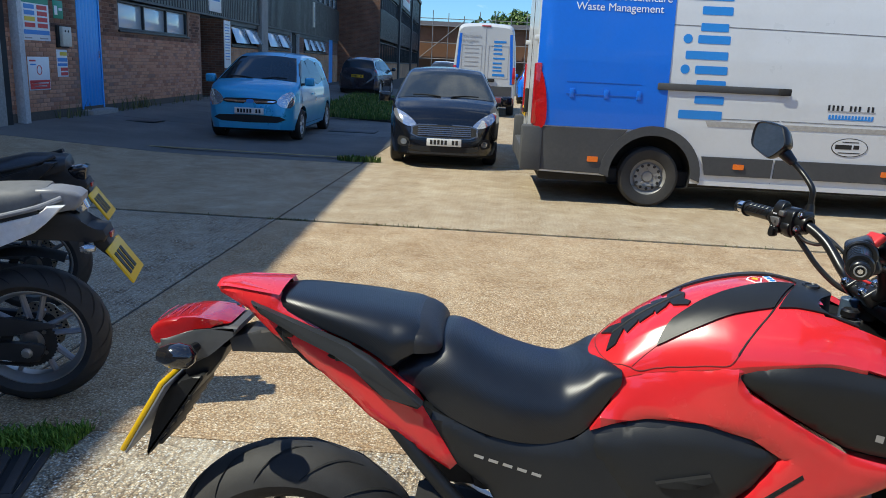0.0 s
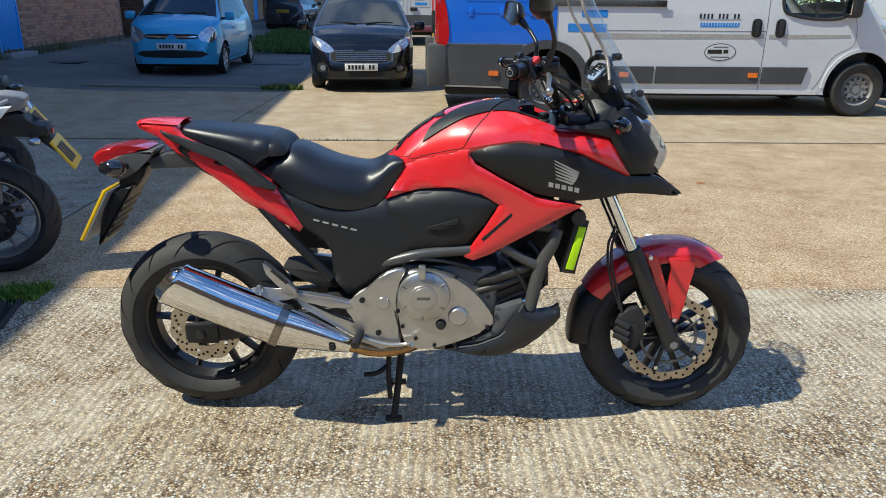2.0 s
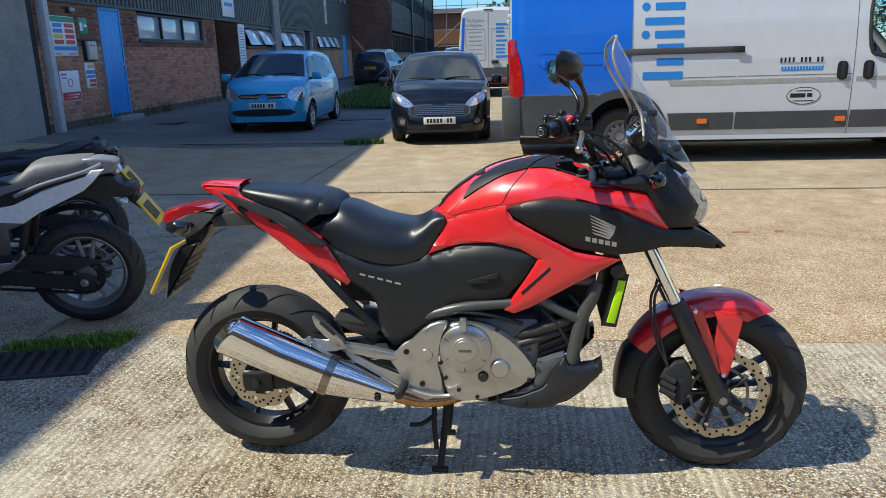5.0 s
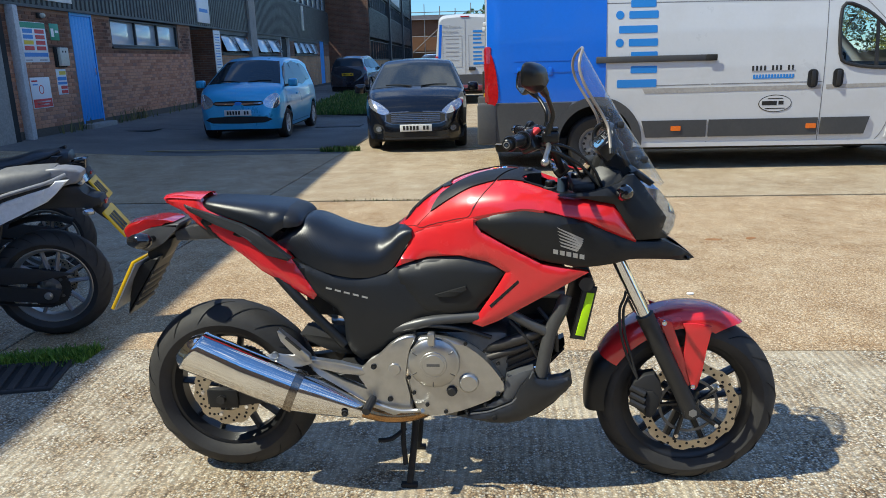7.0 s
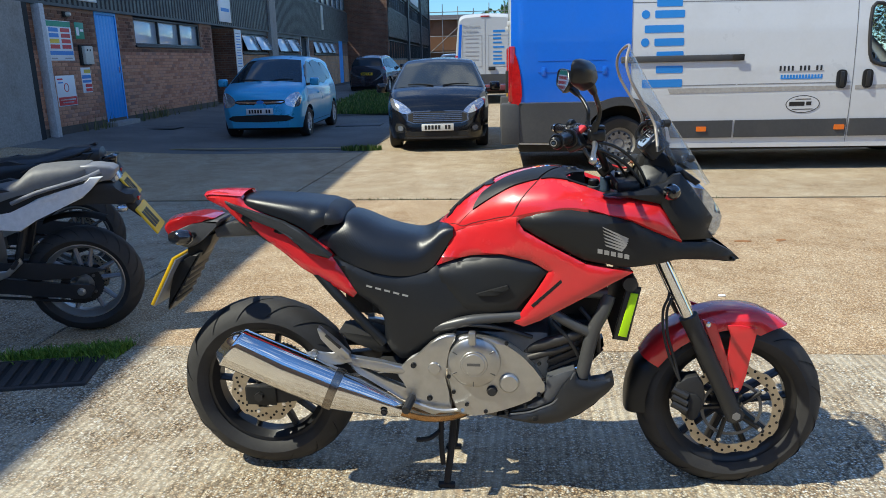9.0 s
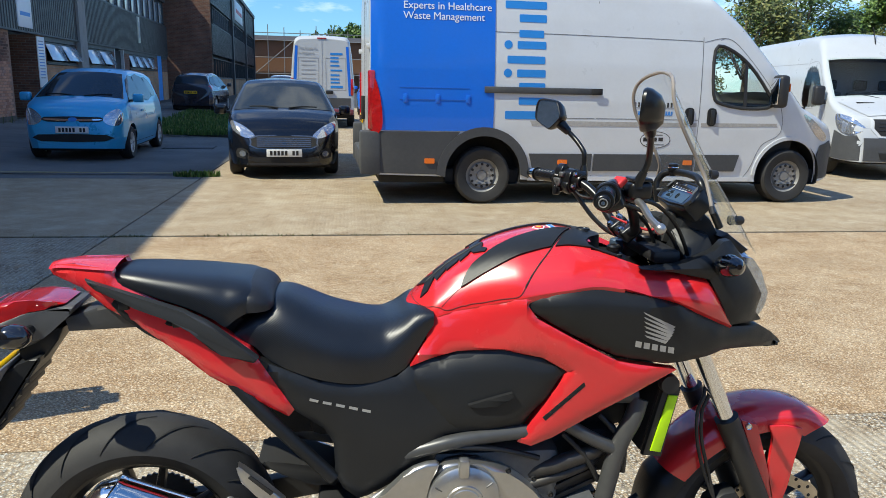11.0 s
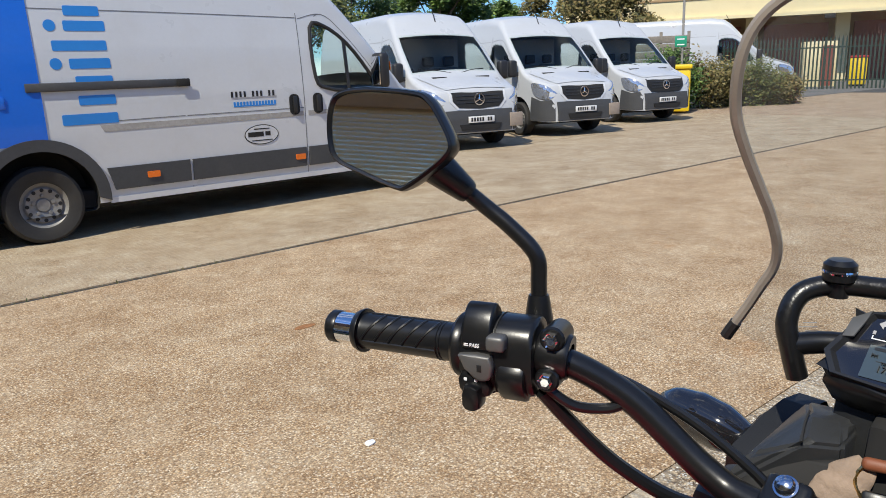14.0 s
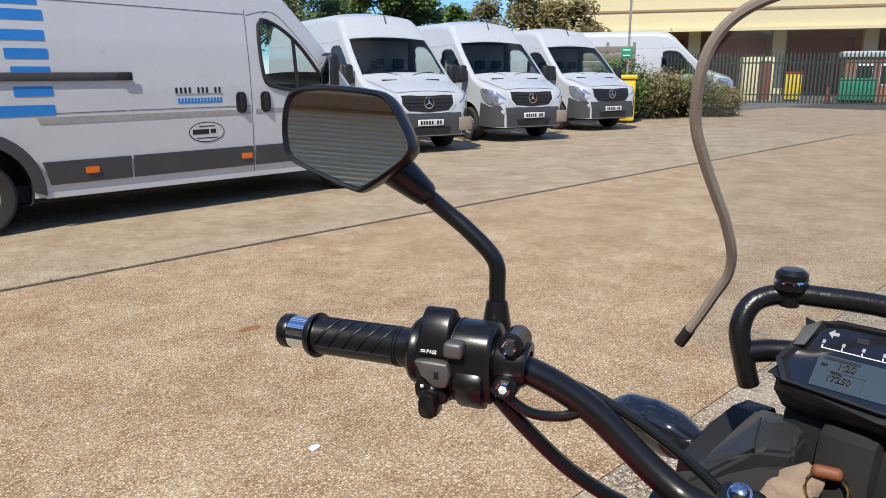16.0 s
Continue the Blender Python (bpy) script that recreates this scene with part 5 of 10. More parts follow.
        part("sill", b.on_side(sg, [(0.56, 0.29), (3.50, 0.28), (3.5, 0.335), (0.56, 0.345)], (0.3, 0.2), 0.012), M_SILVER, v)
        for pts in (((1.37, 0.33), (1.37, 2.42)), ((2.72, 0.33), (2.72, 1.2), (2.72, 2.05)), ((0.10, 2.03), (1.36, 2.02), (2.71, 2.0)), ((2.74, 1.99), (3.05, 2.04), (3.3, 1.86), (3.7, 1.42), (3.84, 1.2), (3.86, 0.9), (3.62, 0.74), (3.5, 0.45), (3.42, 0.33)), ((-1.33, 2.03), (0.1, 2.03)), ((0.6, 1.045), (1.36, 1.05)), ((1.38, 1.05), (2.71, 1.05)), ((-1.25, 1.0), (0.1, 1.0)), ((-1.12, 1.08), (-1.12, 1.98)), ((-1.12, 1.97), (-0.02, 1.97)), ((2.95, 2.02), (3.25, 2.14))):
            part("shut_line", seam(b, sg, pts, 0.008), M_SHUT_GREY, v)
        # strip coloured for both grime and the shadow in the waist recess
        part("swage", b.on_side(sg, [(0.58, 0.955), (2.70, 0.965), (2.70, 1.015), (0.55, 1.015)], (0.3, 0.1), 0.004), M_GRIME_SHADE, v, "grimy waist line, its recess shade in the colour")
        part("swage", b.on_side(sg, [(2.76, 0.965), (3.80, 0.985), (3.80, 1.02), (2.76, 1.015)], (0.3, 0.1), 0.004), M_GRIME_SHADE, v)
        fr_ = [(x, sg * (b.y(x, z) + 0.002), z) for x, z in cab]
        part("window_surround", tube(fr_ + fr_[:1], 0.022, 8, 1), M_BLACK, v)
        pn_ = part("side_window", b.on_side(sg, cab, (0.1, 0.1), 0.004), M_CABGLASS, v, "clear cab window")
        pn_.visible_shadow = False
        part("window_bar", b.on_side(sg, [(3.285, 1.80), (3.325, 1.77), (3.345, 1.20), (3.305, 1.20)], (0.1, 0.1), 0.012), M_BLACK, v)
        for x in (2.60, 2.90):
            h = part("door_handle", b.on_side(sg, cornered(x - 0.07, x + 0.05, 0.98, 1.20, 0.05), (0.1, 0.1), 0.012), M_DULL, v, "black door handle recess")
            part("grip", box(x - 0.035, x + 0.015, sg * (b.y(x, 1.1) + 0.013), sg * (b.y(x, 1.1) + 0.035), 1.0, 1.18, 0.01), M_BLACK, h)
        part("rail", box(-0.02, 1.40, sg * (b.y(0.6, 1.37) + 0.002), sg * (b.y(0.6, 1.37) + 0.03), 1.33, 1.405, 0.01), M_CLAD, v, "sliding door rail")
        part("rail_end", box(1.30, 1.43, sg * (b.y(0.6, 1.37) + 0.031), sg * (b.y(0.6, 1.37) + 0.045), 1.33, 1.405, 0.01), M_DULL, v)
        mir = part("door_mirror", box(3.66, 3.80, sg * 1.0, sg * 1.21, 1.22, 1.62, 0.05, 3), M_BLACK, v)
        part("mirror_arm", box(3.70, 3.78, sg * 0.93, sg * 0.999, 1.28, 1.36, 0.01), M_BLACK, mir)
        part("mirror_indicator", box(3.80, 3.815, sg * 1.08, sg * 1.19, 1.42, 1.52, 0.006), M_ORANGE, mir)
        part("mirror_glass", box(3.645, 3.659, sg * 1.03, sg * 1.19, 1.26, 1.58, 0.004), M_CHROME, mir)
        part("tail_lamp", b.on_side(sg, rounded([(-1.357, 0.87), (-1.23, 0.89), (-1.23, 1.15), (-1.285, 1.42), (-1.357, 1.50)], 3), (0.08, 0.1), 0.02), M_RED_LAMP, v, "tall red tail lamp")
        part("headlamp", b.on_side(sg, rounded([(4.18, 1.14), (4.36, 1.06), (4.62, 0.86), (4.55, 0.80), (4.36, 0.92)], 3), (0.06, 0.06), 0.006), M_LAMP, v)
        part("bumper_side", b.on_side(sg, [(4.52, 0.30), (4.93, 0.32), (4.93, 0.58), (4.72, 0.80), (4.52, 0.74), (4.48, 0.6)], (0.06, 0.08), 0.02), M_CLAD, v)
        for x in (-0.98, -0.6, -0.24):
            part("bracket", box(x, x + 0.05, sg * (b.y(x, 1.27) + 0.002), sg * (b.y(x, 1.27) + 0.02), 1.20, 1.30, 0.006), M_BLUE, v)
        # the panel's recess shade, painted as thin darker blue strips
        part("recess_line", b.on_side(sg, [(-1.02, 1.23), (-0.20, 1.23), (-0.20, 1.242), (-1.02, 1.242)], (0.3, 0.1), 0.012), mat_dark_blue(), v)
        part("recess_line", b.on_side(sg, [(-1.02, 1.37), (-0.20, 1.37), (-0.20, 1.376), (-1.02, 1.376)], (0.3, 0.1), 0.012), mat_dark_blue(), v)
        for x in (0.0, 4.035):
            wheel(v, x, sg * 0.87, 0.345, 0.225, "van", sg, M_STEELW)
            well(v, x, 0.36, 0.46, 0.96, sg)
    # vertical company mark, as plain blue shapes, read upwards
    for sg in (-1, 1):
        def bar(x0, x1, z0, z1):
            x0, x1 = a0 + a1 - x1, a0 + a1 - x0
            part("mark_bar", b.on_side(sg, cornered(x0, x1, z0, z1, 0.012, 2), (0.3, 0.12), 0.0035), M_PRINT_B, v)
        a0, a1 = (0.24, 0.72)                              # foot and cap line of the mark
        bar(a0, a1, 1.03, 1.125)
        for z in (1.20, 1.37):
            bar(a0, a1 - 0.16, z, z + 0.085)
        for z in (1.52, 1.845):
            bar(a0, a1 - 0.13, z, z + 0.088)
            part("mark_dot", b.on_side(sg, ellipse(a0 + 0.02, z + 0.045, 0.05, 0.05, 14), (0.3, 0.2), 0.0035), M_PRINT_B, v)
        bar(a0 + 0.01, a1 - 0.01, 1.675, 1.763)
        bar(a0, a1 - 0.15, 2.15, 2.238)
        bar(a0 + 0.03, a1 - 0.15, 1.975, 2.06)
        bar(a0, a1 + 0.02, 2.30, 2.388)
        for k, w in enumerate((0.52, 0.5)):                # contact details, as bars
            z = 1.185 - k * 0.085
            x = 1.86
            part("print", b.on_side(sg, [(x + 0.02 * k, z), (x + w, z), (x + w, z + 0.012), (x + 0.02 * k, z + 0.012)], (0.3, 0.2), 0.0035), M_GREY_PRINT if k == 0 else M_PRINT_B, v)
            for q in range(11 if k == 0 else 14):
                xx = x + 0.02 * k + q * w / (11 if k == 0 else 14)
                if k or q not in (4, 8):
                    part("print", b.on_side(sg, [(xx, z + 0.012), (xx + 0.022, z + 0.012), (xx + 0.022, z + (0.07 if k == 0 else 0.05)), (xx, z + (0.07 if k == 0 else 0.05))], (0.3, 0.2), 0.0035), M_INK if k == 0 else M_PRINT_B, v)
        part("badge_ring", b.on_side(sg, ellipse(2.17, 0.80, 0.20, 0.105), (0.3, 0.3), 0.0035), M_INK, v)
        part("badge", b.on_side(sg, ellipse(2.17, 0.80, 0.190, 0.096), (0.3, 0.3), 0.006), M_SILVER, v)
        for x0, x1, z0, z1 in ((2.01, 2.19, 0.78, 0.83), (2.21, 2.27, 0.785, 0.83), (2.05, 2.29, 0.735, 0.745), (2.08, 2.26, 0.855, 0.865)):
            part("badge_print", b.on_side(sg, [(x0, z0), (x1, z0), (x1, z1), (x0, z1)], (0.3, 0.3), 0.008), M_INK, v)
    # slogan, readable
    for sg in (-1,):
        for k, txt in enumerate(("Experts in Healthcare", "Waste Management")):
            z = 2.235 - 0.115 * k
            sl = math.degrees(math.atan2(b.y(0, z) - b.y(0, z + 0.08), 0.08))
            lettering("slogan", txt, 0.118, M_PRINT_W, v, Matrix.Translation((-0.98, -b.y(-0.5, z) - 0.0115, z)) @ pose(0, 0, 0, 90 - sl, 0, 0))
    # rear
    part("rear_door_blue", b.on_end([(-0.92, 0.85), (0.92, 0.85), (0.86, 2.36), (-0.86, 2.36)], False), M_SILVER, v)
    part("rear_shut_line", b.on_end([(-0.008, 0.6), (0.008, 0.6), (0.008, 2.4), (-0.008, 2.4)], False, thick=0.008), M_DULL, v)
    part("rear_bumper", box(-1.47, -1.30, -0.98, 0.98, 0.36, 0.60, 0.03), M_CLAD, v)
    for sg in (-1, 1):
        part("bumper_corner", box(-1.48, -1.24, sg * 0.80, sg * 1.03, 0.36, 0.87, 0.03), M_CLAD, v)
        part("rear_lamp", box(-1.385, -1.30, sg * 0.90, sg * 1.01, 0.88, 1.56, 0.02), M_RED_LAMP, v)
        part("door_hinge", box(-1.40, -1.34, sg * 0.84, sg * 0.90, 1.8, 1.86, 0.01), M_SILVER, v)
    part("rear_handle", box(-1.41, -1.36, 0.05, 0.13, 0.95, 1.25, 0.015), M_DULL, v)
    plate(v, pose(-1.385, 0.45, 0.95, 0, 0, -90), 0.52, 0.11, M_PLATE_Y, 8, "yellow rear number plate")
    # front
    part("grille", b.on_end([(-0.34, 0.60), (0.34, 0.60), (0.40, 0.72), (-0.40, 0.72)]), M_DULL, v)
    part("front_bumper", b.on_end([(-0.40, 0.32), (0.40, 0.32), (0.40, 0.58), (-0.40, 0.58)], thick=0.02), M_CLAD, v)
    sw = part("steering_wheel", lathe([(0.17, 0.0), (0.19, 0.015), (0.21, 0.0), (0.19, -0.015), (0.17, 0.0)], 24, "X"), M_DULL, v)
    sw.matrix_local = pose(3.5, 0.42, 1.2, 0, 25, 0)
    return v


_cache = {}


def mat_dark_blue():
    if "db" not in _cache:
        _cache["db"] = mat("shadowed_recess_blue", (0.008, 0.10, 0.42), 0.5)
    return _cache["db"]


VAN = pose(2.0, 8.05, 0, 0, 0, 2.2)
van = delivery_van(VAN, "long high-roofed delivery van, bright blue rear half and pale grey front")
van2 = copy_thing(van, pose(2.12, 11.2, 0, 0, 0, 2.0))
van2["label"] = "second blue and grey delivery van parked behind the first"


# -- white panel vans facing the yard --
M_CABGREY = mat("grey_cab_lining", (0.20, 0.20, 0.21), 0.8)


M_STEPPLATE = mat("dull_brown_plate", (0.30, 0.245, 0.20), 0.7, vary=0.15, dirt=0.3)


def white_van(m, label, bullbar=False, late=False):
    v = thing("white_panel_van", m, label, "van", "white panel vans")
    b = Body(-5.0, 1.0, [(-5.0, 2.40), (-4.9, 2.46), (-1.4, 2.48), (-1.05, 2.42), (-0.85, 2.28), (-0.62, 2.04), (0.16, 1.30), (0.30, 1.235), (0.62, 1.13), (0.84, 1.05), (0.93, 0.98), (0.97, 0.78), (1.0, 0.5)],
             [(-5.0, 0.94), (-4.9, 0.97), (-0.6, 0.97), (0.1, 0.965), (0.55, 0.94), (0.75, 0.90), (0.88, 0.83), (0.96, 0.74), (1.0, 0.66)],
             [(0.3, 0.985), (0.6, 1.0), (1.2, 1.0), (1.7, 0.96), (2.2, 0.87), (2.6, 0.80)],
             [(-5, 0.16), (-1.2, 0.2), (-0.6, 0.12), (0.2, 0.08), (0.5, 0.10), (1, 0.12)], [(-5, 0.16), (-1.2, 0.2), (-0.6, 0.11), (0.2, 0.10), (0.5, 0.14), (1, 0.14)],
             [(-5, 0.34), (0.4, 0.32), (1.0, 0.30)], 0.04, ((0.0, 0.35, 0.45), (-3.66, 0.35, 0.45)), 0.03)
    cab = rounded([(-1.15, 1.84), (-0.74, 1.86), (-0.48, 1.66), (-0.16, 1.33), (-0.18, 1.20), (-0.6, 1.16), (-1.13, 1.20)], 3)
    part("body", b.skin(0.045, (cab,), (-0.56, 0.085, 0.80)), M_WHITE, v)
    part("underbody", box(-4.9, 0.7, -0.8, 0.8, 0.25, 0.42, 0.03), M_DULL, v)
    part("bulkhead", box(-1.30, -1.26, -0.80, 0.80, 0.45, 2.0, 0.01), M_CABGREY, v)
    part("dashboard", prism(rounded([(-0.42, 1.12), (-0.25, 1.22), (0.10, 1.22), (0.10, 0.6), (-0.35, 0.6)], 2), -0.84, 0.84, 0.02), M_DULL, v)
    for y in (-0.5, 0.05, 0.5):
        st_ = part("seat_back", box(-1.20, -1.05, y - 0.22, y + 0.22, 0.6, 1.45, 0.05, 3), M_CLAD, v)
        part("head_rest", box(-1.17, -1.07, y - 0.12, y + 0.12, 1.47, 1.66, 0.04, 3), M_DULL, st_)
    part("steering_wheel", tube([(-0.42 + 0.07 * math.sin(radians(q)), 0.48 + 0.18 * math.cos(radians(q)), 1.22 + 0.16 * math.sin(radians(q))) for q in range(0, 361, 20)], 0.014, 6, 1), M_DULL, v)
    part("cab_paper", box(-0.10, 0.02, -0.28, -0.08, 1.222, 1.226), M_PRINT_W, v, "paper on the dashboard")
    part("windscreen", b.on_top(-0.60, 0.125, 0.775, 0.765), M_CABGLASS, v, "wide clear windscreen").visible_shadow = False

    pn = part("bonnet_panel", b.on_top(0.24, 0.86, 0.80, 0.83, lift=0.012), M_WHITE, v)
    for sg in (-1, 1):
        part("bonnet_vent", box(0.26, 0.36, sg * 0.30, sg * 0.58, 1.21, 1.275, 0.006), M_DULL, v)
        part("side_window", b.on_side(sg, cab, (0.1, 0.1), 0.006), M_CABGLASS, v, "clear cab window").visible_shadow = False
        part("headlamp", b.on_side(sg, rounded([(0.50, 1.06), (0.70, 1.06), (0.90, 0.97), (0.955, 0.78), (0.80, 0.76), (0.58, 0.86)], 3), (0.06, 0.06), 0.022), M_LAMP, v, "large clear headlamp")
        part("bumper_side", b.on_side(sg, [(0.42, 0.33), (0.985, 0.32), (0.985, 0.62), (0.94, 0.74), (0.78, 0.72), (0.50, 0.80), (0.46, 0.5)], (0.06, 0.08), 0.016), M_CLAD, v)
        for pts in (((-1.2, 0.4), (-1.2, 1.3), (-1.18, 2.06)), ((-1.18, 1.95), (-0.76, 1.97), (-0.42, 1.72), (-0.10, 1.36), (0.02, 1.0), (-0.36, 0.82), (-0.48, 0.4)), ((-4.9, 1.95), (-1.25, 1.95)), ((-2.5, 0.4), (-2.5, 2.3)), ((-4.9, 1.15), (-0.5, 1.12))):
            part("shut_line", seam(b, sg, pts, 0.012), M_GREY_PRINT, v)
        part("rub_strip", b.on_side(sg, [(-3.1, 0.44), (-0.52, 0.44), (-0.52, 0.62), (-3.1, 0.62)], (0.3, 0.2), 0.018), M_CLAD, v)
        part("door_handle", box(-1.12, -0.92, sg * (b.y(-1, 1.12) + 0.002), sg * (b.y(-1, 1.12) + 0.03), 1.08, 1.14, 0.01), M_DULL, v)
        mr = part("door_mirror", box(-0.10, 0.06, sg * 1.00, sg * 1.19, 1.20, 1.54, 0.05, 3), M_BLACK, v)
        part("mirror_arm", box(-0.06, 0.02, sg * 0.92, sg * 0.999, 1.22, 1.30, 0.01), M_CLAD, mr)
        for x in (0.0, -3.66):
            wheel(v, x, sg * 0.84, 0.345, 0.225, "van", sg, M_STEELW)
            well(v, x, 0.35, 0.44, 0.93, sg)
    part("roof_aerial", rod((-0.84, 0.1, 2.30), (-1.02, 0.1, 2.62), 0.012, 0.005), M_DULL, v)
    part("front_bumper", b.on_end([(-0.64, 0.32), (0.64, 0.32), (0.66, 0.70), (-0.66, 0.70)], thick=0.03), M_CLAD, v)
    part("bumper_intake", b.on_end([(-0.38, 0.36), (0.38, 0.36), (0.42, 0.46), (-0.42, 0.46)], thick=0.045), M_DULL, v)
    gs = part("grille_surround", b.on_end(rounded([(-0.44, 0.715), (0.44, 0.715), (0.56, 0.98), (0.46, 1.04), (-0.46, 1.04), (-0.56, 0.98)], 2), thick=0.014), M_BLACK if late else M_SILVER, v)
    gr = part("grille", b.on_end(rounded([(-0.40, 0.745), (0.40, 0.745), (0.51, 0.975), (0.42, 1.01), (-0.42, 1.01), (-0.51, 0.975)], 2), thick=0.022), M_DULL, v)
    for z in (0.82, 0.88, 0.94):
        part("slat", b.on_end([(-0.44, z), (0.44, z), (0.44, z + 0.022), (-0.44, z + 0.022)], thick=0.03), M_BLACK, gr)
    xg = b.end_x(0, 0.88, True)
    em = part("emblem", lathe([(0.085, 0.03), (0.085, 0.05), (0.105, 0.05), (0.105, 0.03)], 28, "X", (xg, 0, 0.88)), M_CHROME, v, "round chrome emblem")
    for a in (90, 210, 330):
        part("emblem_arm", rod((xg + 0.042, 0, 0.88), (xg + 0.042, 0.095 * math.cos(radians(a)), 0.88 + 0.095 * math.sin(radians(a))), 0.018, 0.005, n=6), M_CHROME, em)
    pl = plate(v, pose(b.end_x(0, 0.52, True) + 0.06, 0.0, 0.54, 0, 0, 90), 0.52, 0.11, M_PLATE_W, 8, "white front number plate")
    for sg in (-1, 1):
        part("wiper", tube([(0.16, sg * 0.1, 1.335), (0.10, sg * 0.35, 1.385), (0.07, sg * 0.62, 1.40)], 0.010, 6, 3), M_DULL, v)
    if bullbar:
        part("step_plate", box(0.985, 1.05, 0.60, 0.86, 0.38, 0.62, 0.012), M_STEPPLATE, v, "dull brown plate on the bumper end")
    return v


wv = white_van(pose(9.75, 10.45, 0, 0, 0, -103), "white high-roofed panel van with dark grey bumper, parked nose out", bullbar=True)
copy_thing(wv, pose(12.85, 10.65, 0, 0, 0, -104))
white_van(pose(16.45, 11.15, 0, 0, 0, -103), "white high-roofed panel van with black grille by the verge", late=True)
far_van = copy_thing(wv, pose(25.85, 12.95, 0, 0, 0, -61) @ Matrix.Scale(1.12, 4))
far_van["label"] = "white panel van parked beyond the bushes by the fence"


# -- rear of a white van with blue sides --
def rear_view_van(m):
    v = thing("white_rear_van", m, "white panel van with blue sides seen from its rear doors", "van")
    b = Body(0.0, 5.6, [(0, 2.62), (0.08, 2.72), (0.5, 2.76), (4.2, 2.70), (5.0, 1.5), (5.6, 0.9)], [(0, 0.90), (0.1, 0.97), (4.5, 0.98), (5.6, 0.7)],
             [(0.3, 0.98), (0.6, 1.0), (1.3, 1.0), (2.2, 0.92), (2.76, 0.84)], [(0, 0.2), (5.6, 0.2)], [(0, 0.2), (5.6, 0.2)], [(0, 0.42), (5.6, 0.36)], 0.03, ((1.1, 0.36, 0.45), (4.7, 0.36, 0.45)))
    part("body", b.skin(0.09), M_WHITE, v)
    for sg in (-1, 1):
        part("blue_panel", b.on_side(sg, [(0.04, 0.95), (3.2, 0.95), (3.2, 2.5), (0.04, 2.5)], (0.3, 0.15), 0.004), M_BLUE, v)
        part("blue_edge", b.on_end([(sg * 0.80, 0.98), (sg * 0.89, 0.98), (sg * 0.80, 2.45), (sg * 0.72, 2.45)][:: 1 if sg > 0 else -1], False), M_BLUE, v)
        part("tail_lamp", box(-0.03, 0.05, sg * 0.86, sg * 0.95, 1.0, 1.5, 0.015), M_RED_LAMP, v)
        for x in (1.1, 4.7):
            wheel(v, x, sg * 0.85, 0.35, 0.23, "van", sg, M_STEELW)
    part("rear_shut_line", b.on_end([(-0.01, 0.8), (0.01, 0.8), (0.01, 2.6), (-0.01, 2.6)], False, thick=0.006), M_GREY_PRINT, v)
    for y0, y1, z0, z1 in ((0.1, 0.72, 1.15, 2.1), (-0.72, -0.1, 1.15, 2.1)):
        for q in ((y0, y1, z1, z1 + 0.015), (y0, y1, z0, z0 + 0.015), (y0, y0 + 0.015, z0, z1), (y1 - 0.015, y1, z0, z1)):
            part("panel_line", b.on_end([(q[0], q[2]), (q[1], q[2]), (q[1], q[3]), (q[0], q[3])], False, thick=0.006), M_GREY_PRINT, v)
    for q, txt in enumerate(("The Experts", "in Hygiene")):
        lettering("slogan", txt, 0.115, M_GREY_PRINT, v, Matrix.Translation((b.end_x(0.4, 2.3 - 0.13 * q, False) - 0.012, 0.72, 2.33 - 0.14 * q)) @ pose(0, 0, 0, 90, 0, -90))
    for i in range(6):
        part("list_bar", b.on_end([(0.2, 2.0 - i * 0.13), (0.62, 2.0 - i * 0.13), (0.62, 2.03 - i * 0.13), (0.2, 2.03 - i * 0.13)], False, thick=0.006), M_GREY_PRINT, v)
    for z0, z1, y0, y1 in ((1.22, 1.29, -0.62, -0.25), (1.36, 1.41, -0.52, -0.25), (1.46, 1.51, -0.52, -0.25), (1.58, 1.63, -0.52, -0.25), (1.72, 1.77, -0.6, -0.25), (1.86, 1.91, -0.52, -0.25), (1.98, 2.04, -0.5, -0.25), (2.09, 2.14, -0.5, -0.25), (2.2, 2.26, -0.62, -0.25)):
        part("mark_bar", b.on_end([(y0, z0), (y1, z0), (y1, z1), (y0, z1)], False, thick=0.007), M_PRINT_B, v)
    part("rear_handle", box(-0.05, 0.0, -0.32, -0.1, 1.04, 1.14, 0.015), M_DULL, v)
    part("rear_skirt", b.on_end([(-0.86, 0.62), (0.86, 0.62), (0.86, 0.92), (-0.86, 0.92)], False, thick=0.012), M_CLAD, v)
    part("rear_bumper", box(-0.2, 0.05, -0.95, 0.95, 0.42, 0.58, 0.03), mat("maroon_bumper", (0.16, 0.03, 0.04), 0.6), v)
    part("high_brake_light", box(-0.02, 0.10, -0.14, 0.14, 2.66, 2.70, 0.012), M_RED_LAMP, v)
    part("underbody", box(0.2, 5.2, -0.8, 0.8, 0.3, 0.5), M_DULL, v)


rear_view_van(pose(-0.42, 21.6, 0, 0, 0, 90))


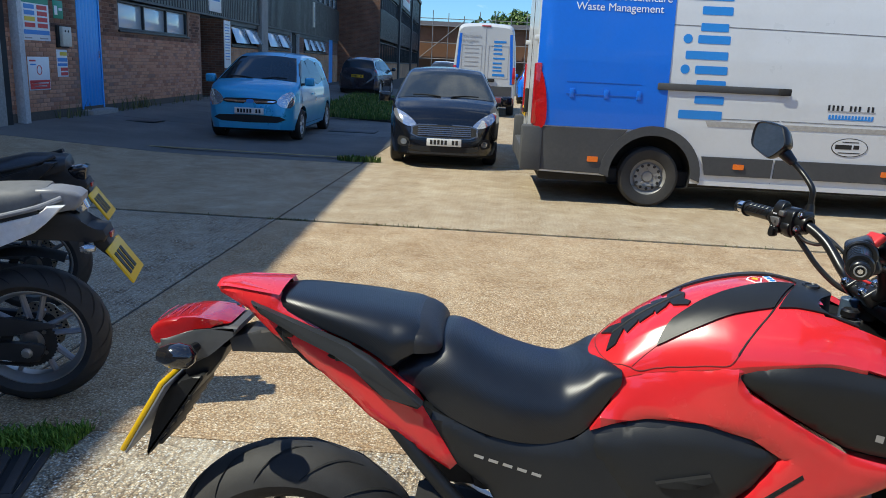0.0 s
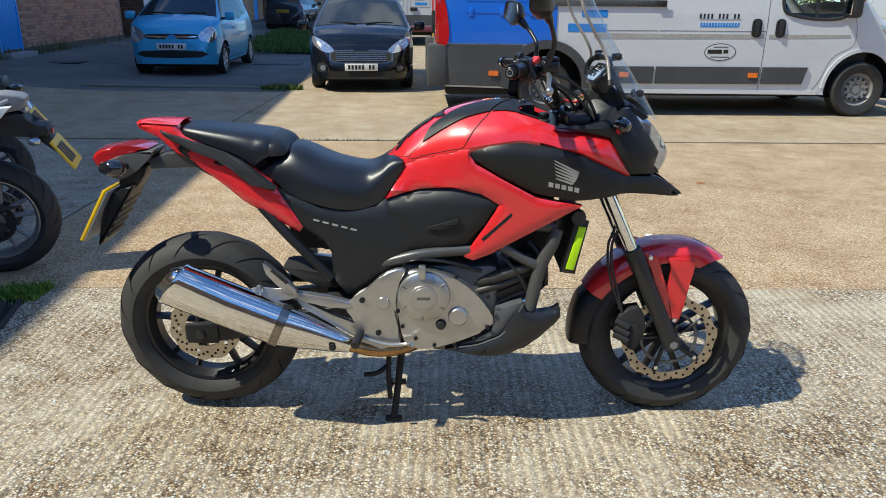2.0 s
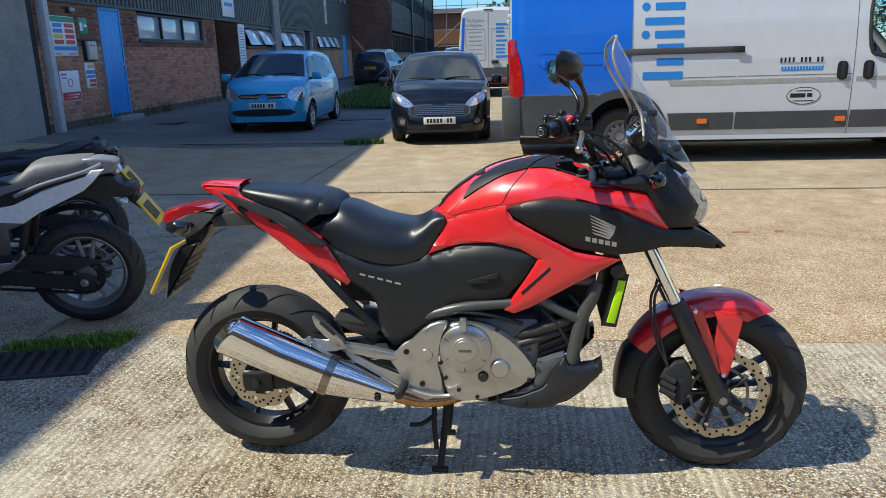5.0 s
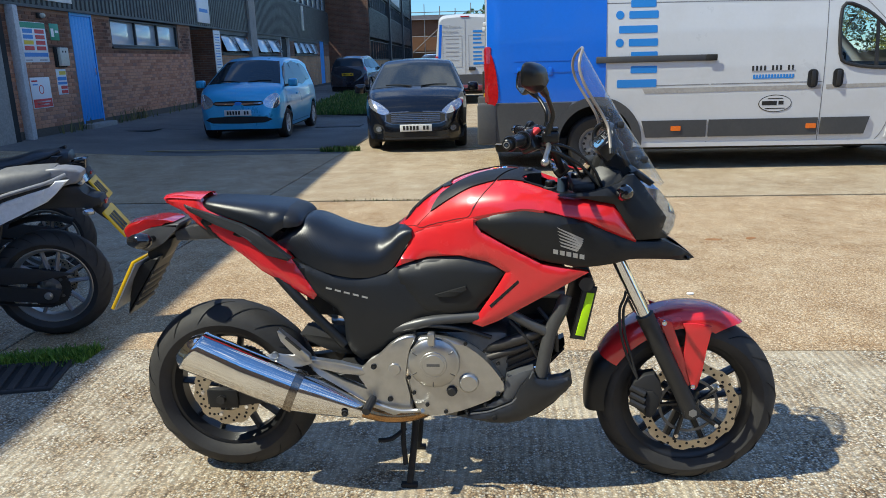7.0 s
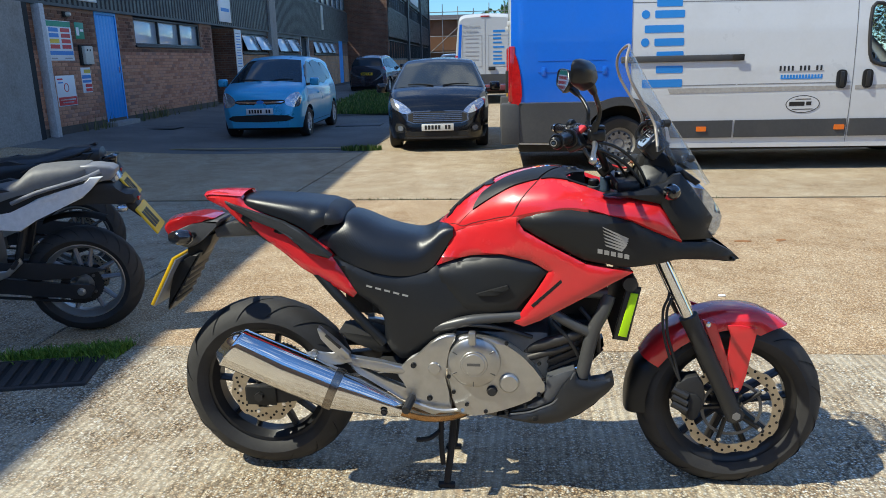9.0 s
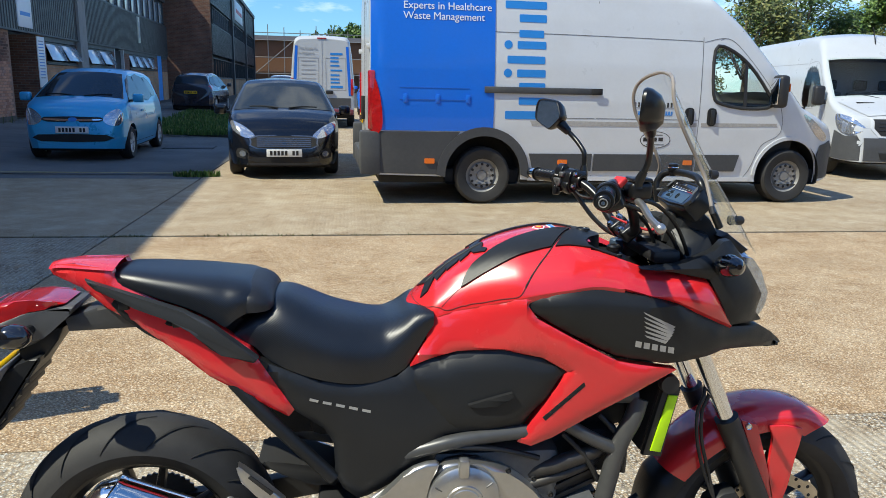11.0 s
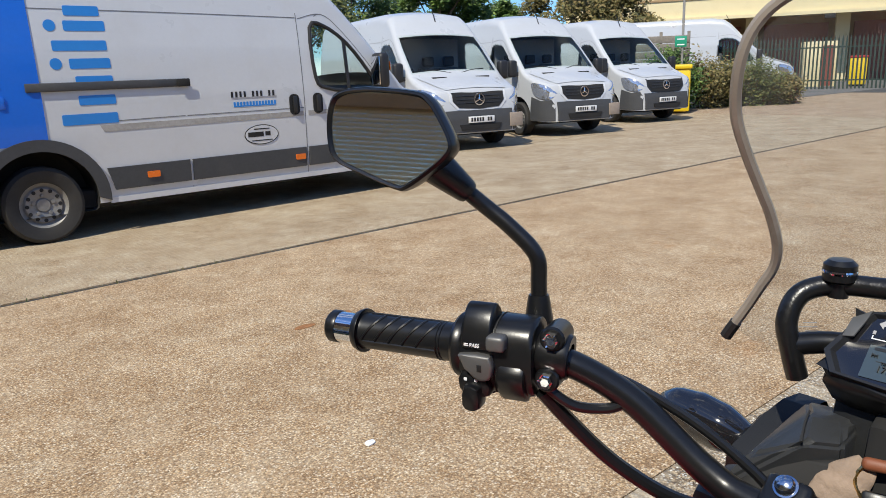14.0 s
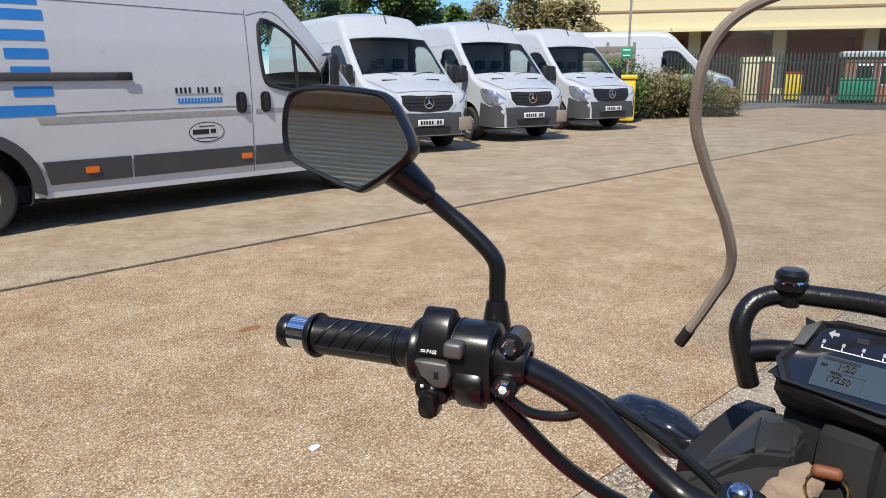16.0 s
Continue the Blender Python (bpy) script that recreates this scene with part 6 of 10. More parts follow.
# -- cars --
def car(name, m, label, paint, top, halfw, x0, x1, wb, detail, front=True, rim="five", rear_plate=False, sc=1.0, wr=0.30):
    v = thing(name, m @ Matrix.Scale(sc, 4), label, "car")
    b = Body(x0, x1, top, halfw, [(0.18, 0.93), (0.4, 0.99), (0.7, 1.0), (0.92, 0.97), (1.15, 0.865), (1.5, 0.68)],
             [(x0, 0.12), (x0 + 0.8, 0.1), (-0.8, 0.09), (0.0, 0.08), (x1, 0.12)], [(x0, 0.14), (x0 + 0.8, 0.13), (-0.8, 0.12), (0.0, 0.16), (x1, 0.2)],
             [(x0, 0.32), (x0 + 0.5, 0.22), (0.4, 0.2), (x1, 0.22)], 0.03, ((0, wr, wr + 0.055), (-wb, wr, wr + 0.055)), 0.04)
    part("body", b.skin(0.045), paint, v)
    part("underbody", box(x0 + 0.2, x1 - 0.25, -0.7, 0.7, 0.16, 0.3), M_DULL, v)
    part("windscreen", b.on_top(detail["ws"][0], detail["ws"][1], 0.76, 0.72), M_WINDOW, v)
    part("rear_window", b.on_top(detail["rw"][0], detail["rw"][1], 0.72, 0.72), M_WINDOW, v)
    for sg in (-1, 1):
        for poly in detail["windows"]:
            part("side_window", b.on_side(sg, rounded(poly, 2), (0.05, 0.04), 0.012), M_WINDOW, v)
        for pts in detail["seams"]:
            part("shut_line", seam(b, sg, pts, 0.008), M_DULL, v)
        part("headlamp", b.on_end(rounded([(sg * a, c) for a, c in detail["eye"]], 3), cuts=(0.04, 0.04), thick=0.008), M_LAMP, v, "clear headlamp")
        part("tail_lamp", b.on_side(sg, rounded(detail["tail"], 3), (0.05, 0.05), 0.008), M_RED_LAMP, v)
        xm, zm = detail["mirror"]
        ym = b.y(xm, zm - 0.05)
        mr = part("door_mirror", box(xm - 0.05, xm + 0.08, sg * (ym + 0.06), sg * (ym + 0.24), zm - 0.07, zm + 0.08, 0.035, 3), paint, v)
        part("mirror_arm", box(xm, xm + 0.05, sg * (ym - 0.02), sg * (ym + 0.059), zm - 0.06, zm - 0.02, 0.008), M_BLACK, mr)
        part("door_handle", box(-0.95, -0.78, sg * (b.y(-0.85, 0.82) + 0.001), sg * (b.y(-0.85, 0.82) + 0.025), 0.80, 0.835, 0.008), paint, v)
        for x in (0.0, -wb):
            wheel(v, x, sg * (detail["track"]), wr, 0.195, rim, sg, M_ALLOY if rim != "van" else M_STEELW)
            well(v, x, wr, wr + 0.05, detail["track"] + 0.06, sg, 0.25)
        part("wiper", tube([(detail["ws"][1] + 0.02, sg * 0.08, b.at(b.t, detail["ws"][1]) + 0.035), (detail["ws"][1] - 0.05, sg * 0.3, b.at(b.t, detail["ws"][1] - 0.05) + 0.035), (detail["ws"][1] - 0.07, sg * 0.52, b.at(b.t, detail["ws"][1] - 0.07) + 0.02)], 0.008, 6, 3), M_DULL, v)
        for y_, z_, rr_ in detail.get("fog", ()):
            part("fog_lamp", b.on_end(ellipse(sg * y_, z_, rr_, rr_ * 0.9, 16), thick=0.012), M_LAMP, v)
    for kind_, poly, mm, th in detail["front"]:
        part(kind_, b.on_end(poly, thick=th), mm, v)
    for kind_, poly, mm, th in detail.get("rear", ()):
        part(kind_, b.on_end(poly, False, thick=th), mm, v)
    z_ = detail["plate"]
    plate(v, pose(b.end_x(0, z_, True) + 0.03, 0, z_, 0, 0, 90), 0.52, 0.112, M_PLATE_W, 8, "white front number plate")
    plate(v, pose(b.end_x(0, 0.85, False) - 0.02, 0, 0.85, 0, 0, -90), 0.52, 0.112, M_PLATE_Y, 8, "yellow rear number plate")
    for sx in (-0.32, 0.32):
        part("seat_head", box(-1.25, -1.15, sx - 0.12, sx + 0.12, 1.05, 1.22, 0.03), M_DULL, v)
    return v


def slats(y, z0, z1, n, mm, th):
    h = (z1 - z0) / (2 * n - 1)
    return [("grille_slat", [(-y, z0 + 2 * i * h), (y, z0 + 2 * i * h), (y, z0 + (2 * i + 1) * h), (-y, z0 + (2 * i + 1) * h)], mm, th) for i in range(n)]


M_SLATS = mat("dark_chrome_slats", (0.20, 0.20, 0.205), 0.25, 0.9)
hatch_front = [("grille_frame", rounded([(-0.50, 0.56), (-0.40, 0.46), (0.40, 0.46), (0.50, 0.56), (0.40, 0.655), (-0.40, 0.655)], 2), M_SLATS, 0.010),
                ("grille", rounded([(-0.475, 0.56), (-0.38, 0.475), (0.38, 0.475), (0.475, 0.56), (0.38, 0.64), (-0.38, 0.64)], 2), M_DULL, 0.014)] + slats(0.40, 0.495, 0.625, 5, M_SLATS, 0.018) + [
    ("lower_intake", rounded([(-0.40, 0.26), (0.40, 0.26), (0.45, 0.33), (-0.45, 0.33)], 2), M_DULL, 0.008), ("badge", ellipse(0, 0.74, 0.075, 0.032, 18), M_PRINT_B, 0.010),
    ("lower_lip", [(-0.55, 0.215), (0.55, 0.215), (0.55, 0.245), (-0.55, 0.245)], M_BLACK, 0.015),
    ("fog_surround", rounded([(-0.70, 0.33), (-0.52, 0.32), (-0.54, 0.44), (-0.68, 0.46)], 2), M_DULL, 0.006), ("fog_surround", rounded([(0.52, 0.32), (0.70, 0.33), (0.68, 0.46), (0.54, 0.44)], 2), M_DULL, 0.006)]
HATCH = dict(eye=[(0.42, 0.64), (0.56, 0.62), (0.74, 0.72), (0.79, 0.85), (0.70, 0.84), (0.54, 0.76)], ws=(-0.80, 0.10), rw=(-3.02, -2.72), windows=[[(-0.72, 0.98), (-0.02, 0.93), (-0.72, 1.33), (-1.15, 1.38), (-1.2, 0.98)], [(-1.27, 0.98), (-1.22, 1.38), (-1.9, 1.37), (-2.25, 1.22), (-2.3, 1.04)]],
              seams=[((-0.05, 0.35), (0.0, 0.7), (-0.02, 0.92)), ((-1.24, 0.3), (-1.25, 0.95)), ((-0.05, 0.3), (-1.24, 0.3))],
              lamp=[(0.10, 0.90), (0.40, 0.86), (0.66, 0.74), (0.72, 0.62), (0.50, 0.68)], tail=[(-2.85, 0.7), (-2.75, 0.95), (-2.95, 1.05), (-3.05, 0.75)], mirror=(-0.08, 1.0), track=0.74,
              front=hatch_front, plate=0.40, fog=((0.61, 0.385, 0.05),))
car("small_black_car", pose(-0.58, 10.05, 0, 0, 0, -85), "small glossy black hatchback with chrome grille, parked nose out", M_CARBLACK,
    [(-3.15, 0.75), (-3.08, 1.05), (-2.85, 1.36), (-2.4, 1.44), (-1.6, 1.47), (-1.0, 1.45), (-0.78, 1.38), (0.12, 1.0), (0.3, 0.96), (0.58, 0.86), (0.72, 0.74), (0.80, 0.58), (0.83, 0.44)],
    [(-3.15, 0.64), (-2.9, 0.80), (-2, 0.86), (0, 0.86), (0.35, 0.845), (0.6, 0.77), (0.75, 0.66), (0.83, 0.54)], -3.15, 0.83, 2.49, HATCH, sc=0.97, wr=0.305)
city_front = [("grille", rounded([(-0.40, 0.66), (0.40, 0.66), (0.44, 0.74), (-0.44, 0.74)], 2), M_DULL, 0.008), ("grille_bar", rounded([(-0.42, 0.69), (0, 0.675), (0.42, 0.69), (0.42, 0.715), (0, 0.705), (-0.42, 0.715)], 2), M_CHROME, 0.016),
                ("badge", ellipse(0, 0.70, 0.07, 0.035, 18), M_PRINT_B, 0.022), ("lower_intake", rounded([(-0.50, 0.34), (0.50, 0.34), (0.54, 0.45), (-0.54, 0.45)], 2), M_DULL, 0.008)]
CITY = dict(eye=[(0.48, 0.70), (0.56, 0.62), (0.72, 0.61), (0.77, 0.72), (0.755, 0.84), (0.68, 0.88), (0.54, 0.80)], ws=(-0.72, 0.08), rw=(-2.95, -2.72), windows=[[(-0.62, 1.02), (0.02, 0.98), (-0.55, 1.36), (-1.0, 1.43), (-1.08, 1.02)], [(-1.16, 1.02), (-1.1, 1.43), (-1.85, 1.42), (-2.0, 1.05)], [(-2.08, 1.06), (-1.95, 1.41), (-2.4, 1.36), (-2.55, 1.12)]],
              seams=[((0.02, 0.35), (0.08, 0.7), (0.04, 0.96)), ((-1.12, 0.28), (-1.12, 1.0)), ((-2.0, 0.62), (-2.03, 1.05)), ((0.0, 0.28), (-1.9, 0.28))],
              lamp=[(0.06, 0.90), (0.30, 0.87), (0.50, 0.74), (0.545, 0.60), (0.36, 0.60), (0.16, 0.74)], tail=[(-2.85, 0.8), (-2.75, 1.25), (-2.9, 1.3), (-3.0, 0.85)], mirror=(-0.12, 1.05), track=0.715,
              front=city_front, plate=0.53, fog=())
car("light_blue_car", pose(-4.22, 12.05, 0, 0, 0, -87), "dusty light blue five-door hatchback parked nose out in shade", M_CARBLUE,
    [(-3.02, 0.85), (-2.98, 1.15), (-2.85, 1.44), (-2.4, 1.52), (-1.6, 1.55), (-0.95, 1.53), (-0.70, 1.46), (0.10, 1.04), (0.25, 1.0), (0.44, 0.92), (0.54, 0.80), (0.60, 0.62), (0.63, 0.44)],
    [(-3.02, 0.70), (-2.8, 0.80), (-2, 0.83), (0, 0.83), (0.25, 0.82), (0.45, 0.765), (0.56, 0.68), (0.63, 0.56)], -3.02, 0.63, 2.43, CITY, sc=1.0, wr=0.285)
SUV_TOP = [(-3.3, 0.8), (-3.25, 1.1), (-3.0, 1.5), (-2.5, 1.62), (-1.6, 1.65), (-1.0, 1.6), (-0.8, 1.52), (0.1, 1.1), (0.6, 0.95), (0.8, 0.8), (0.88, 0.5)]
SUV_W = [(-3.3, 0.72), (-3.1, 0.86), (-2, 0.9), (0, 0.9), (0.5, 0.8), (0.88, 0.5)]
SUV = dict(HATCH, rw=(-3.2, -2.95), windows=[[(-0.7, 1.1), (-0.1, 1.05), (-0.7, 1.45), (-1.15, 1.52), (-1.2, 1.1)], [(-1.27, 1.1), (-1.22, 1.52), (-2.1, 1.5), (-2.3, 1.14)], [(-2.4, 1.15), (-2.25, 1.48), (-2.7, 1.44), (-2.9, 1.2)]], track=0.77, tail=[(-3.0, 0.95), (-2.8, 1.02), (-2.85, 1.15), (-3.2, 1.12)], mirror=(-0.1, 1.15))
suv = car("dark_crossover", pose(-6.0, 33.6, 0, 0, 0, 88), "dark purple-black crossover parked tail out by the verge", M_CARDARK, SUV_TOP, SUV_W, -3.3, 0.88, 2.55, SUV, wr=0.34)
car("dark_parked_car", pose(-3.2, 38.0, 0, 0, 0, -90), "dark car parked further down the yard", M_CARDARK, SUV_TOP, SUV_W, -3.3, 0.88, 2.55, SUV, wr=0.34)
car("far_blue_car", pose(1.6, 34.0, 0, 0, 0, 90), "blue car beyond the white van", M_BLUE, SUV_TOP, SUV_W, -3.3, 0.88, 2.55, SUV, wr=0.34)


# -- yellow bin, sign post by the vans --
M_GREYWOOD = mat("weathered_timber", (0.24, 0.21, 0.17), 0.85, vary=0.3, dirt=0.4, grain=18, bumps=0.3)


def verge_things():
    b = thing("yellow_bin", pose(19.0, 11.75, 0, 0, 0, -58), "yellow wheeled bin behind the end van", "bin")
    part("body", box(-0.4, 0.4, -0.35, 0.35, 0.06, 1.2, 0.05), M_PRINT_Y, b)
    part("lid", box(-0.44, 0.44, -0.4, 0.4, 1.202, 1.32, 0.04), M_PRINT_Y, b)
    for q in (-0.3, 0.3):
        part("wheel", rod((q, 0.3, 0.08), (q + 0.05, 0.3, 0.08), 0.08), M_DULL, b)
    p = thing("sign_post", pose(19.75, 12.05, 0, 0, 0, -58), "green sign on a slim post by the verge", "sign")
    part("post", rod((0, 0, 0), (0, 0, 4.6), 0.035, n=8), M_CONC, p)
    part("board", box(-0.21, 0.11, -0.06, -0.036, 1.80, 2.10, 0.01), M_PRINT_G, p)
    for z in (1.85, 2.0):
        part("print", box(-0.15, 0.05, -0.064, -0.061, z, z + 0.03), M_PRINT_W, p)
    w = thing("timber_screen", pose(20.6, 13.1, 0, 0, 0, -57), "weathered grey horizontal timber boards behind the bushes", "fence")
    for i in range(9):
        part("board", box(-1.15, 0.62, 0, 0.035, 0.15 + i * 0.225, 0.36 + i * 0.225, 0.004), M_GREYWOOD, w)
    for q in (-1.1, -0.25, 0.55):
        part("post", box(q, q + 0.09, 0.036, 0.12, 0, 2.28, 0.006), M_GREYWOOD, w)
    l = thing("street_lamp", pose(26.5, 28.0, 0), "slim grey street lamp behind the trees", "lamp")
    part("column", rod((0, 0, 0), (0, 0, 5.4), 0.06, 0.04), M_STEELW, l)
    part("arm", tube([(0, 0, 5.35), (-0.3, 0, 5.6), (-0.9, 0, 5.65)], 0.03, 8), M_STEELW, l)
    part("head", box(-1.35, -0.85, -0.1, 0.1, 5.58, 5.7, 0.03), M_STEELW, l)


verge_things()



# ---- motorcycles ----
def seat_vinyl():
    m, nt, b = nodes_of("ribbed_seat_vinyl")
    vec = nt.nodes.new("ShaderNodeTexCoord").outputs["Object"]
    c = ramp(nt, tex_noise(nt, 9, 5, 0.6, vec), [(0.3, (0.0055, 0.0075, 0.011)), (0.7, (0.010, 0.012, 0.016))])
    nt.links.new(c, b.inputs["Base Color"])
    b.inputs["Roughness"].default_value = 0.35
    b.inputs["Specular IOR Level"].default_value = 0.6
    w = nt.nodes.new("ShaderNodeTexWave")
    w.wave_type, w.bands_direction = "BANDS", "DIAGONAL"
    w.inputs["Scale"].default_value, w.inputs["Distortion"].default_value = 120, 0.3
    nt.links.new(vec, w.inputs["Vector"])
    bump(nt, b, blend(nt, 0.5, w.outputs["Fac"], tex_noise(nt, 260, 3, 0.6, vec)), 0.22, 0.0014)
    return m


def textured_black(name, base, rough):
    m, nt, b = nodes_of(name)
    vec = nt.nodes.new("ShaderNodeTexCoord").outputs["Object"]
    c = ramp(nt, tex_noise(nt, 5, 6, 0.65, vec), [(0.3, tuple(base * k for k in (0.80, 0.86, 0.94))), (0.72, tuple(base * k for k in (1.15, 1.21, 1.28)))])
    nt.links.new(c, b.inputs["Base Color"])
    b.inputs["Roughness"].default_value = rough
    b.inputs["Specular IOR Level"].default_value = 0.35
    bump(nt, b, tex_noise(nt, 420, 3, 0.7, vec), 0.22, 0.0010)
    return m


def bike_tyre():
    m, nt, b = nodes_of("bike_tyre_rubber")
    vec = nt.nodes.new("ShaderNodeTexCoord").outputs["Object"]
    c = ramp(nt, tex_noise(nt, 7, 6, 0.65, vec), [(0.3, (0.018, 0.017, 0.0165)), (0.75, (0.040, 0.038, 0.036))])
    nt.links.new(c, b.inputs["Base Color"])
    b.inputs["Roughness"].default_value = 0.7
    bump(nt, b, tex_noise(nt, 180, 4, 0.7, vec), 0.25, 0.0015)
    return m


M_RED_P = mat("red_bike_paint", (0.70, 0.022, 0.028), 0.24, vary=0.03, dirt=0.16, dirt_col=(0.60, 0.11, 0.085), coat=0.8)
M_SEAT = seat_vinyl()
M_SEATPAD = mat("dusty_seat_vinyl", (0.014, 0.015, 0.018), 0.42, vary=0.15, dirt=0.3, dirt_col=(0.045, 0.042, 0.04), bumps=0.2)
M_MATT = textured_black("matt_black_moulding", 0.014, 0.42)
M_SIDE = textured_black("charcoal_side_moulding", 0.017, 0.38)
M_TYRE = bike_tyre()
M_GROOVE = mat("tyre_groove", (0.006, 0.006, 0.006), 0.9, dirt=0.0)
M_WHEELB = mat("black_wheel_paint", (0.014, 0.014, 0.015), 0.32, dirt=0.3, dirt_col=(0.07, 0.06, 0.05))
M_DISC = mat("brake_disc_steel", (0.50, 0.43, 0.33), 0.36, 0.85, vary=0.15, dirt=0.25, grain=40)
M_ALU = mat("silver_castings", (0.47, 0.465, 0.45), 0.33, 0.85, vary=0.08, dirt=0.3, dirt_col=(0.24, 0.20, 0.15), bumps=0.1)
M_ALU_D = mat("grey_castings", (0.15, 0.15, 0.147), 0.5, 0.6, vary=0.15, dirt=0.4, dirt_col=(0.12, 0.10, 0.07))
M_STEEL = mat("polished_exhaust_steel", (0.78, 0.77, 0.75), 0.10, 1.0, grain=12, vary=0.06, dirt=0.12, dirt_col=(0.45, 0.36, 0.24))
M_HOT = mat("heat_browned_steel", (0.42, 0.24, 0.11), 0.25, 1.0, grain=14, vary=0.3, dirt=0.3)
M_BAND = mat("dark_steel_band", (0.30, 0.27, 0.24), 0.22, 1.0, vary=0.2, dirt=0.2)
M_TUBE = mat("grey_frame_paint", (0.075, 0.075, 0.074), 0.38, 0.2, dirt=0.25)
M_MARK = mat("silver_print", (0.42, 0.41, 0.39), 0.35, 0.3, vary=0.06, dirt=0.1)
# grey moulding; on the belly pan its paleness stands in for caught light
M_LEDGE = mat("grey_moulding_lit_ledge", (0.085, 0.088, 0.092), 0.42, dirt=0.2)
M_SEAMRED = mat("dark_red_line", (0.16, 0.012, 0.012), 0.7)
M_COWL = mat("grey_tail_plastic", (0.23, 0.235, 0.25), 0.4, dirt=0.15)
M_BARBLACK = mat("satin_black_controls", (0.0075, 0.0078, 0.0085), 0.30, vary=0.15, dirt=0.10, dirt_col=(0.03, 0.028, 0.026), bumps=0.04)
M_BELLY = textured_black("grey_belly_moulding", 0.034, 0.40)
M_NEON = mat("fluorescent_green_panel", (0.52, 0.86, 0.01), 0.4, vary=0.06, dirt=0.05)
M_SCREEN = glass("clear_screen", (0.95, 0.98, 1.0), 0.95, 0.02, 1.24, 0.05)
M_TRIM = mat("smoky_edge_trim", (0.30, 0.26, 0.22), 0.3, vary=0.15, dirt=0.1)
M_LCD = mat("lcd_glass", (0.050, 0.070, 0.080), 0.08, vary=0.05, dirt=0.0, coat=1.0)
M_BEZEL = mat("grey_bezel", (0.018, 0.019, 0.021), 0.3)
M_SMOKE = mat("smoked_lens", (0.012, 0.012, 0.014), 0.08, dirt=0.0, coat=1.0)
M_MIRROR = mat("mirror_glass", (0.86, 0.88, 0.90), 0.012, 1.0, vary=0.0, dirt=0.0)
M_BLUEBOLT = mat("steel_bolt_cap", (0.50, 0.55, 0.62), 0.16, 1.0)
M_LEATHER = mat("brown_leather", (0.22, 0.07, 0.03), 0.55, vary=0.2)
M_BRASS = mat("brass_ring", (0.62, 0.46, 0.2), 0.25, 1.0)
M_LCDINK = mat("lcd_segments", (0.012, 0.016, 0.020), 0.5, dirt=0.0)
M_CHIPPED = mat("chipped_black_paint", (0.0085, 0.0088, 0.0095), 0.28, vary=0.2, dirt=0.12, dirt_col=(0.10, 0.095, 0.09), bumps=0.35, bscale=90)
M_FORKCAP = mat("blue_grey_anodised", (0.10, 0.15, 0.22), 0.42, 0.5, vary=0.2, dirt=0.3, dirt_col=(0.25, 0.24, 0.22))
M_PAN = mat("dark_satin_pan", (0.017, 0.018, 0.020), 0.34, vary=0.2, dirt=0.25, dirt_col=(0.07, 0.06, 0.05))
M_ENGINE = mat("heat_browned_castings", (0.055, 0.050, 0.045), 0.5, 0.4, vary=0.25, dirt=0.4, dirt_col=(0.09, 0.06, 0.035))
M_FABRIC = mat("tan_fabric", (0.30, 0.22, 0.16), 0.9, vary=0.3, bumps=0.5)

HULL_X = (0.25, 0.4, 0.55, 0.64, 0.72, 0.84, 0.95, 1.1, 1.2, 1.3, 1.4, 1.5, 1.56)
HULL = {0.45: (.15, .16, .165, .165, .17, .18, .185, .18, .17, .15, .11, .07, .03), 0.65: (.155, .16, .16, .16, .165, .175, .18, .185, .18, .16, .12, .07, .03),
        0.80: (.15, .15, .14, .13, .14, .165, .18, .195, .195, .17, .12, .07, .03), 0.95: (.13, .12, .10, .085, .11, .165, .195, .21, .20, .17, .13, .07, .03),
        1.07: (.11, .10, .09, .07, .09, .135, .16, .165, .155, .14, .11, .07, .03), 1.17: (.10, .09, .08, .07, .09, .12, .14, .14, .13, .11, .09, .06, .03)}


def hull(x, z):
    """Half the width of the bike's bodywork at x and z."""
    zs = sorted(HULL)
    return float(np.interp(z, zs, [np.interp(x, HULL_X, HULL[k]) for k in zs]))


def moulding(poly, sg, bulge=0.012, soft=0.03, lift=0.0, rim=0.02, cut=0.022, width=hull):
    """A bodywork panel: an outline (x, z) laid on the hull, cushioned towards its middle, with a rim turned in."""
    b = bmesh.new()
    b.faces.new([b.verts.new((p[0], p[1], 0)) for p in poly])
    for ax in (0, 1):
        lo, hi = min(p[ax] for p in poly), max(p[ax] for p in poly)
        n = int((hi - lo) / cut)
        for i in range(1, n + 1):
            co, no = [0, 0, 0], [0, 0, 0]
            co[ax], no[ax] = lo + (hi - lo) * i / (n + 1), 1
            bmesh.ops.bisect_plane(b, geom=b.verts[:] + b.edges[:] + b.faces[:], plane_co=co, plane_no=no)
    bmesh.ops.triangulate(b, faces=[f for f in b.faces if len(f.verts) > 4])
    P = np.array(poly)
    A, B = P, np.roll(P, -1, axis=0)
    r = bmesh.ops.extrude_edge_only(b, edges=[e for e in b.edges if len(e.link_faces) == 1])
    low = {v for v in r["geom"] if isinstance(v, bmesh.types.BMVert)}
    for v in b.verts:
        x, z = v.co.x, v.co.y
        if v in low:
            y = width(x, z) + lift - rim
        else:
            q = np.array((x, z))
            ab = B - A
            t = np.clip(((q - A) * ab).sum(1) / np.maximum((ab * ab).sum(1), 1e-12), 0, 1)
            d = float(np.sqrt((((A + ab * t[:, None]) - q) ** 2).sum(1)).min())
            y = width(x, z) + lift + bulge * (1 - math.exp(-d / soft)) - 0.004 * math.exp(-d / 0.004)
        v.co = (x, sg * max(y, 0.004), z)
    return b


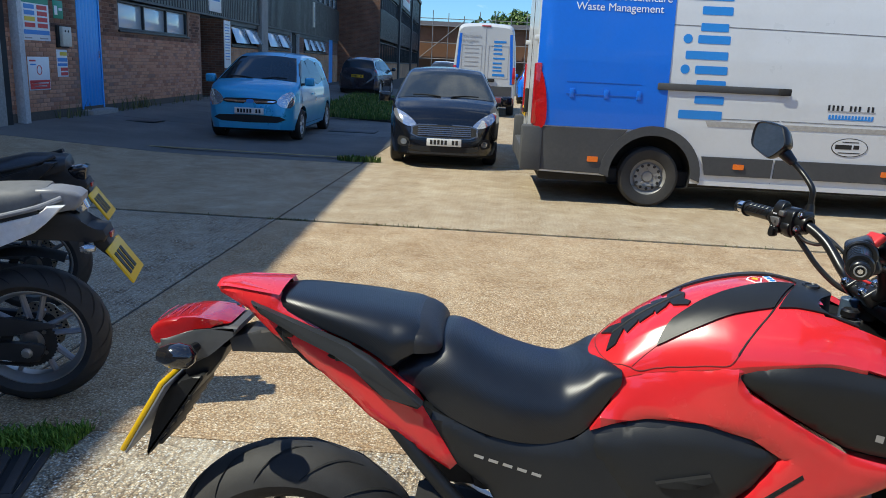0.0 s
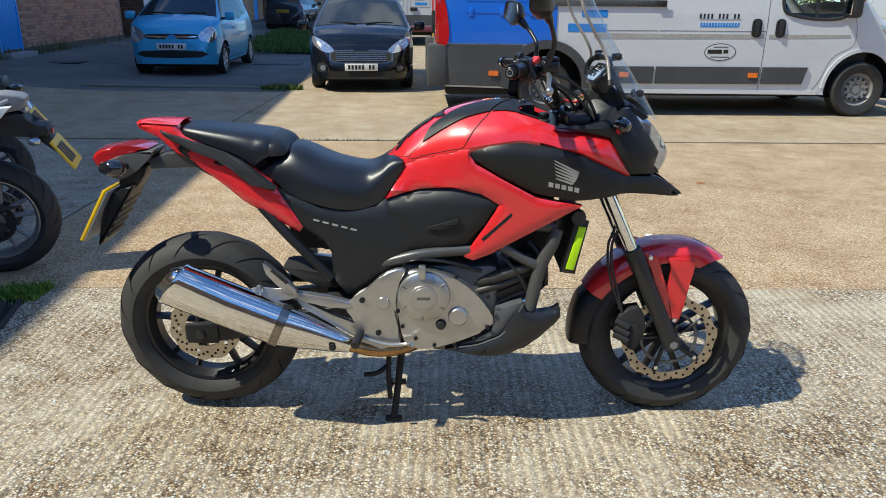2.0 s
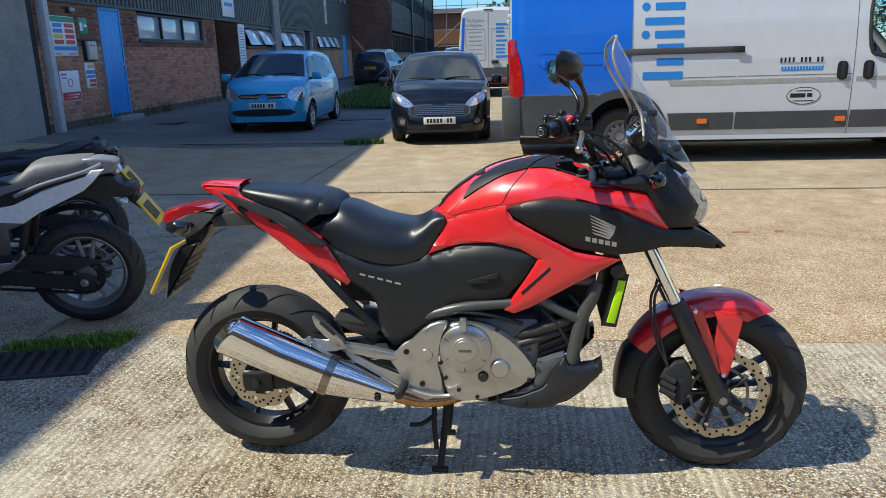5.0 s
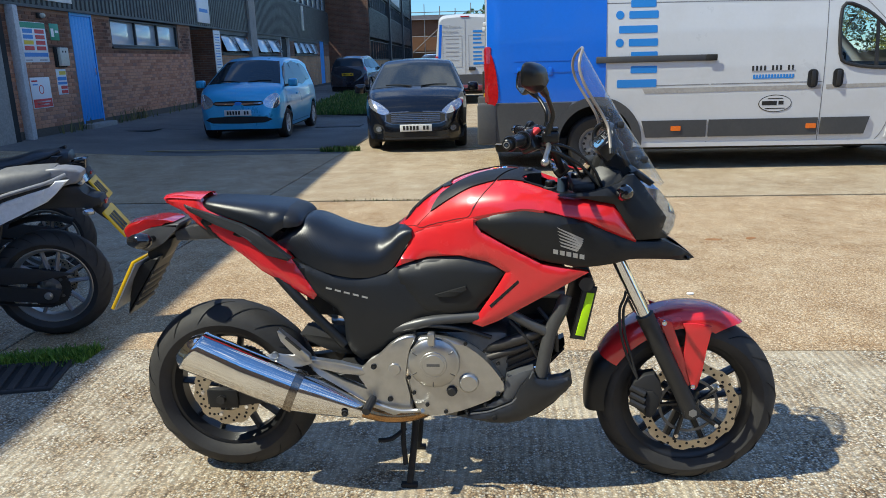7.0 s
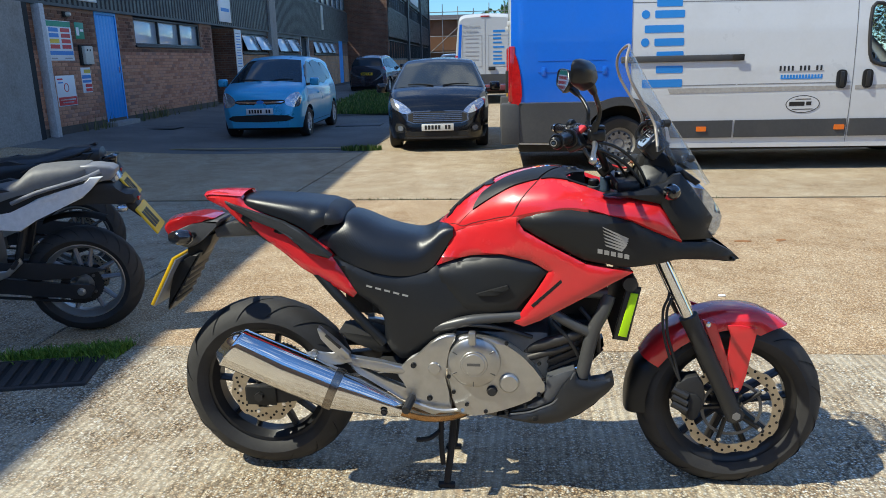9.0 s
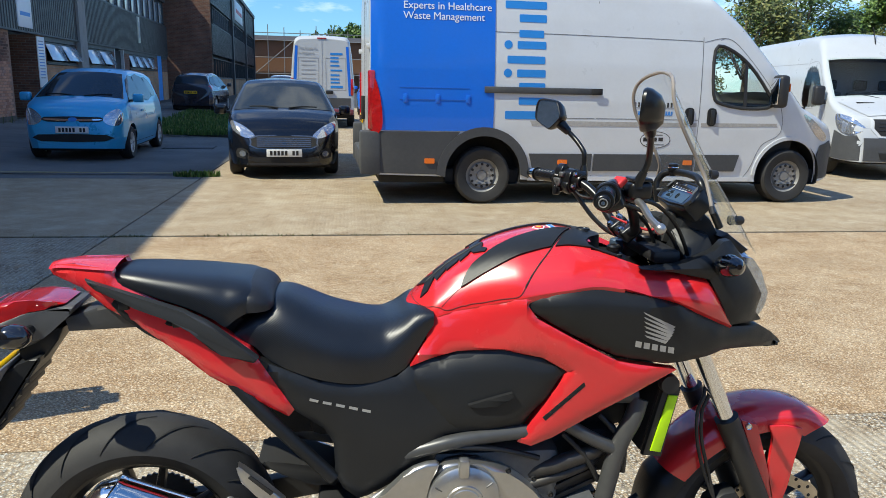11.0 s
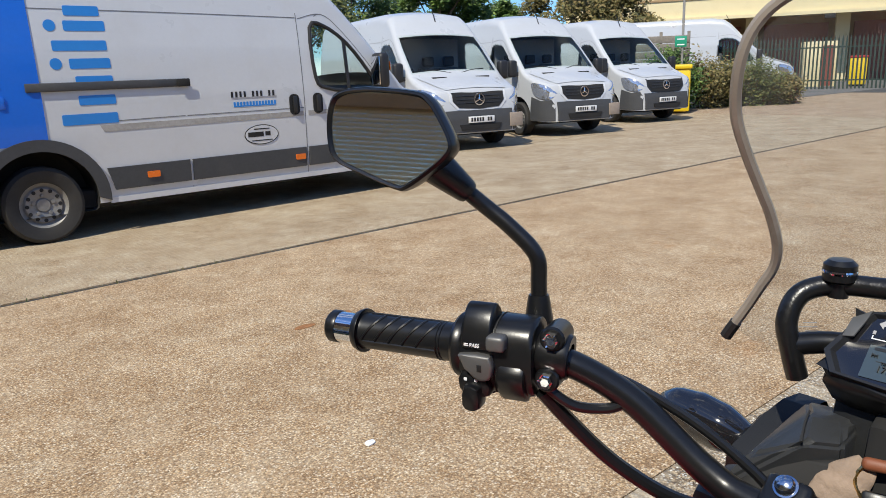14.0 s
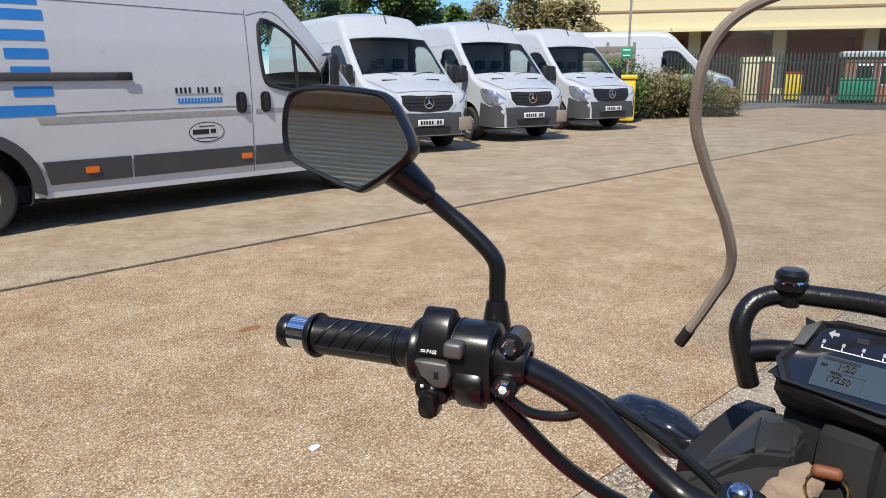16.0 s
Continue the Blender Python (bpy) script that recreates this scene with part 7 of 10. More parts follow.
def loft(rings, closed=True, caps=True):
    bm = bmesh.new()
    g = [[bm.verts.new(p) for p in ring] for ring in rings]
    n = len(g[0])
    for q, s in zip(g, g[1:]):
        for j in range(n if closed else n - 1):
            bm.faces.new((q[j], q[(j + 1) % n], s[(j + 1) % n], s[j]))
    if caps:
        bm.faces.new(g[0][::-1])
        bm.faces.new(g[-1])
    return bm


def tab(table, x):
    return float(np.interp(x, [q[0] for q in table], [q[1] for q in table]))


def soft_tab(table, x):
    """Interpolates smoothly through a table."""
    xs, ys = [q[0] for q in table], [q[1] for q in table]
    i = min(max(bisect_at(xs, x), 0), len(xs) - 2)
    h = xs[i + 1] - xs[i]
    t = min(max((x - xs[i]) / h, 0.0), 1.0)
    slope = lambda j: (ys[min(j + 1, len(ys) - 1)] - ys[max(j - 1, 0)]) / (xs[min(j + 1, len(xs) - 1)] - xs[max(j - 1, 0)])
    m0, m1 = slope(i) * h, slope(i + 1) * h
    return (2 * t ** 3 - 3 * t * t + 1) * ys[i] + (t ** 3 - 2 * t * t + t) * m0 + (3 * t * t - 2 * t ** 3) * ys[i + 1] + (t ** 3 - t * t) * m1


def bisect_at(xs, x):
    return sum(1 for q in xs if q <= x) - 1


def dome_section(x, w, zt, zb, p=2.6, n=14, tuck=0.0):
    """Across y at x: from one lower edge over the top to the other."""
    out = []
    for j in range(-n, n + 1):
        a = j / n * math.pi / 2
        y = w * math.copysign(abs(math.sin(a)) ** (2 / p), j)
        z = zb + (zt - zb) * abs(math.cos(a)) ** (2 / p)
        out.append((x, y * (1 - tuck * (zt - z) / max(zt - zb, 1e-6)), z))
    return out


def annulus(cx, cy, cz, r0, r1, t, lobes=0, amp=0.0, n=96):
    bm = bmesh.new()
    rings = []
    for i in range(n):
        a = 2 * math.pi * i / n
        k = 1 + amp * (1 if math.sin(lobes * a) > 0 else -1) * min(1, abs(math.sin(lobes * a)) * 3) if lobes else 1
        row_ = []
        for r, y in ((r0, -t / 2), (r1 * k, -t / 2), (r1 * k, t / 2), (r0, t / 2)):
            row_.append(bm.verts.new((cx + r * math.cos(a), cy + y, cz + r * math.sin(a))))
        rings.append(row_)
    for i in range(n):
        q, s = rings[i], rings[(i + 1) % n]
        for j in range(4):
            bm.faces.new((q[j], q[(j + 1) % 4], s[(j + 1) % 4], s[j]))
    return bm


def bike_wheel(parent, cx, cz, r, w, rim_r, disc_r, disc_y, rim_mat, spokes=5, disc_in=0.62, both=False, grooves=16):
    c = (cx, 0, cz)
    hw = w / 2
    tp = [(rim_r * 0.985, -0.36 * w), (rim_r + 0.010, -0.45 * w)]
    for i in range(13):
        a = radians(-80 + 160 * i / 12)
        tp.append((r - 0.085 * (w / 0.16) * (1 - math.cos(a)) * 0.95, hw * math.sin(a) * 1.02))
    tp += [(rim_r + 0.010, 0.45 * w), (rim_r * 0.985, 0.36 * w)]
    rp = [(rim_r, -0.37 * w), (rim_r + 0.004, -0.33 * w), (rim_r - 0.012, -0.30 * w), (rim_r - 0.03, -0.14 * w), (rim_r - 0.03, 0.14 * w), (rim_r - 0.012, 0.30 * w), (rim_r + 0.004, 0.33 * w), (rim_r, 0.37 * w)]
    bm = lathe(rp, 64, "Y", c)
    wl_ = part("wheel", bm, rim_mat, parent, "cast wheel")
    part("tyre", lathe(tp, 132, "Y", c), M_TYRE, wl_)
    # near-black strips laid on the tyre stand in for shaded grooves
    for i in range(grooves):
        a0 = 2 * math.pi * i / grooves
        for sg in (-1, 1):
            gb, pts = bmesh.new(), []
            for k in range(10):
                t = k / 9
                q = radians(8 + 62 * t)
                rr_ = r - 0.085 * (w / 0.16) * (1 - math.cos(q)) * 0.95 + 0.0004
                a = a0 + sg * 0.1 + 0.42 * t ** 0.6
                pts.append(((rr_) * math.cos(a), sg * hw * math.sin(q) * 1.02, rr_ * math.sin(a), 0.0036 * math.sin(math.pi * min(1, t * 0.9 + 0.08)) + 0.0008))
            for p0, p1 in zip(pts, pts[1:]):
                u0, u1 = Vector(p0[:3]), Vector(p1[:3])
                d = (u1 - u0).normalized()
                nrm = Vector((u0.x, 0, u0.z)).normalized()
                s = d.cross(nrm).normalized()
                q = [u0 - s * p0[3], u1 - s * p1[3], u1 + s * p1[3], u0 + s * p0[3]]
                gb.faces.new([gb.verts.new(Vector(c) + v + nrm * 0.0006) for v in q])
            bmesh.ops.remove_doubles(gb, verts=gb.verts, dist=0.002)
            part("tread_groove_strip", gb, M_GROOVE, wl_)
    for i in range(spokes):
        a = 2 * math.pi * i / spokes + 0.35
        for da in (-0.16, 0.16):
            sp = bmesh.new()
            p0 = (cx + 0.045 * math.cos(a + da * 2.0), 0, cz + 0.045 * math.sin(a + da * 2.0))
            p1 = (cx + (rim_r - 0.028) * math.cos(a + da * 1.5), 0, cz + (rim_r - 0.028) * math.sin(a + da * 1.5))
            rod(p0, p1, 0.014, 0.0105, n=8, bm=sp)
            for v in sp.verts:
                v.co.y *= 1.7
            part("spoke", sp, M_COWL if rim_mat is M_ALU else rim_mat, wl_)
    part("hub", lathe([(0.0, -0.075), (0.03, -0.075), (0.04, -0.05), (0.052, -0.03), (0.052, 0.03), (0.04, 0.05), (0.03, 0.075), (0.0, 0.075)], 28, "Y", c), rim_mat, wl_)
    for sg in ((-1, 1) if both else (-1,)):
        dy = sg * disc_y
        dc = part("brake_disc", annulus(cx, dy, cz, disc_r * disc_in * 1.12, disc_r, 0.005, 10, 0.022), M_DISC, wl_, "wavy drilled steel brake disc")
        # near-black plugs, slightly proud, stand in for the dark of drilled holes
        hb = bmesh.new()
        for i in range(44):
            a = 2 * math.pi * i / 44
            rr_ = disc_r * ((0.86 if i % 2 else 0.945) if disc_in > 0.6 else (0.76, 0.90, 0.83)[i % 3])
            x, z = cx + rr_ * math.cos(a), cz + rr_ * math.sin(a)
            rod((x, dy - 0.0029, z), (x, dy + 0.0029, z), 0.0048, n=10, bm=hb)
        part("drill_hole_discs", hb, M_GROOVE, dc)
        cb = bmesh.new()
        for i in range(5):
            a = 2 * math.pi * i / 5 + 0.5
            rod((cx + 0.04 * math.cos(a), dy * 0.9, cz + 0.04 * math.sin(a)), (cx + disc_r * disc_in * 1.16 * math.cos(a + 0.12), dy, cz + disc_r * disc_in * 1.16 * math.sin(a + 0.12)), 0.008, n=6, bm=cb)
        part("disc_carrier", cb, rim_mat, dc)
        for i in range(5):
            a = 2 * math.pi * i / 5 + 0.62
            part("disc_bolt", rod((cx + disc_r * 0.72 * math.cos(a), dy - 0.008, cz + disc_r * 0.72 * math.sin(a)), (cx + disc_r * 0.72 * math.cos(a), dy + 0.004, cz + disc_r * 0.72 * math.sin(a)), 0.007, n=8), M_CHROME, dc)
    return wl_


def bolt(parent, x, y, z, r=0.008, m=None, sg=-1):
    part("bolt", lathe([(0, 0.006 * sg), (r * 0.5, 0.006 * sg), (r * 0.55, 0.003 * sg), (r * 0.9, 0.006 * sg), (r, 0.0)], 12, "Y", (x, y, z)), m or M_CHROME, parent)


def red_bike():
    k = thing("red_motorcycle", Matrix.Identity(4), "red and black touring motorcycle with clear screen, on its centre stand", "motorcycle")
    bike_wheel(k, -0.03, 0.324, 0.315, 0.16, 0.218, 0.118, 0.085, M_WHEELB, 5, 0.5)
    fw = bike_wheel(k, 1.553, 0.298, 0.300, 0.125, 0.218, 0.158, 0.078, M_WHEELB, 5, 0.715)
    part("sensor_ring", annulus(1.553, -0.07, 0.298, 0.088, 0.098, 0.003), M_ALU_D, fw)
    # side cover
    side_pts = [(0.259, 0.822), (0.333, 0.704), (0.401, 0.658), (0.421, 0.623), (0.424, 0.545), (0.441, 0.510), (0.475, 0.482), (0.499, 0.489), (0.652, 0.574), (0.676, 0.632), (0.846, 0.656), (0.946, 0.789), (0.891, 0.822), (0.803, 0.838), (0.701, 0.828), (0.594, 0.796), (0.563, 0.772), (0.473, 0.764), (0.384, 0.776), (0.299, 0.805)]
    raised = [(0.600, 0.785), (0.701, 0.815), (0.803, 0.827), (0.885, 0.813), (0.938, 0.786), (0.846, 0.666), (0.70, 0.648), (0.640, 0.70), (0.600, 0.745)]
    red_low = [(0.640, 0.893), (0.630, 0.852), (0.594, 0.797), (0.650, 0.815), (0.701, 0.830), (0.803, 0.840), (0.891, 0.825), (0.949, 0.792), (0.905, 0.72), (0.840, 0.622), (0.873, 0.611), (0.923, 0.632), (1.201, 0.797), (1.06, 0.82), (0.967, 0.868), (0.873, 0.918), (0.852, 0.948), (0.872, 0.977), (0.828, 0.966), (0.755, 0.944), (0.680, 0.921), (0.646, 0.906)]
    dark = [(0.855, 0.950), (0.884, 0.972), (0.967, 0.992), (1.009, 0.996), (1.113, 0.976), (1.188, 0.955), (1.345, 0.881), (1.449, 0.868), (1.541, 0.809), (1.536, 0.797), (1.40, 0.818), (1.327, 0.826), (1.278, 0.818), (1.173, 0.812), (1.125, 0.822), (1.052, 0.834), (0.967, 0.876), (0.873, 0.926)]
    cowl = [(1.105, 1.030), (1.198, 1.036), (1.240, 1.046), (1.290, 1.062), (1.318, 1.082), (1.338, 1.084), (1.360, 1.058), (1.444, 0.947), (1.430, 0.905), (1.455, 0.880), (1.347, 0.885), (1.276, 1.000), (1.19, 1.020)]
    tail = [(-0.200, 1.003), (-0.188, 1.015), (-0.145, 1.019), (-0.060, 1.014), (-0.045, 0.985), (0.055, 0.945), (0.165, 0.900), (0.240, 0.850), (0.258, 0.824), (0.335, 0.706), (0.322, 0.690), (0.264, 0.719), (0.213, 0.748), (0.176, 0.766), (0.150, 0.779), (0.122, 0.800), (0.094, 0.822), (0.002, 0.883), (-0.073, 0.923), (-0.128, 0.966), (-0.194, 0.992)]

    def tail_w(x, z):
        return float(np.interp(x, (-0.2, -0.1, 0.0, 0.1, 0.2, 0.33), (0.030, 0.060, 0.088, 0.112, 0.135, 0.152)))

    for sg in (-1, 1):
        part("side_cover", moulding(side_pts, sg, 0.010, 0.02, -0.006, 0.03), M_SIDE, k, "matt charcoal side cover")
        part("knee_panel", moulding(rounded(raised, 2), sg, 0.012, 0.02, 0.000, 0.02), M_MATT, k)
        # near-black plate on the panel, its colour standing in for the slot's shade
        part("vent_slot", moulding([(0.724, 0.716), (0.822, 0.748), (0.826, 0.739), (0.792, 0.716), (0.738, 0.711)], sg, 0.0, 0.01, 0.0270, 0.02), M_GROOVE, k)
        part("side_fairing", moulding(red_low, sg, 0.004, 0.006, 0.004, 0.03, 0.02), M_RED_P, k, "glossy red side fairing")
        # raised near-black plate for the shaded groove in the red fairing
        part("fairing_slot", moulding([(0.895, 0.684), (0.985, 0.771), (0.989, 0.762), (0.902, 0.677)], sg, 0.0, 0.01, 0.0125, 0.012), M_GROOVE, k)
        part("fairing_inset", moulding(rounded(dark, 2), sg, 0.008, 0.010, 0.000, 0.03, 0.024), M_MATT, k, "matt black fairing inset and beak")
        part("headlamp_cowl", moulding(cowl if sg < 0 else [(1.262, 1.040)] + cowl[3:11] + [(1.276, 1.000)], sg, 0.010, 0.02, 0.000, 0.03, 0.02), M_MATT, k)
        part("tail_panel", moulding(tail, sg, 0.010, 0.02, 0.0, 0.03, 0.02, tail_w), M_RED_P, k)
        # wing mark and word, as plain shapes
        for i in range(6):
            t = i / 5
            x0, z0 = 1.100 + 0.010 * t, 0.944 - 0.056 * t
            x1, z1 = 1.176 - 0.014 * t * t, 0.905 - 0.034 * t
            h = 0.0062
            part("wing_bar", moulding([(x0, z0), (x0 + 0.006, z0 - h), (x1, z1 - h), (x1 + 0.006, z1)], sg, 0, 0.01, 0.0125, 0.004, 0.03), M_MARK, k)
        for i in range(5):
            x0 = 1.091 + i * 0.0198
            part("word_bar", moulding([(x0, 0.8745 - 0.0042 * i), (x0, 0.860 - 0.0042 * i), (x0 + 0.0145, 0.857 - 0.0042 * i), (x0 + 0.0145, 0.8715 - 0.0042 * i)], sg, 0, 0.01, 0.0125, 0.004, 0.03), M_MARK, k)
        for i in range(5):
            x0 = 0.370 + i * 0.029
            z0 = 0.737 - i * 0.0072
            part("model_bar", moulding([(x0, z0), (x0 + 0.019, z0 - 0.005), (x0 + 0.0175, z0 - 0.011), (x0 - 0.0015, z0 - 0.006)], sg, 0, 0.01, 0.0085, 0.004, 0.03), M_MARK, k)
        rail = prism([(-0.107, 0.997), (-0.084, 0.988), (0.01, 0.963), (0.106, 0.937), (0.150, 0.919), (0.174, 0.902), (0.206, 0.878), (0.262, 0.834), (0.252, 0.824), (0.185, 0.843), (0.158, 0.856), (0.140, 0.884), (0.122, 0.899), (0.078, 0.914), (0.0, 0.938), (-0.085, 0.972), (-0.102, 0.986)], sg * 0.168, sg * 0.140, 0.007, seg=3)
        for q in rail.verts:
            q.co.y *= float(np.interp(q.co.x, (-0.10, 0.05, 0.20), (0.56, 0.80, 1.0)))
        part("grab_rail", rail, M_BELLY, k)
        for x, z in ((-0.030, 0.944), (0.085, 0.908)):
            part("rail_stay", box(x - 0.010, x + 0.012, sg * 0.05, sg * (0.118 if x > 0 else 0.10), z - 0.016, z + 0.010, 0.003), M_MATT, k)
        # near-black plate for the shaded opening under the rail
        part("tail_slot", moulding([(0.030, 0.918), (0.098, 0.902), (0.112, 0.884), (0.060, 0.894)], sg, 0.0, 0.01, 0.0105, 0.012, 0.02, tail_w), M_GROOVE, k)
    # tank: a crowned lid, creased each side, with flat flanks down to its seam
    zt = [(0.57, 0.893), (0.614, 0.930), (0.66, 0.975), (0.705, 1.012), (0.786, 1.058), (0.866, 1.082), (0.946, 1.092), (1.0, 1.086), (1.06, 1.072), (1.114, 1.052), (1.13, 1.047)]
    zb = [(0.57, 0.872), (0.602, 0.896), (0.640, 0.901), (0.680, 0.917), (0.755, 0.940), (0.828, 0.962), (0.872, 0.974), (0.967, 0.994), (1.009, 0.998), (1.06, 0.992), (1.113, 0.978), (1.13, 0.972)]
    fall = [(0.0, 0.0), (0.12, 0.008), (0.25, 0.030), (0.4, 0.078), (0.5, 0.126), (0.58, 0.176), (0.61, 0.200), (0.65, 0.250), (0.7, 0.316), (0.8, 0.455), (0.9, 0.630), (0.96, 0.780), (1.0, 1.0)]

    fall_left = [(q, v * (1 - 0.3 * min(1, max(0, (q - 0.4) / 0.3)) * (1 if q < 0.95 else 0.5))) for q, v in fall]

    def half(x, side=-1):
        return (0.010 if side > 0 else 0.0) + min(hull(x, tab(zb, x)) + 0.006, tab([(0.57, 0.045), (0.60, 0.070), (0.645, 0.106), (0.70, 0.2)], x))

    def top(x, y):
        """Height of the tank's skin at x, y."""
        q = min(abs(y) / half(x, y), 1.0)
        a, b_ = soft_tab(zt, x), soft_tab(zb, x)
        return a - (a - b_) * tab(fall_left if y > 0 else fall, q)

    def on_tank(a, b, h):
        e = 0.004
        n = Vector((-(top(a + e, b) - top(a - e, b)) / (2 * e), -(top(a, b + e) - top(a, b - e)) / (2 * e), 1)).normalized()
        return Vector((a, b, top(a, b))) + n * h

    rings = []
    qs = [q for q in (0.0, 0.08, 0.16, 0.25, 0.33, 0.4, 0.46, 0.52, 0.57, 0.60, 0.62, 0.65, 0.7, 0.76, 0.82, 0.88, 0.93, 0.97, 1.0)]
    qs = [-q for q in qs[:0:-1]] + qs
    for i in range(51):
        x = 0.572 + (1.062 - 0.572) * i / 50
        w0, z0 = half(x), soft_tab(zb, x)
        rings.append([(x, -w0 + 0.010, z0 - 0.035)] + [(x, q * half(x, q), top(x, q * half(x, q))) for q in qs] + [(x, w0, z0 - 0.035)])
    lid = loft(rings, closed=False, caps=False)
    inner = [v for v in lid.verts if not v.is_boundary]
    bmesh.ops.smooth_vert(lid, verts=inner, factor=0.5, use_axis_z=True)
    well_edge = [(1.036, -0.043), (1.014, -0.068), (1.000, -0.090), (0.998, -0.108), (1.011, -0.1195), (1.035, -0.1245), (1.0605, -0.128)]
    cut_ = [f for f in lid.faces if (lambda c: c.x > 0.996 and -0.127 < c.y < 0.002 and c.x > 1.045 + 0.55 * (c.y + 0.02) and c.x - 0.992 > 1.1 * (-0.108 - c.y))(f.calc_center_median())]
    bmesh.ops.delete(lid, geom=cut_, context="FACES")
    part("tank_lid", lid, M_RED_P, k, "glossy red storage lid", angle=24)
    drop = [(1.0625, q * half(1.062, q), top(1.062, q * half(1.062, q)) - 0.002) for q in qs if -0.01 < q < 0.7]
    part("tank_front_wall", loft([drop, [(x + 0.004, y, 0.95) for x, y, z in drop]], closed=False, caps=False), M_MATT, k)
    rim_ = smooth_path([(a, b_, 0) for a, b_ in [(1.0615, -0.002)] + well_edge], 4)
    part("well_wall", loft([[tuple(on_tank(p.x, p.y, 0.002)) for p in rim_], [(p.x + 0.006, p.y, 0.95) for p in rim_]], closed=False, caps=False), M_MATT, k)
    spear = [(1.155, 0.971, 0.140, 1.020), (1.188, 0.961, 0.140, 1.019), (1.23, 0.942, 0.141, 1.013), (1.273, 0.921, 0.146, 1.002), (1.30, 0.908, 0.148, 0.966), (1.325, 0.896, 0.146, 0.926), (1.345, 0.886, 0.146, 0.888)]
    for sg in (-1, 1):
        rows_ = []
        for x in (1.060, 1.075, 1.09, 1.106, 1.122):
            w0 = half(x, sg)
            rows_.append([(x, sg * (w0 - 0.014), soft_tab(zb, x) - 0.012)] + [(x, sg * w0 * q, top(x, sg * w0 * q)) for q in (1.0, 0.97, 0.93, 0.89, 0.85, 0.81, 0.77, 0.73, 0.69)] + [(x, sg * w0 * 0.62, top(x, sg * w0 * 0.69) - 0.012)])
        for x, z0, yi, zi in spear:
            y0 = hull(x, z0) + 0.006
            row_ = [(x, sg * (y0 - 0.014), z0 - 0.012)]
            for q in range(9):
                u = q / 8
                lift = 0.16 * (zi - z0) * math.sin(math.pi * u)
                row_.append((x, sg * (y0 + (yi - y0) * u ** 1.3 + lift), z0 + (zi - z0) * u + 0.4 * lift))
            rows_.append(row_ + [(x, sg * (yi - 0.012), zi - 0.012)])
        part("fairing_spear", loft(rows_, closed=False, caps=False), M_RED_P, k)
    for sg in (-1, 1):
        line = smooth_path([(0.991, 0.026, 0), (0.9915, 0.05, 0), (0.992, 0.074, 0)] if sg > 0 else [(0.989, sg * 0.007, 0), (0.953, sg * 0.062, 0), (0.926, sg * 0.100, 0), (0.905, sg * 0.122, 0), (0.880, sg * 0.141, 0), (0.858, sg * 0.156, 0), (0.846, sg * 0.163, 0)], 6)
        part("lid_seam", tube([tuple(on_tank(p.x, p.y, -0.0004)) for p in line], 0.0019, 6, 1), M_DULL, k)
        line = smooth_path([(0.846, sg * 0.163, 0), (0.833, sg * (half(0.833) - 0.001), 0), (0.80, sg * (half(0.80) - 0.001), 0), (0.76, sg * (half(0.76) - 0.001), 0), (0.72, sg * (half(0.72) - 0.001), 0), (0.681, sg * (half(0.681) - 0.001), 0), (0.662, sg * 0.104, 0), (0.640, sg * 0.090, 0), (0.622, sg * 0.068, 0), (0.611, sg * 0.040, 0), (0.607, 0, 0)], 5)
        part("lid_seam", tube([tuple(on_tank(p.x, p.y, -0.0003)) for p in line], 0.0013, 6, 1), M_SEAMRED, k)
        inl = [(0.711, 0.098), (0.718, 0.089), (0.728, 0.080), (0.742, 0.072), (0.77, 0.064), (0.80, 0.054), (0.844, 0.041), (0.89, 0.029), (0.938, 0.020), (0.984, 0.011), (0.968, 0.036), (0.950, 0.062), (0.932, 0.088), (0.914, 0.112), (0.878, 0.1105), (0.843, 0.109), (0.79, 0.107), (0.747, 0.102)]
        if sg > 0:
            inl = [(0.742, 0.049), (0.775, 0.060), (0.807, 0.072), (0.839, 0.084), (0.871, 0.090), (0.907, 0.096), (0.931, 0.096), (0.961, 0.090), (0.988, 0.072), (0.9885, 0.05), (0.988, 0.027), (0.97, 0.036), (0.942, 0.046), (0.90, 0.052), (0.85, 0.048), (0.80, 0.0435), (0.765, 0.045)]
        part("tank_inlay", sheet([(a, sg * b) for a, b in inl], on_tank, (0.016, 0.012), 0.0045), M_MATT, k)
        if sg > 0:
            continue
        crease = [tuple(on_tank(0.711 - 0.045 * u, sg * (0.098 + 0.007 * u), 0.0002)) for u in (0, 0.25, 0.5, 0.75, 1.0)]
        # the crease is drawn as a thin darker red line
        part("lid_crease", tube(crease, 0.0008, 6, 1), M_SEAMRED, k)
    PY = -0.006
    for seg in ([(0.640, 0), (0.624, 0.045), (0.640, 0.046), (0.655, 0.022), (0.660, 0.010), (0.6605, 0)], [(0.661, 0), (0.6585, 0.012), (0.662, 0.036), (0.683, 0.025), (0.688, 0.012), (0.6885, 0)], [(0.689, 0), (0.6865, 0.012), (0.686, 0.031), (0.712, 0.025), (0.717, 0.013), (0.7175, 0)], [(0.718, 0), (0.7155, 0.012), (0.717, 0.031), (0.736, 0.022), (0.746, 0.010), (0.7465, 0)], [(0.747, 0), (0.7445, 0.010), (0.748, 0.029), (0.772, 0.048), (0.779, 0.040), (0.769, 0.022), (0.776, 0)]):
        out = seg + [(a, -b) for a, b in seg[-2:0:-1]]
        part("tank_pad", sheet([(a, PY + b) for a, b in out], on_tank, (0.010, 0.010), 0.004), M_MATT, k)
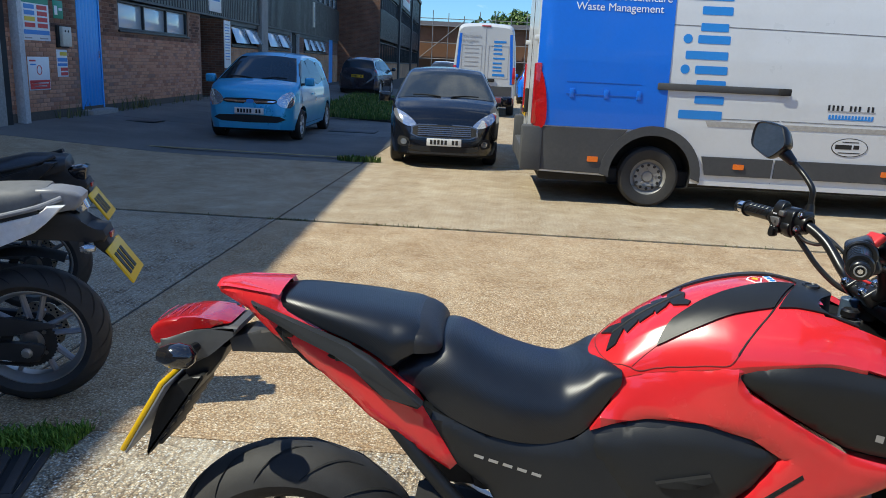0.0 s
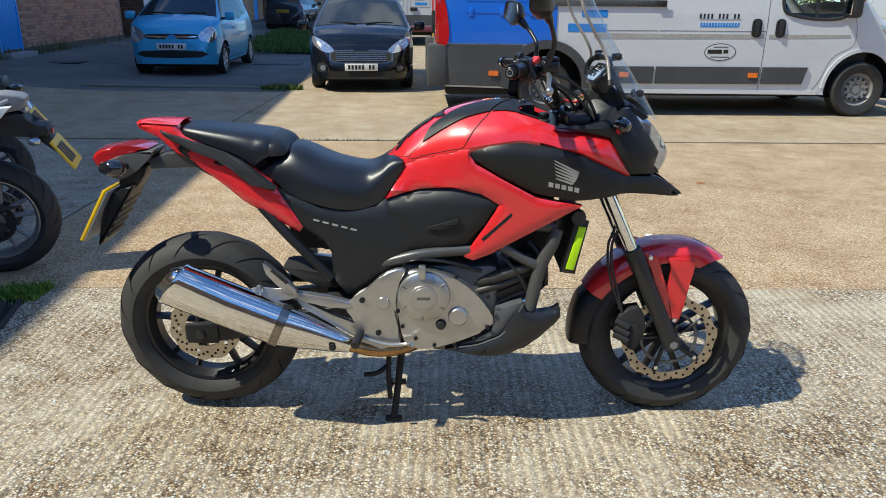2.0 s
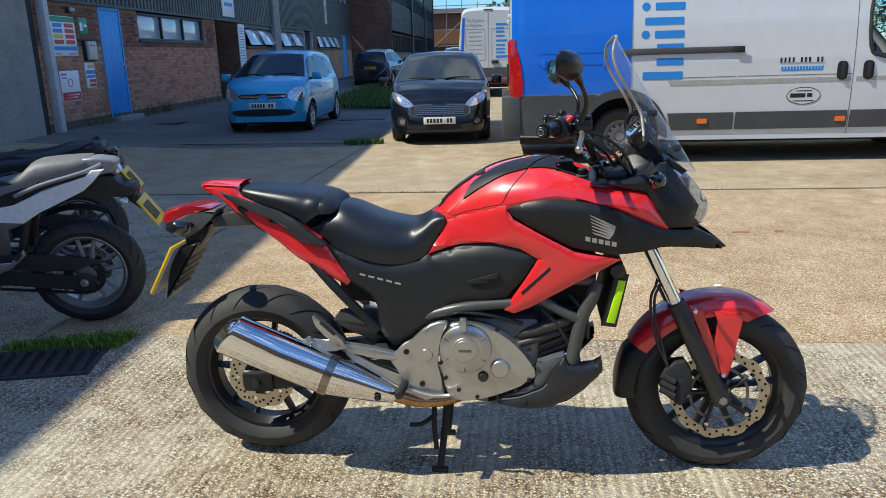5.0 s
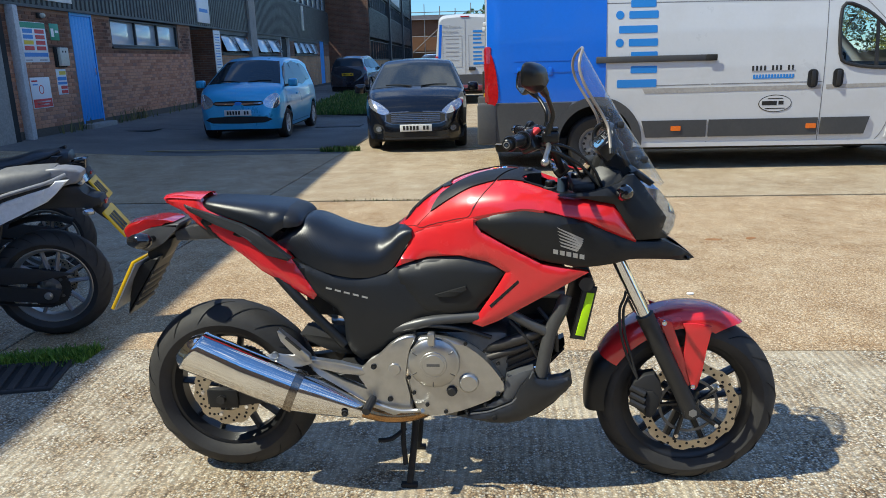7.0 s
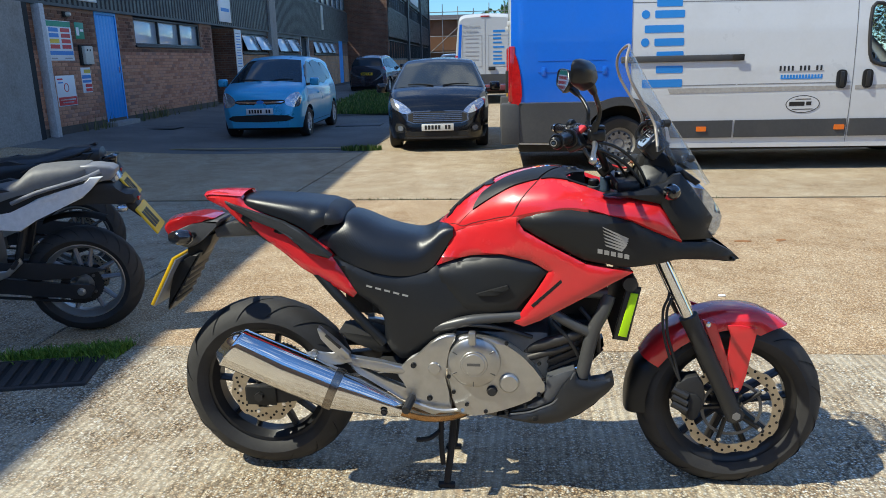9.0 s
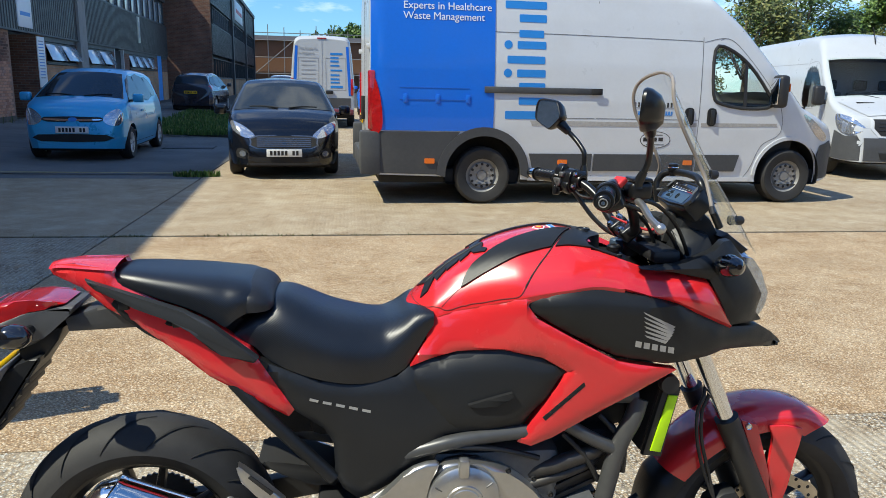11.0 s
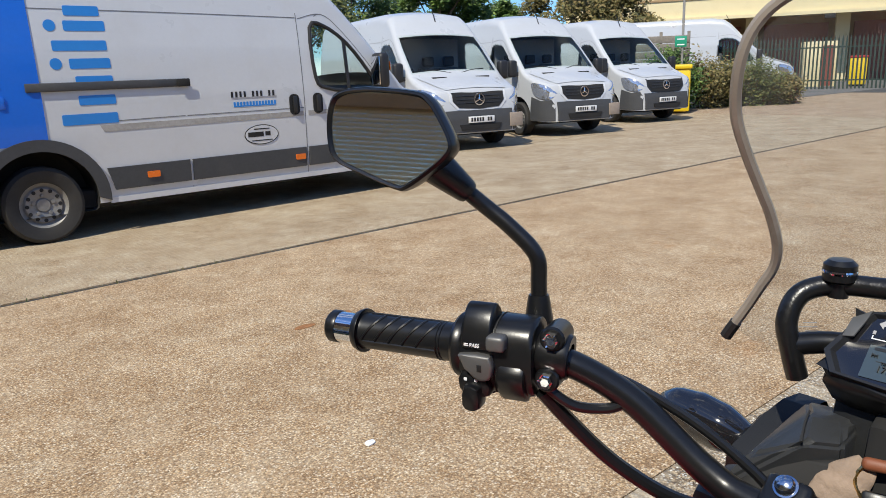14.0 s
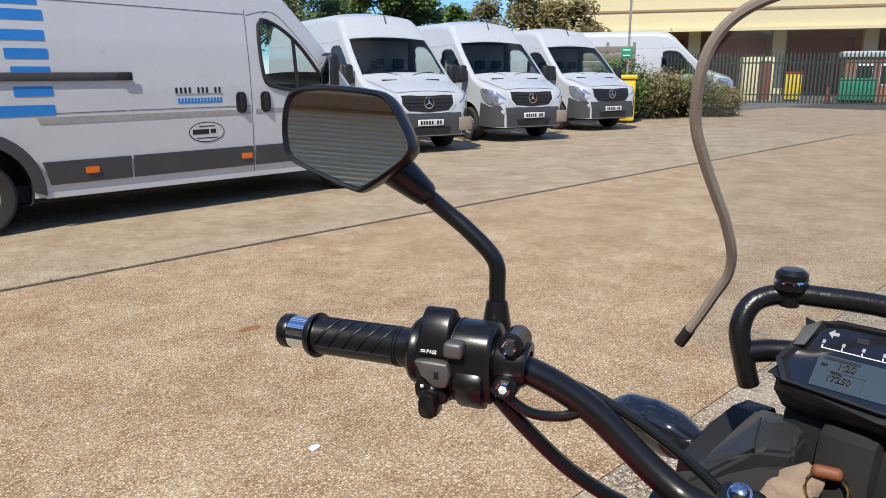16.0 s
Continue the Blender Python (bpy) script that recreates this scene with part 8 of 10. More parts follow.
    part("pad_spine", tube([tuple(on_tank(0.642 + 0.13 * u, PY, 0.0042)) for u in (0, 0.2, 0.4, 0.6, 0.8, 1.0)], 0.0022, 6, 2), M_MATT, k)
    part("sticker", sheet([(0.897, 0.012), (0.906, 0.030), (0.918, 0.040), (0.931, 0.018), (0.921, -0.012), (0.908, -0.014)], on_tank, (0.01, 0.01), 0.001), M_PRINT_W, k)
    part("sticker_print", sheet([(0.901, 0.013), (0.910, 0.027), (0.917, 0.033), (0.927, 0.017), (0.919, -0.007), (0.910, -0.009)], on_tank, (0.01, 0.01), 0.0016), M_PRINT_R, k)
    part("sticker_print", sheet([(0.908, 0.012), (0.914, 0.022), (0.921, 0.014), (0.916, 0.000)], on_tank, (0.01, 0.01), 0.0022), M_PRINT_Y, k)
    part("sticker", sheet([(0.936, -0.010), (0.951, -0.009), (0.953, 0.041), (0.937, 0.037)], on_tank, (0.01, 0.01), 0.001), M_PRINT_W, k)
    for y in (-0.001, 0.0145, 0.030):
        part("sticker_print", sheet(ellipse(0.9443, y, 0.0055, 0.0060, 12), on_tank, (0.01, 0.01), 0.0016), M_PRINT_B, k)
    cov = [(1.0615, -0.135), (1.03, -0.129), (1.004, -0.120), (0.9225, -0.113), (0.940, -0.089), (0.957, -0.063), (0.978, -0.030), (0.992, 0.0)]
    cov = cov + [(0.993, 0.026), (0.9945, 0.071), (1.012, 0.076), (1.045, 0.088), (1.0615, 0.096), (1.0615, 0.0), (1.054, -0.02)] + well_edge
    part("tank_front_cover", sheet(cov, on_tank, (0.02, 0.02), 0.004), M_MATT, k)
    part("lock_cap", lathe([(0.0, 0.003), (0.011, 0.003), (0.012, 0.0045), (0.016, 0.0045), (0.018, 0.0)], 24, "Z", (1.020, -0.002, 1.086)), M_BARBLACK, k)
    # inner trim round the steering head
    for sg in (-1, 1):
        bm = bmesh.new()
        a_, b_ = [], []
        for i in range(10):
            x = 1.062 + 0.198 * i / 9
            z = 1.014 + 0.3 * max(0, x - 1.2)
            a_.append(bm.verts.new((x, sg * 0.136, z)))
            b_.append(bm.verts.new((x + 0.01, sg * 0.085, 0.97)))
        for i in range(9):
            bm.faces.new((a_[i], a_[i + 1], b_[i + 1], b_[i]))
        part("inner_trim", bm, M_MATT, k)
    part("steering_well", box(0.97, 1.33, -0.12, 0.12, 0.86, 0.955, 0.02), M_DULL, k)
    # seats
    rt = [(0.205, 0.890), (0.235, 0.918), (0.27, 0.941), (0.301, 0.951), (0.338, 0.942), (0.413, 0.909), (0.488, 0.890), (0.535, 0.887), (0.573, 0.899), (0.602, 0.917), (0.63, 0.922), (0.65, 0.918)]
    rb = [(0.205, 0.862), (0.251, 0.846), (0.277, 0.820), (0.35, 0.789), (0.424, 0.770), (0.489, 0.763), (0.536, 0.769), (0.583, 0.790), (0.607, 0.824), (0.64, 0.878), (0.65, 0.890)]
    rw = [(0.205, 0.118), (0.262, 0.130), (0.33, 0.150), (0.42, 0.160), (0.50, 0.152), (0.57, 0.138), (0.61, 0.128), (0.65, 0.121)]
    rings = []
    for i in range(41):
        x = 0.205 + (0.648 - 0.205) * i / 40
        rings.append(dome_section(x, soft_tab(rw, x), soft_tab(rt, x), soft_tab(rb, x), 2.9 + 26 * max(0, x - 0.54), 16, 0.05))
    part("rider_seat", loft(rings, closed=False, caps=True), M_SEAT, k, "black ribbed vinyl rider seat")
    pt = [(-0.074, 0.997), (-0.06, 1.004), (-0.029, 1.009), (0.075, 1.003), (0.157, 0.996), (0.225, 0.987), (0.245, 0.980)]
    pb = [(-0.074, 0.994), (-0.03, 0.984), (0.05, 0.962), (0.117, 0.943), (0.166, 0.921), (0.190, 0.905), (0.212, 0.922), (0.245, 0.938)]
    pw = [(-0.074, 0.060), (0.0, 0.092), (0.1, 0.118), (0.19, 0.135), (0.225, 0.132), (0.245, 0.122)]
    rings = []
    for i in range(35):
        x = -0.074 + 0.319 * i / 34
        rings.append(dome_section(x, soft_tab(pw, x), soft_tab(pt, x), soft_tab(pb, x) - 0.008, 3.6, 16, 0.02))
    part("pillion_seat", loft(rings, closed=False, caps=True), M_SEAT, k, "black stepped pillion seat")
    rings = []
    for x, w0, z1, z0 in ((0.228, 0.118, 0.970, 0.932), (0.231, 0.126, 0.980, 0.927), (0.238, 0.129, 0.983, 0.926), (0.256, 0.126, 0.979, 0.926), (0.274, 0.120, 0.969, 0.927), (0.284, 0.112, 0.958, 0.929), (0.290, 0.100, 0.947, 0.933), (0.291, 0.080, 0.941, 0.937)):
        rings.append(dome_section(x, w0, z1, z0, 3.2, 14, 0.02))
    part("pillion_lip", loft(rings, closed=False, caps=True), M_SEATPAD, k, "black front lip of the pillion seat")
    bm = bmesh.new()
    g = []
    for i in range(8):
        x = -0.200 + 0.15 * i / 7
        w0 = tail_w(x, 1) + 0.006
        g.append([bm.verts.new((x, w0 * j / 5, 1.012 + 0.010 * (1 - (j / 5) ** 2) - 0.006 * max(0, 1 - i / 1.2))) for j in range(-5, 6)])
    for i in range(7):
        for j in range(10):
            bm.faces.new((g[i][j], g[i + 1][j], g[i + 1][j + 1], g[i][j + 1]))
    part("tail_top", bm, M_RED_P, k)
    part("undertail", prism(rounded([(-0.05, 0.955), (0.10, 0.93), (0.36, 0.86), (0.36, 0.78), (0.22, 0.78), (0.08, 0.83), (-0.04, 0.905)], 2), -0.085, 0.085, 0.01), M_DULL, k)
    # black block added for the dark hollow behind the side cover
    part("dark_recess_block", box(0.27, 0.42, -0.06, 0.06, 0.60, 0.80, 0.02), M_DULL, k)
    # black box added inside to stop views through the bike
    part("dark_filler", box(0.36, 1.14, -0.085, 0.085, 0.60, 0.80, 0.03), M_DULL, k)
    # tail light, indicators, plate hanger
    tl = part("tail_light", prism(rounded([(-0.346, 0.896), (-0.337, 0.915), (-0.304, 0.932), (-0.231, 0.941), (-0.166, 0.931), (-0.206, 0.920), (-0.28, 0.907), (-0.319, 0.888), (-0.333, 0.870)], 2), -0.058, 0.058, 0.012, seg=3), M_RED_LAMP, k, "ribbed red tail light lens")
    for q in range(7):
        x = -0.325 + q * 0.020
        part("lens_rib", tube([(x, -0.050, 0.9265 + 0.010 * math.sin(q * 0.45)), (x, 0.0, 0.930 + 0.010 * math.sin(q * 0.45)), (x, 0.050, 0.9265 + 0.010 * math.sin(q * 0.45))], 0.0012, 5, 1), M_RED_LAMP, tl)
    part("tail_light_body", prism(rounded([(-0.330, 0.868), (-0.318, 0.886), (-0.28, 0.905), (-0.206, 0.918), (-0.160, 0.928), (-0.143, 0.920), (-0.177, 0.888), (-0.215, 0.854), (-0.264, 0.828), (-0.298, 0.842)], 2), -0.060, 0.060, 0.012, seg=3), M_LEDGE, k)
    part("tail_bracket", prism([(-0.175, 0.895), (-0.102, 0.920), (-0.047, 0.915), (0.02, 0.93), (0.02, 0.885), (-0.022, 0.869), (-0.168, 0.862)], -0.045, 0.045, 0.008), M_TUBE, k)
    hang = part("plate_hanger", prism(rounded([(-0.300, 0.780), (-0.250, 0.803), (-0.222, 0.812), (-0.250, 0.765), (-0.345, 0.622), (-0.364, 0.615), (-0.325, 0.740)], 2), -0.062, 0.062, 0.008), M_MATT, k)
    part("hanger_neck", prism(rounded([(-0.270, 0.835), (-0.278, 0.805), (-0.250, 0.785), (-0.218, 0.806), (-0.178, 0.872), (-0.215, 0.862)], 2), -0.040, 0.040, 0.006), M_MATT, hang)
    for q in range(5):
        u = 0.15 + 0.17 * q
        part("hanger_rib", box(-0.245 - 0.105 * u, -0.236 - 0.105 * u, -0.0635, 0.0635, 0.775 - 0.165 * u, 0.787 - 0.165 * u, 0.002), M_MATT, hang)
    for sg in (-1, 1):
        ind = part("rear_indicator", lathe([(0.0, -0.047), (0.014, -0.042), (0.024, -0.02), (0.0275, 0.0), (0.023, 0.022), (0.011, 0.034), (0.0, 0.036)], 20, "X", (-0.240, sg * 0.142, 0.887)), M_SMOKE, k)
        part("indicator_stem", rod((-0.240, sg * 0.05, 0.874), (-0.240, sg * 0.130, 0.885), 0.011, n=10), M_MATT, ind)
    pl = plate(k, pose(-0.349, 0.0, 0.720, 0, 0, -90) @ pose(0, 0, 0, -30, 0, 0), 0.205, 0.195, M_PLATE_Y, 4, "yellow rear number plate, square format")
    part("plate_backing", box(-0.102, 0.102, 0.0065, 0.012, -0.096, 0.096, 0.002), M_COWL, pl)
    # screen, headlamp, indicators
    SY = -0.012
    sx = [(1.045, 1.445), (1.059, 1.435), (1.14, 1.384), (1.255, 1.305), (1.35, 1.247), (1.46, 1.183)]
    bow = [(1.045, 3.6), (1.17, 4.2), (1.25, 4.5), (1.30, 4.3), (1.36, 3.9), (1.41, 3.6), (1.46, 2.0)]
    edge = [(1.045, 0.09), (1.08, 0.10), (1.11, 0.12), (1.14, 0.150), (1.16, 0.161), (1.171, 0.159), (1.19, 0.148), (1.21, 0.137), (1.23, 0.126), (1.252, 0.120), (1.28, 0.120), (1.30, 0.122), (1.335, 0.126), (1.365, 0.127), (1.40, 0.120), (1.425, 0.110), (1.442, 0.093), (1.453, 0.065), (1.459, 0.03), (1.461, 0.010)]

    def pane(z, u):
        """A place on the screen: u from -1 to 1 across."""
        w0 = tab(edge, z) * u
        return (tab(sx, z) - tab(bow, z) * w0 * w0, SY + w0, z)
    bm, g = bmesh.new(), []
    for i in range(41):
        z = 1.045 + (1.461 - 1.045) * (1 - (1 - i / 40) ** 1.5)
        g.append([bm.verts.new(pane(z, j / 8)) for j in range(-8, 9)])
    for i in range(40):
        for j in range(16):
            bm.faces.new((g[i][j], g[i + 1][j], g[i + 1][j + 1], g[i][j + 1]))
    scr = part("windscreen", bm, M_SCREEN, k, "tall clear screen")
    zs = [1.171, 1.19, 1.21, 1.23, 1.252, 1.28, 1.30, 1.335, 1.365, 1.40, 1.425, 1.442, 1.453, 1.459, 1.461]
    line = [pane(z, 1) for z in zs] + [pane(z, -1) for z in zs[::-1]]
    part("edge_trim", tube(line, 0.0044, 8, 5), M_TRIM, scr, "smoky rubber edge trim")
    part("trim_end", rod(line[0], tuple(Vector(line[0]) + (Vector(line[0]) - Vector(line[1])).normalized() * 0.018), 0.0055, n=8), M_BLACK, scr)
    part("trim_end", rod(line[-1], tuple(Vector(line[-1]) + (Vector(line[-1]) - Vector(line[-2])).normalized() * 0.018), 0.0055, n=8), M_BLACK, scr)
    for sg in (-1,):
        for x, z in ((1.305, 1.232), (1.366, 1.125)):
            xx = tab(sx, z) - tab(bow, z) * 0.075 ** 2
            part("screen_bolt", lathe([(0.0, 0.010), (0.008, 0.009), (0.011, 0.004), (0.011, -0.008), (0.0, -0.008)], 14, "X", (xx, SY + sg * 0.078, z)), M_BLACK, scr)
    for q, z in enumerate((1.150, 1.158, 1.163, 1.168)):
        a, b_ = Vector(pane(z, 0.70)), Vector(pane(z, 0.775 - 0.02 * (q % 2)))
        part("screen_print", tube([tuple(a), tuple(b_)], 0.0013 if q == 0 else 0.0005, 4, 1), M_GREY_PRINT, scr)
    hl = part("headlamp", prism(rounded([(1.350, 1.065), (1.395, 1.055), (1.445, 1.000), (1.480, 0.945), (1.462, 0.885), (1.425, 0.885), (1.36, 0.96)], 2), -0.085, 0.085, 0.022, seg=4), M_LAMP, k, "clear angular headlamp")
    part("headlamp_rim", prism([(1.33, 1.085), (1.352, 1.092), (1.408, 1.052), (1.39, 1.04)], -0.085, 0.085, 0.006), M_MATT, hl)
    part("nose", prism(rounded([(1.25, 1.13), (1.285, 1.15), (1.35, 1.075), (1.35, 0.95), (1.42, 0.88), (1.535, 0.805), (1.50, 0.797), (1.32, 0.83), (1.22, 0.95)], 2), -0.058, 0.058, 0.012), M_MATT, k)
    for sg in (-1, 1):
        ind = part("front_indicator", tube([(1.304, sg * 0.142, 1.030), (1.303, sg * 0.155, 1.033), (1.301, sg * 0.178, 1.038), (1.299, sg * 0.205, 1.043), (1.297, sg * 0.232, 1.048), (1.2955, sg * 0.247, 1.051)], [0.010, 0.018, 0.0255, 0.0265, 0.020, 0.006], 20, 4), M_SMOKE, k, "smoked teardrop indicator")
        part("indicator_stem", tube([(1.312, sg * 0.090, 1.020), (1.308, sg * 0.120, 1.025), (1.304, sg * 0.146, 1.031)], [0.017, 0.0125, 0.011], 14, 3), M_BLACK, ind)
    # fork, brake, mudguard
    fd = Vector((0.237, 0, -0.485)).normalized()
    for sg in (-1, 1):
        y = sg * 0.098
        p = Vector((1.318, y, 0.775))
        part("fork_tube", rod(p - fd * 0.285, p + fd * 0.20, 0.0205, n=24), M_CHROME, k, "polished chrome fork tube")
        part("fork_leg", tube([tuple(p + fd * 0.165), tuple(p + fd * 0.20), tuple(p + fd * 0.45), tuple(p + fd * 0.552)], [0.030, 0.0285, 0.027, 0.030], 20, 3), M_BLACK, k)
        part("axle_clamp", rod((1.555, y - 0.022, 0.296), (1.555, y + 0.022, 0.296), 0.026, n=20), M_BLACK, k)
    part("front_axle", rod((1.555, -0.128, 0.296), (1.555, 0.128, 0.296), 0.014, n=6), M_STEELW, k)
    for q, z0 in ((0.30, 0.0), (0.06, 0.0)):
        c0 = Vector((1.318, 0, 0.775)) - fd * q
        part("fork_yoke", box(c0.x - 0.035, c0.x + 0.035, -0.125, 0.125, c0.z - 0.016, c0.z + 0.016, 0.012), M_BLACK, k)
    def guard(a0, a1, r, hw, nose=0.0, n=26):
        rings_ = []
        for i in range(n + 1):
            ww = hw * (0.86 + 0.14 * math.sin(math.pi * min(1, max(0.08, i / n))) ** 0.5)
            ring_ = []
            for j in range(-8, 9):
                e = abs(j / 8)
                a = radians(a0 + (a1 - a0) * i / n + nose * e ** 2 * (1 - i / n) ** 2)
                q = r - 0.062 * e ** 2.6 - 0.012 * max(0, 1 - i / 5)
                ring_.append((1.553 + q * math.cos(a), ww * math.sin(e * math.pi / 2) ** 0.9 * (1 if j > 0 else -1), 0.298 + q * math.sin(a)))
            rings_.append(ring_)
        return loft(rings_, closed=False, caps=False)
    part("mudguard", guard(59, 150, 0.341, 0.086, 16.0), M_RED_P, k, "red front mudguard")
    part("mudguard_tail", guard(150, 186, 0.340, 0.074), M_MATT, k)
    for sg in (-1, 1):
        y0, y1 = sg * 0.084, sg * 0.094
        part("mudguard_stay", prism(rounded([(1.515, 0.595), (1.605, 0.585), (1.598, 0.540), (1.590, 0.47), (1.574, 0.375), (1.556, 0.364), (1.545, 0.39), (1.522, 0.48), (1.530, 0.56)], 2), y0, y1, 0.003), M_RED_P, k)
        part("mudguard_stay", prism([(1.435, 0.615), (1.480, 0.600), (1.520, 0.485), (1.552, 0.385), (1.540, 0.372), (1.505, 0.45)], y0, y1, 0.003), M_RED_P, k)
        bolt(k, 1.557, sg * 0.094, 0.377, 0.009, sg=sg)
        bolt(k, 1.455, sg * 0.094, 0.598, 0.009, sg=sg)
    cal = part("brake_caliper", prism(rounded([(1.365, 0.40), (1.43, 0.43), (1.458, 0.36), (1.44, 0.29), (1.405, 0.275), (1.385, 0.31), (1.355, 0.33)], 2), -0.118, -0.062, 0.010), M_BLACK, k)
    for z in (0.31, 0.335, 0.36):
        part("caliper_rib", rod((1.355, -0.110, z + 0.02), (1.40, -0.122, z), 0.013, n=10), M_BLACK, cal)
    part("caliper_pad", prism(rounded([(1.405, 0.37), (1.445, 0.35), (1.435, 0.29), (1.405, 0.28)], 2), -0.126, -0.117, 0.003), M_DULL, cal)
    for o in (0, 0.012):
        part("brake_hose", tube([(1.338 + o, -0.075, 0.74), (1.327 + o, -0.095, 0.687), (1.312 + o, -0.10, 0.643), (1.317 + o, -0.105, 0.568), (1.340 + o, -0.11, 0.486), (1.375, -0.11, 0.410)], 0.0045, 8), M_BLACK, k)
    # engine
    case = rounded([(0.632, 0.470), (0.650, 0.550), (0.690, 0.580), (0.789, 0.566), (0.878, 0.505), (0.940, 0.420), (0.930, 0.383), (0.807, 0.326), (0.704, 0.304), (0.655, 0.318), (0.640, 0.39)], 3)
    part("crankcase", box(0.62, 0.96, -0.145, 0.15, 0.295, 0.585, 0.03), M_ALU_D, k)
    cv = part("engine_cover", prism(case, -0.190, -0.146, 0.010, seg=3), M_ALU, k, "silver cast engine cover")
    part("clutch_cover", lathe([(0.0, -0.2165), (0.042, -0.2165), (0.044, -0.2135), (0.052, -0.213), (0.076, -0.208), (0.083, -0.202), (0.085, -0.1905)], 56, "Y", (0.716, 0, 0.494)), M_ALU, cv)
    part("clutch_badge", lathe([(0.0, -0.2185), (0.034, -0.2185), (0.036, -0.217)], 40, "Y", (0.716, 0, 0.494)), M_ALU, cv)
    part("word_bar", box(0.695, 0.737, -0.2195, -0.2187, 0.490, 0.499), M_ALU_D, cv)
    for a in (35, 92, 150, 208, 268, 330):
        d = Vector((math.cos(radians(a)), 0, math.sin(radians(a))))
        c0 = Vector((0.716, -0.2085, 0.494))
        part("groove", rod(c0 + d * 0.055, c0 + d * 0.078, 0.0035, 0.002, n=6), M_ALU_D, cv)
    part("timing_cap", lathe([(0.0, -0.203), (0.026, -0.203), (0.031, -0.199), (0.033, -0.1905)], 32, "Y", (0.827, 0, 0.424)), M_ALU, cv)
    part("filler_plug", lathe([(0.0, -0.206), (0.013, -0.206), (0.016, -0.200), (0.018, -0.1905)], 16, "Y", (0.772, 0, 0.395)), M_BLACK, cv)
    part("cable_bracket", box(0.700, 0.724, -0.225, -0.20, 0.560, 0.605, 0.006), M_ALU, cv)
    for i in range(14):
        a = 2 * math.pi * i / 14
        x, z = 0.785 + 0.152 * math.cos(a), 0.44 + 0.122 * math.sin(a)
        bolt(cv, x, -0.190, z, 0.007, M_BLACK)
    part("sump", prism(rounded([(0.66, 0.31), (0.80, 0.328), (0.96, 0.38), (0.98, 0.34), (0.90, 0.275), (0.70, 0.272)], 2), -0.12, 0.12, 0.012), M_ALU_D, k)
    cy = box(-0.085, 0.085, -0.13, 0.13, -0.05, 0.05, 0.015)
    cyl = part("cylinder_block", cy, M_ENGINE, k)
    cyl.matrix_local = pose(0.965, 0, 0.495, 0, -25, 0)
    for i in range(4):
        f_ = part("rib", box(-0.09, 0.09, -0.138, -0.131, -0.042 + i * 0.026, -0.030 + i * 0.026, 0.003), M_ENGINE, cyl)
    part("cylinder_head", box(1.0, 1.11, -0.12, 0.12, 0.50, 0.62, 0.02), M_DULL, k)
    for z, x0, r in ((0.545, 0.93, 0.020), (0.505, 0.905, 0.013)):
        part("coolant_pipe", tube([(x0 - 0.05, -0.125, z - 0.03), (x0 + 0.02, -0.145, z), (x0 + 0.12, -0.14, z + 0.035), (x0 + 0.16, -0.10, z + 0.05)], r, 12), M_ENGINE, k)
    part("sensor", rod((1.02, -0.15, 0.455), (1.065, -0.155, 0.475), 0.008, 0.006, n=8), M_CHROME, k)
    for pts in (((0.60, -0.12, 0.60), (0.70, -0.17, 0.612), (0.80, -0.165, 0.60), (0.90, -0.15, 0.565)), ((0.96, -0.14, 0.62), (1.01, -0.16, 0.57), (1.05, -0.15, 0.50)), ((1.05, -0.13, 0.66), (1.10, -0.16, 0.60), (1.11, -0.15, 0.52))):
        part("hose", tube(pts, 0.007, 8), M_BLACK, k)
    for sg in (-1, 1):
        bp = part("belly_pan", moulding([(0.786, 0.303), (0.845, 0.292), (0.901, 0.284), (0.950, 0.286), (0.997, 0.294), (1.040, 0.318), (1.073, 0.339), (1.110, 0.371), (1.141, 0.399), (1.158, 0.424), (1.154, 0.455), (1.131, 0.441), (1.081, 0.434), (1.046, 0.441), (1.033, 0.467), (0.994, 0.412), (0.966, 0.356), (0.889, 0.320), (0.817, 0.309)], sg, 0.012, 0.03, 0.014, 0.05, 0.016), M_PAN, k, "dark satin belly pan")
        # ledge and edge get a paler colour for the light they catch
        part("pan_ledge", moulding([(0.941, 0.400), (0.949, 0.439), (0.993, 0.458), (1.033, 0.470), (1.037, 0.461), (1.009, 0.415), (0.967, 0.360), (0.889, 0.325), (0.829, 0.315), (0.877, 0.335), (0.936, 0.370)], sg, 0.0, 0.012, 0.004, 0.05, 0.02), M_LEDGE, bp, "smooth ledge, paler for the light it catches")
        part("pan_edge", tube([(x, sg * (hull(x, z) + 0.010), z) for x, z in ((0.829, 0.312), (0.889, 0.3225), (0.930, 0.340), (0.967, 0.358), (0.992, 0.390), (1.010, 0.418), (1.034, 0.466))], 0.0035, 8, 3), M_LEDGE, bp)
        part("pan_fin", prism([(0.932, 0.268), (0.973, 0.291), (1.044, 0.313), (1.095, 0.355), (1.150, 0.412), (1.158, 0.405), (1.102, 0.343), (1.05, 0.300), (0.997, 0.281)], sg * 0.160, sg * 0.145, 0.002), M_DULL, bp)
        part("pan_bolt", lathe([(0.0, 0.0), (0.006, 0.0), (0.0085, 0.002), (0.0085, 0.008)], 14, "Y", (0.91, sg * 0.0, 0.309)), M_GROOVE, bp).location.y = sg * (hull(0.91, 0.309) + 0.029)
        y = sg * 0.163
        part("frame_tube", tube([(0.58, y * 0.9, 0.585), (0.677, y, 0.618), (0.76, y, 0.632), (0.87, y, 0.642)], 0.0175, 14), M_TUBE, k)
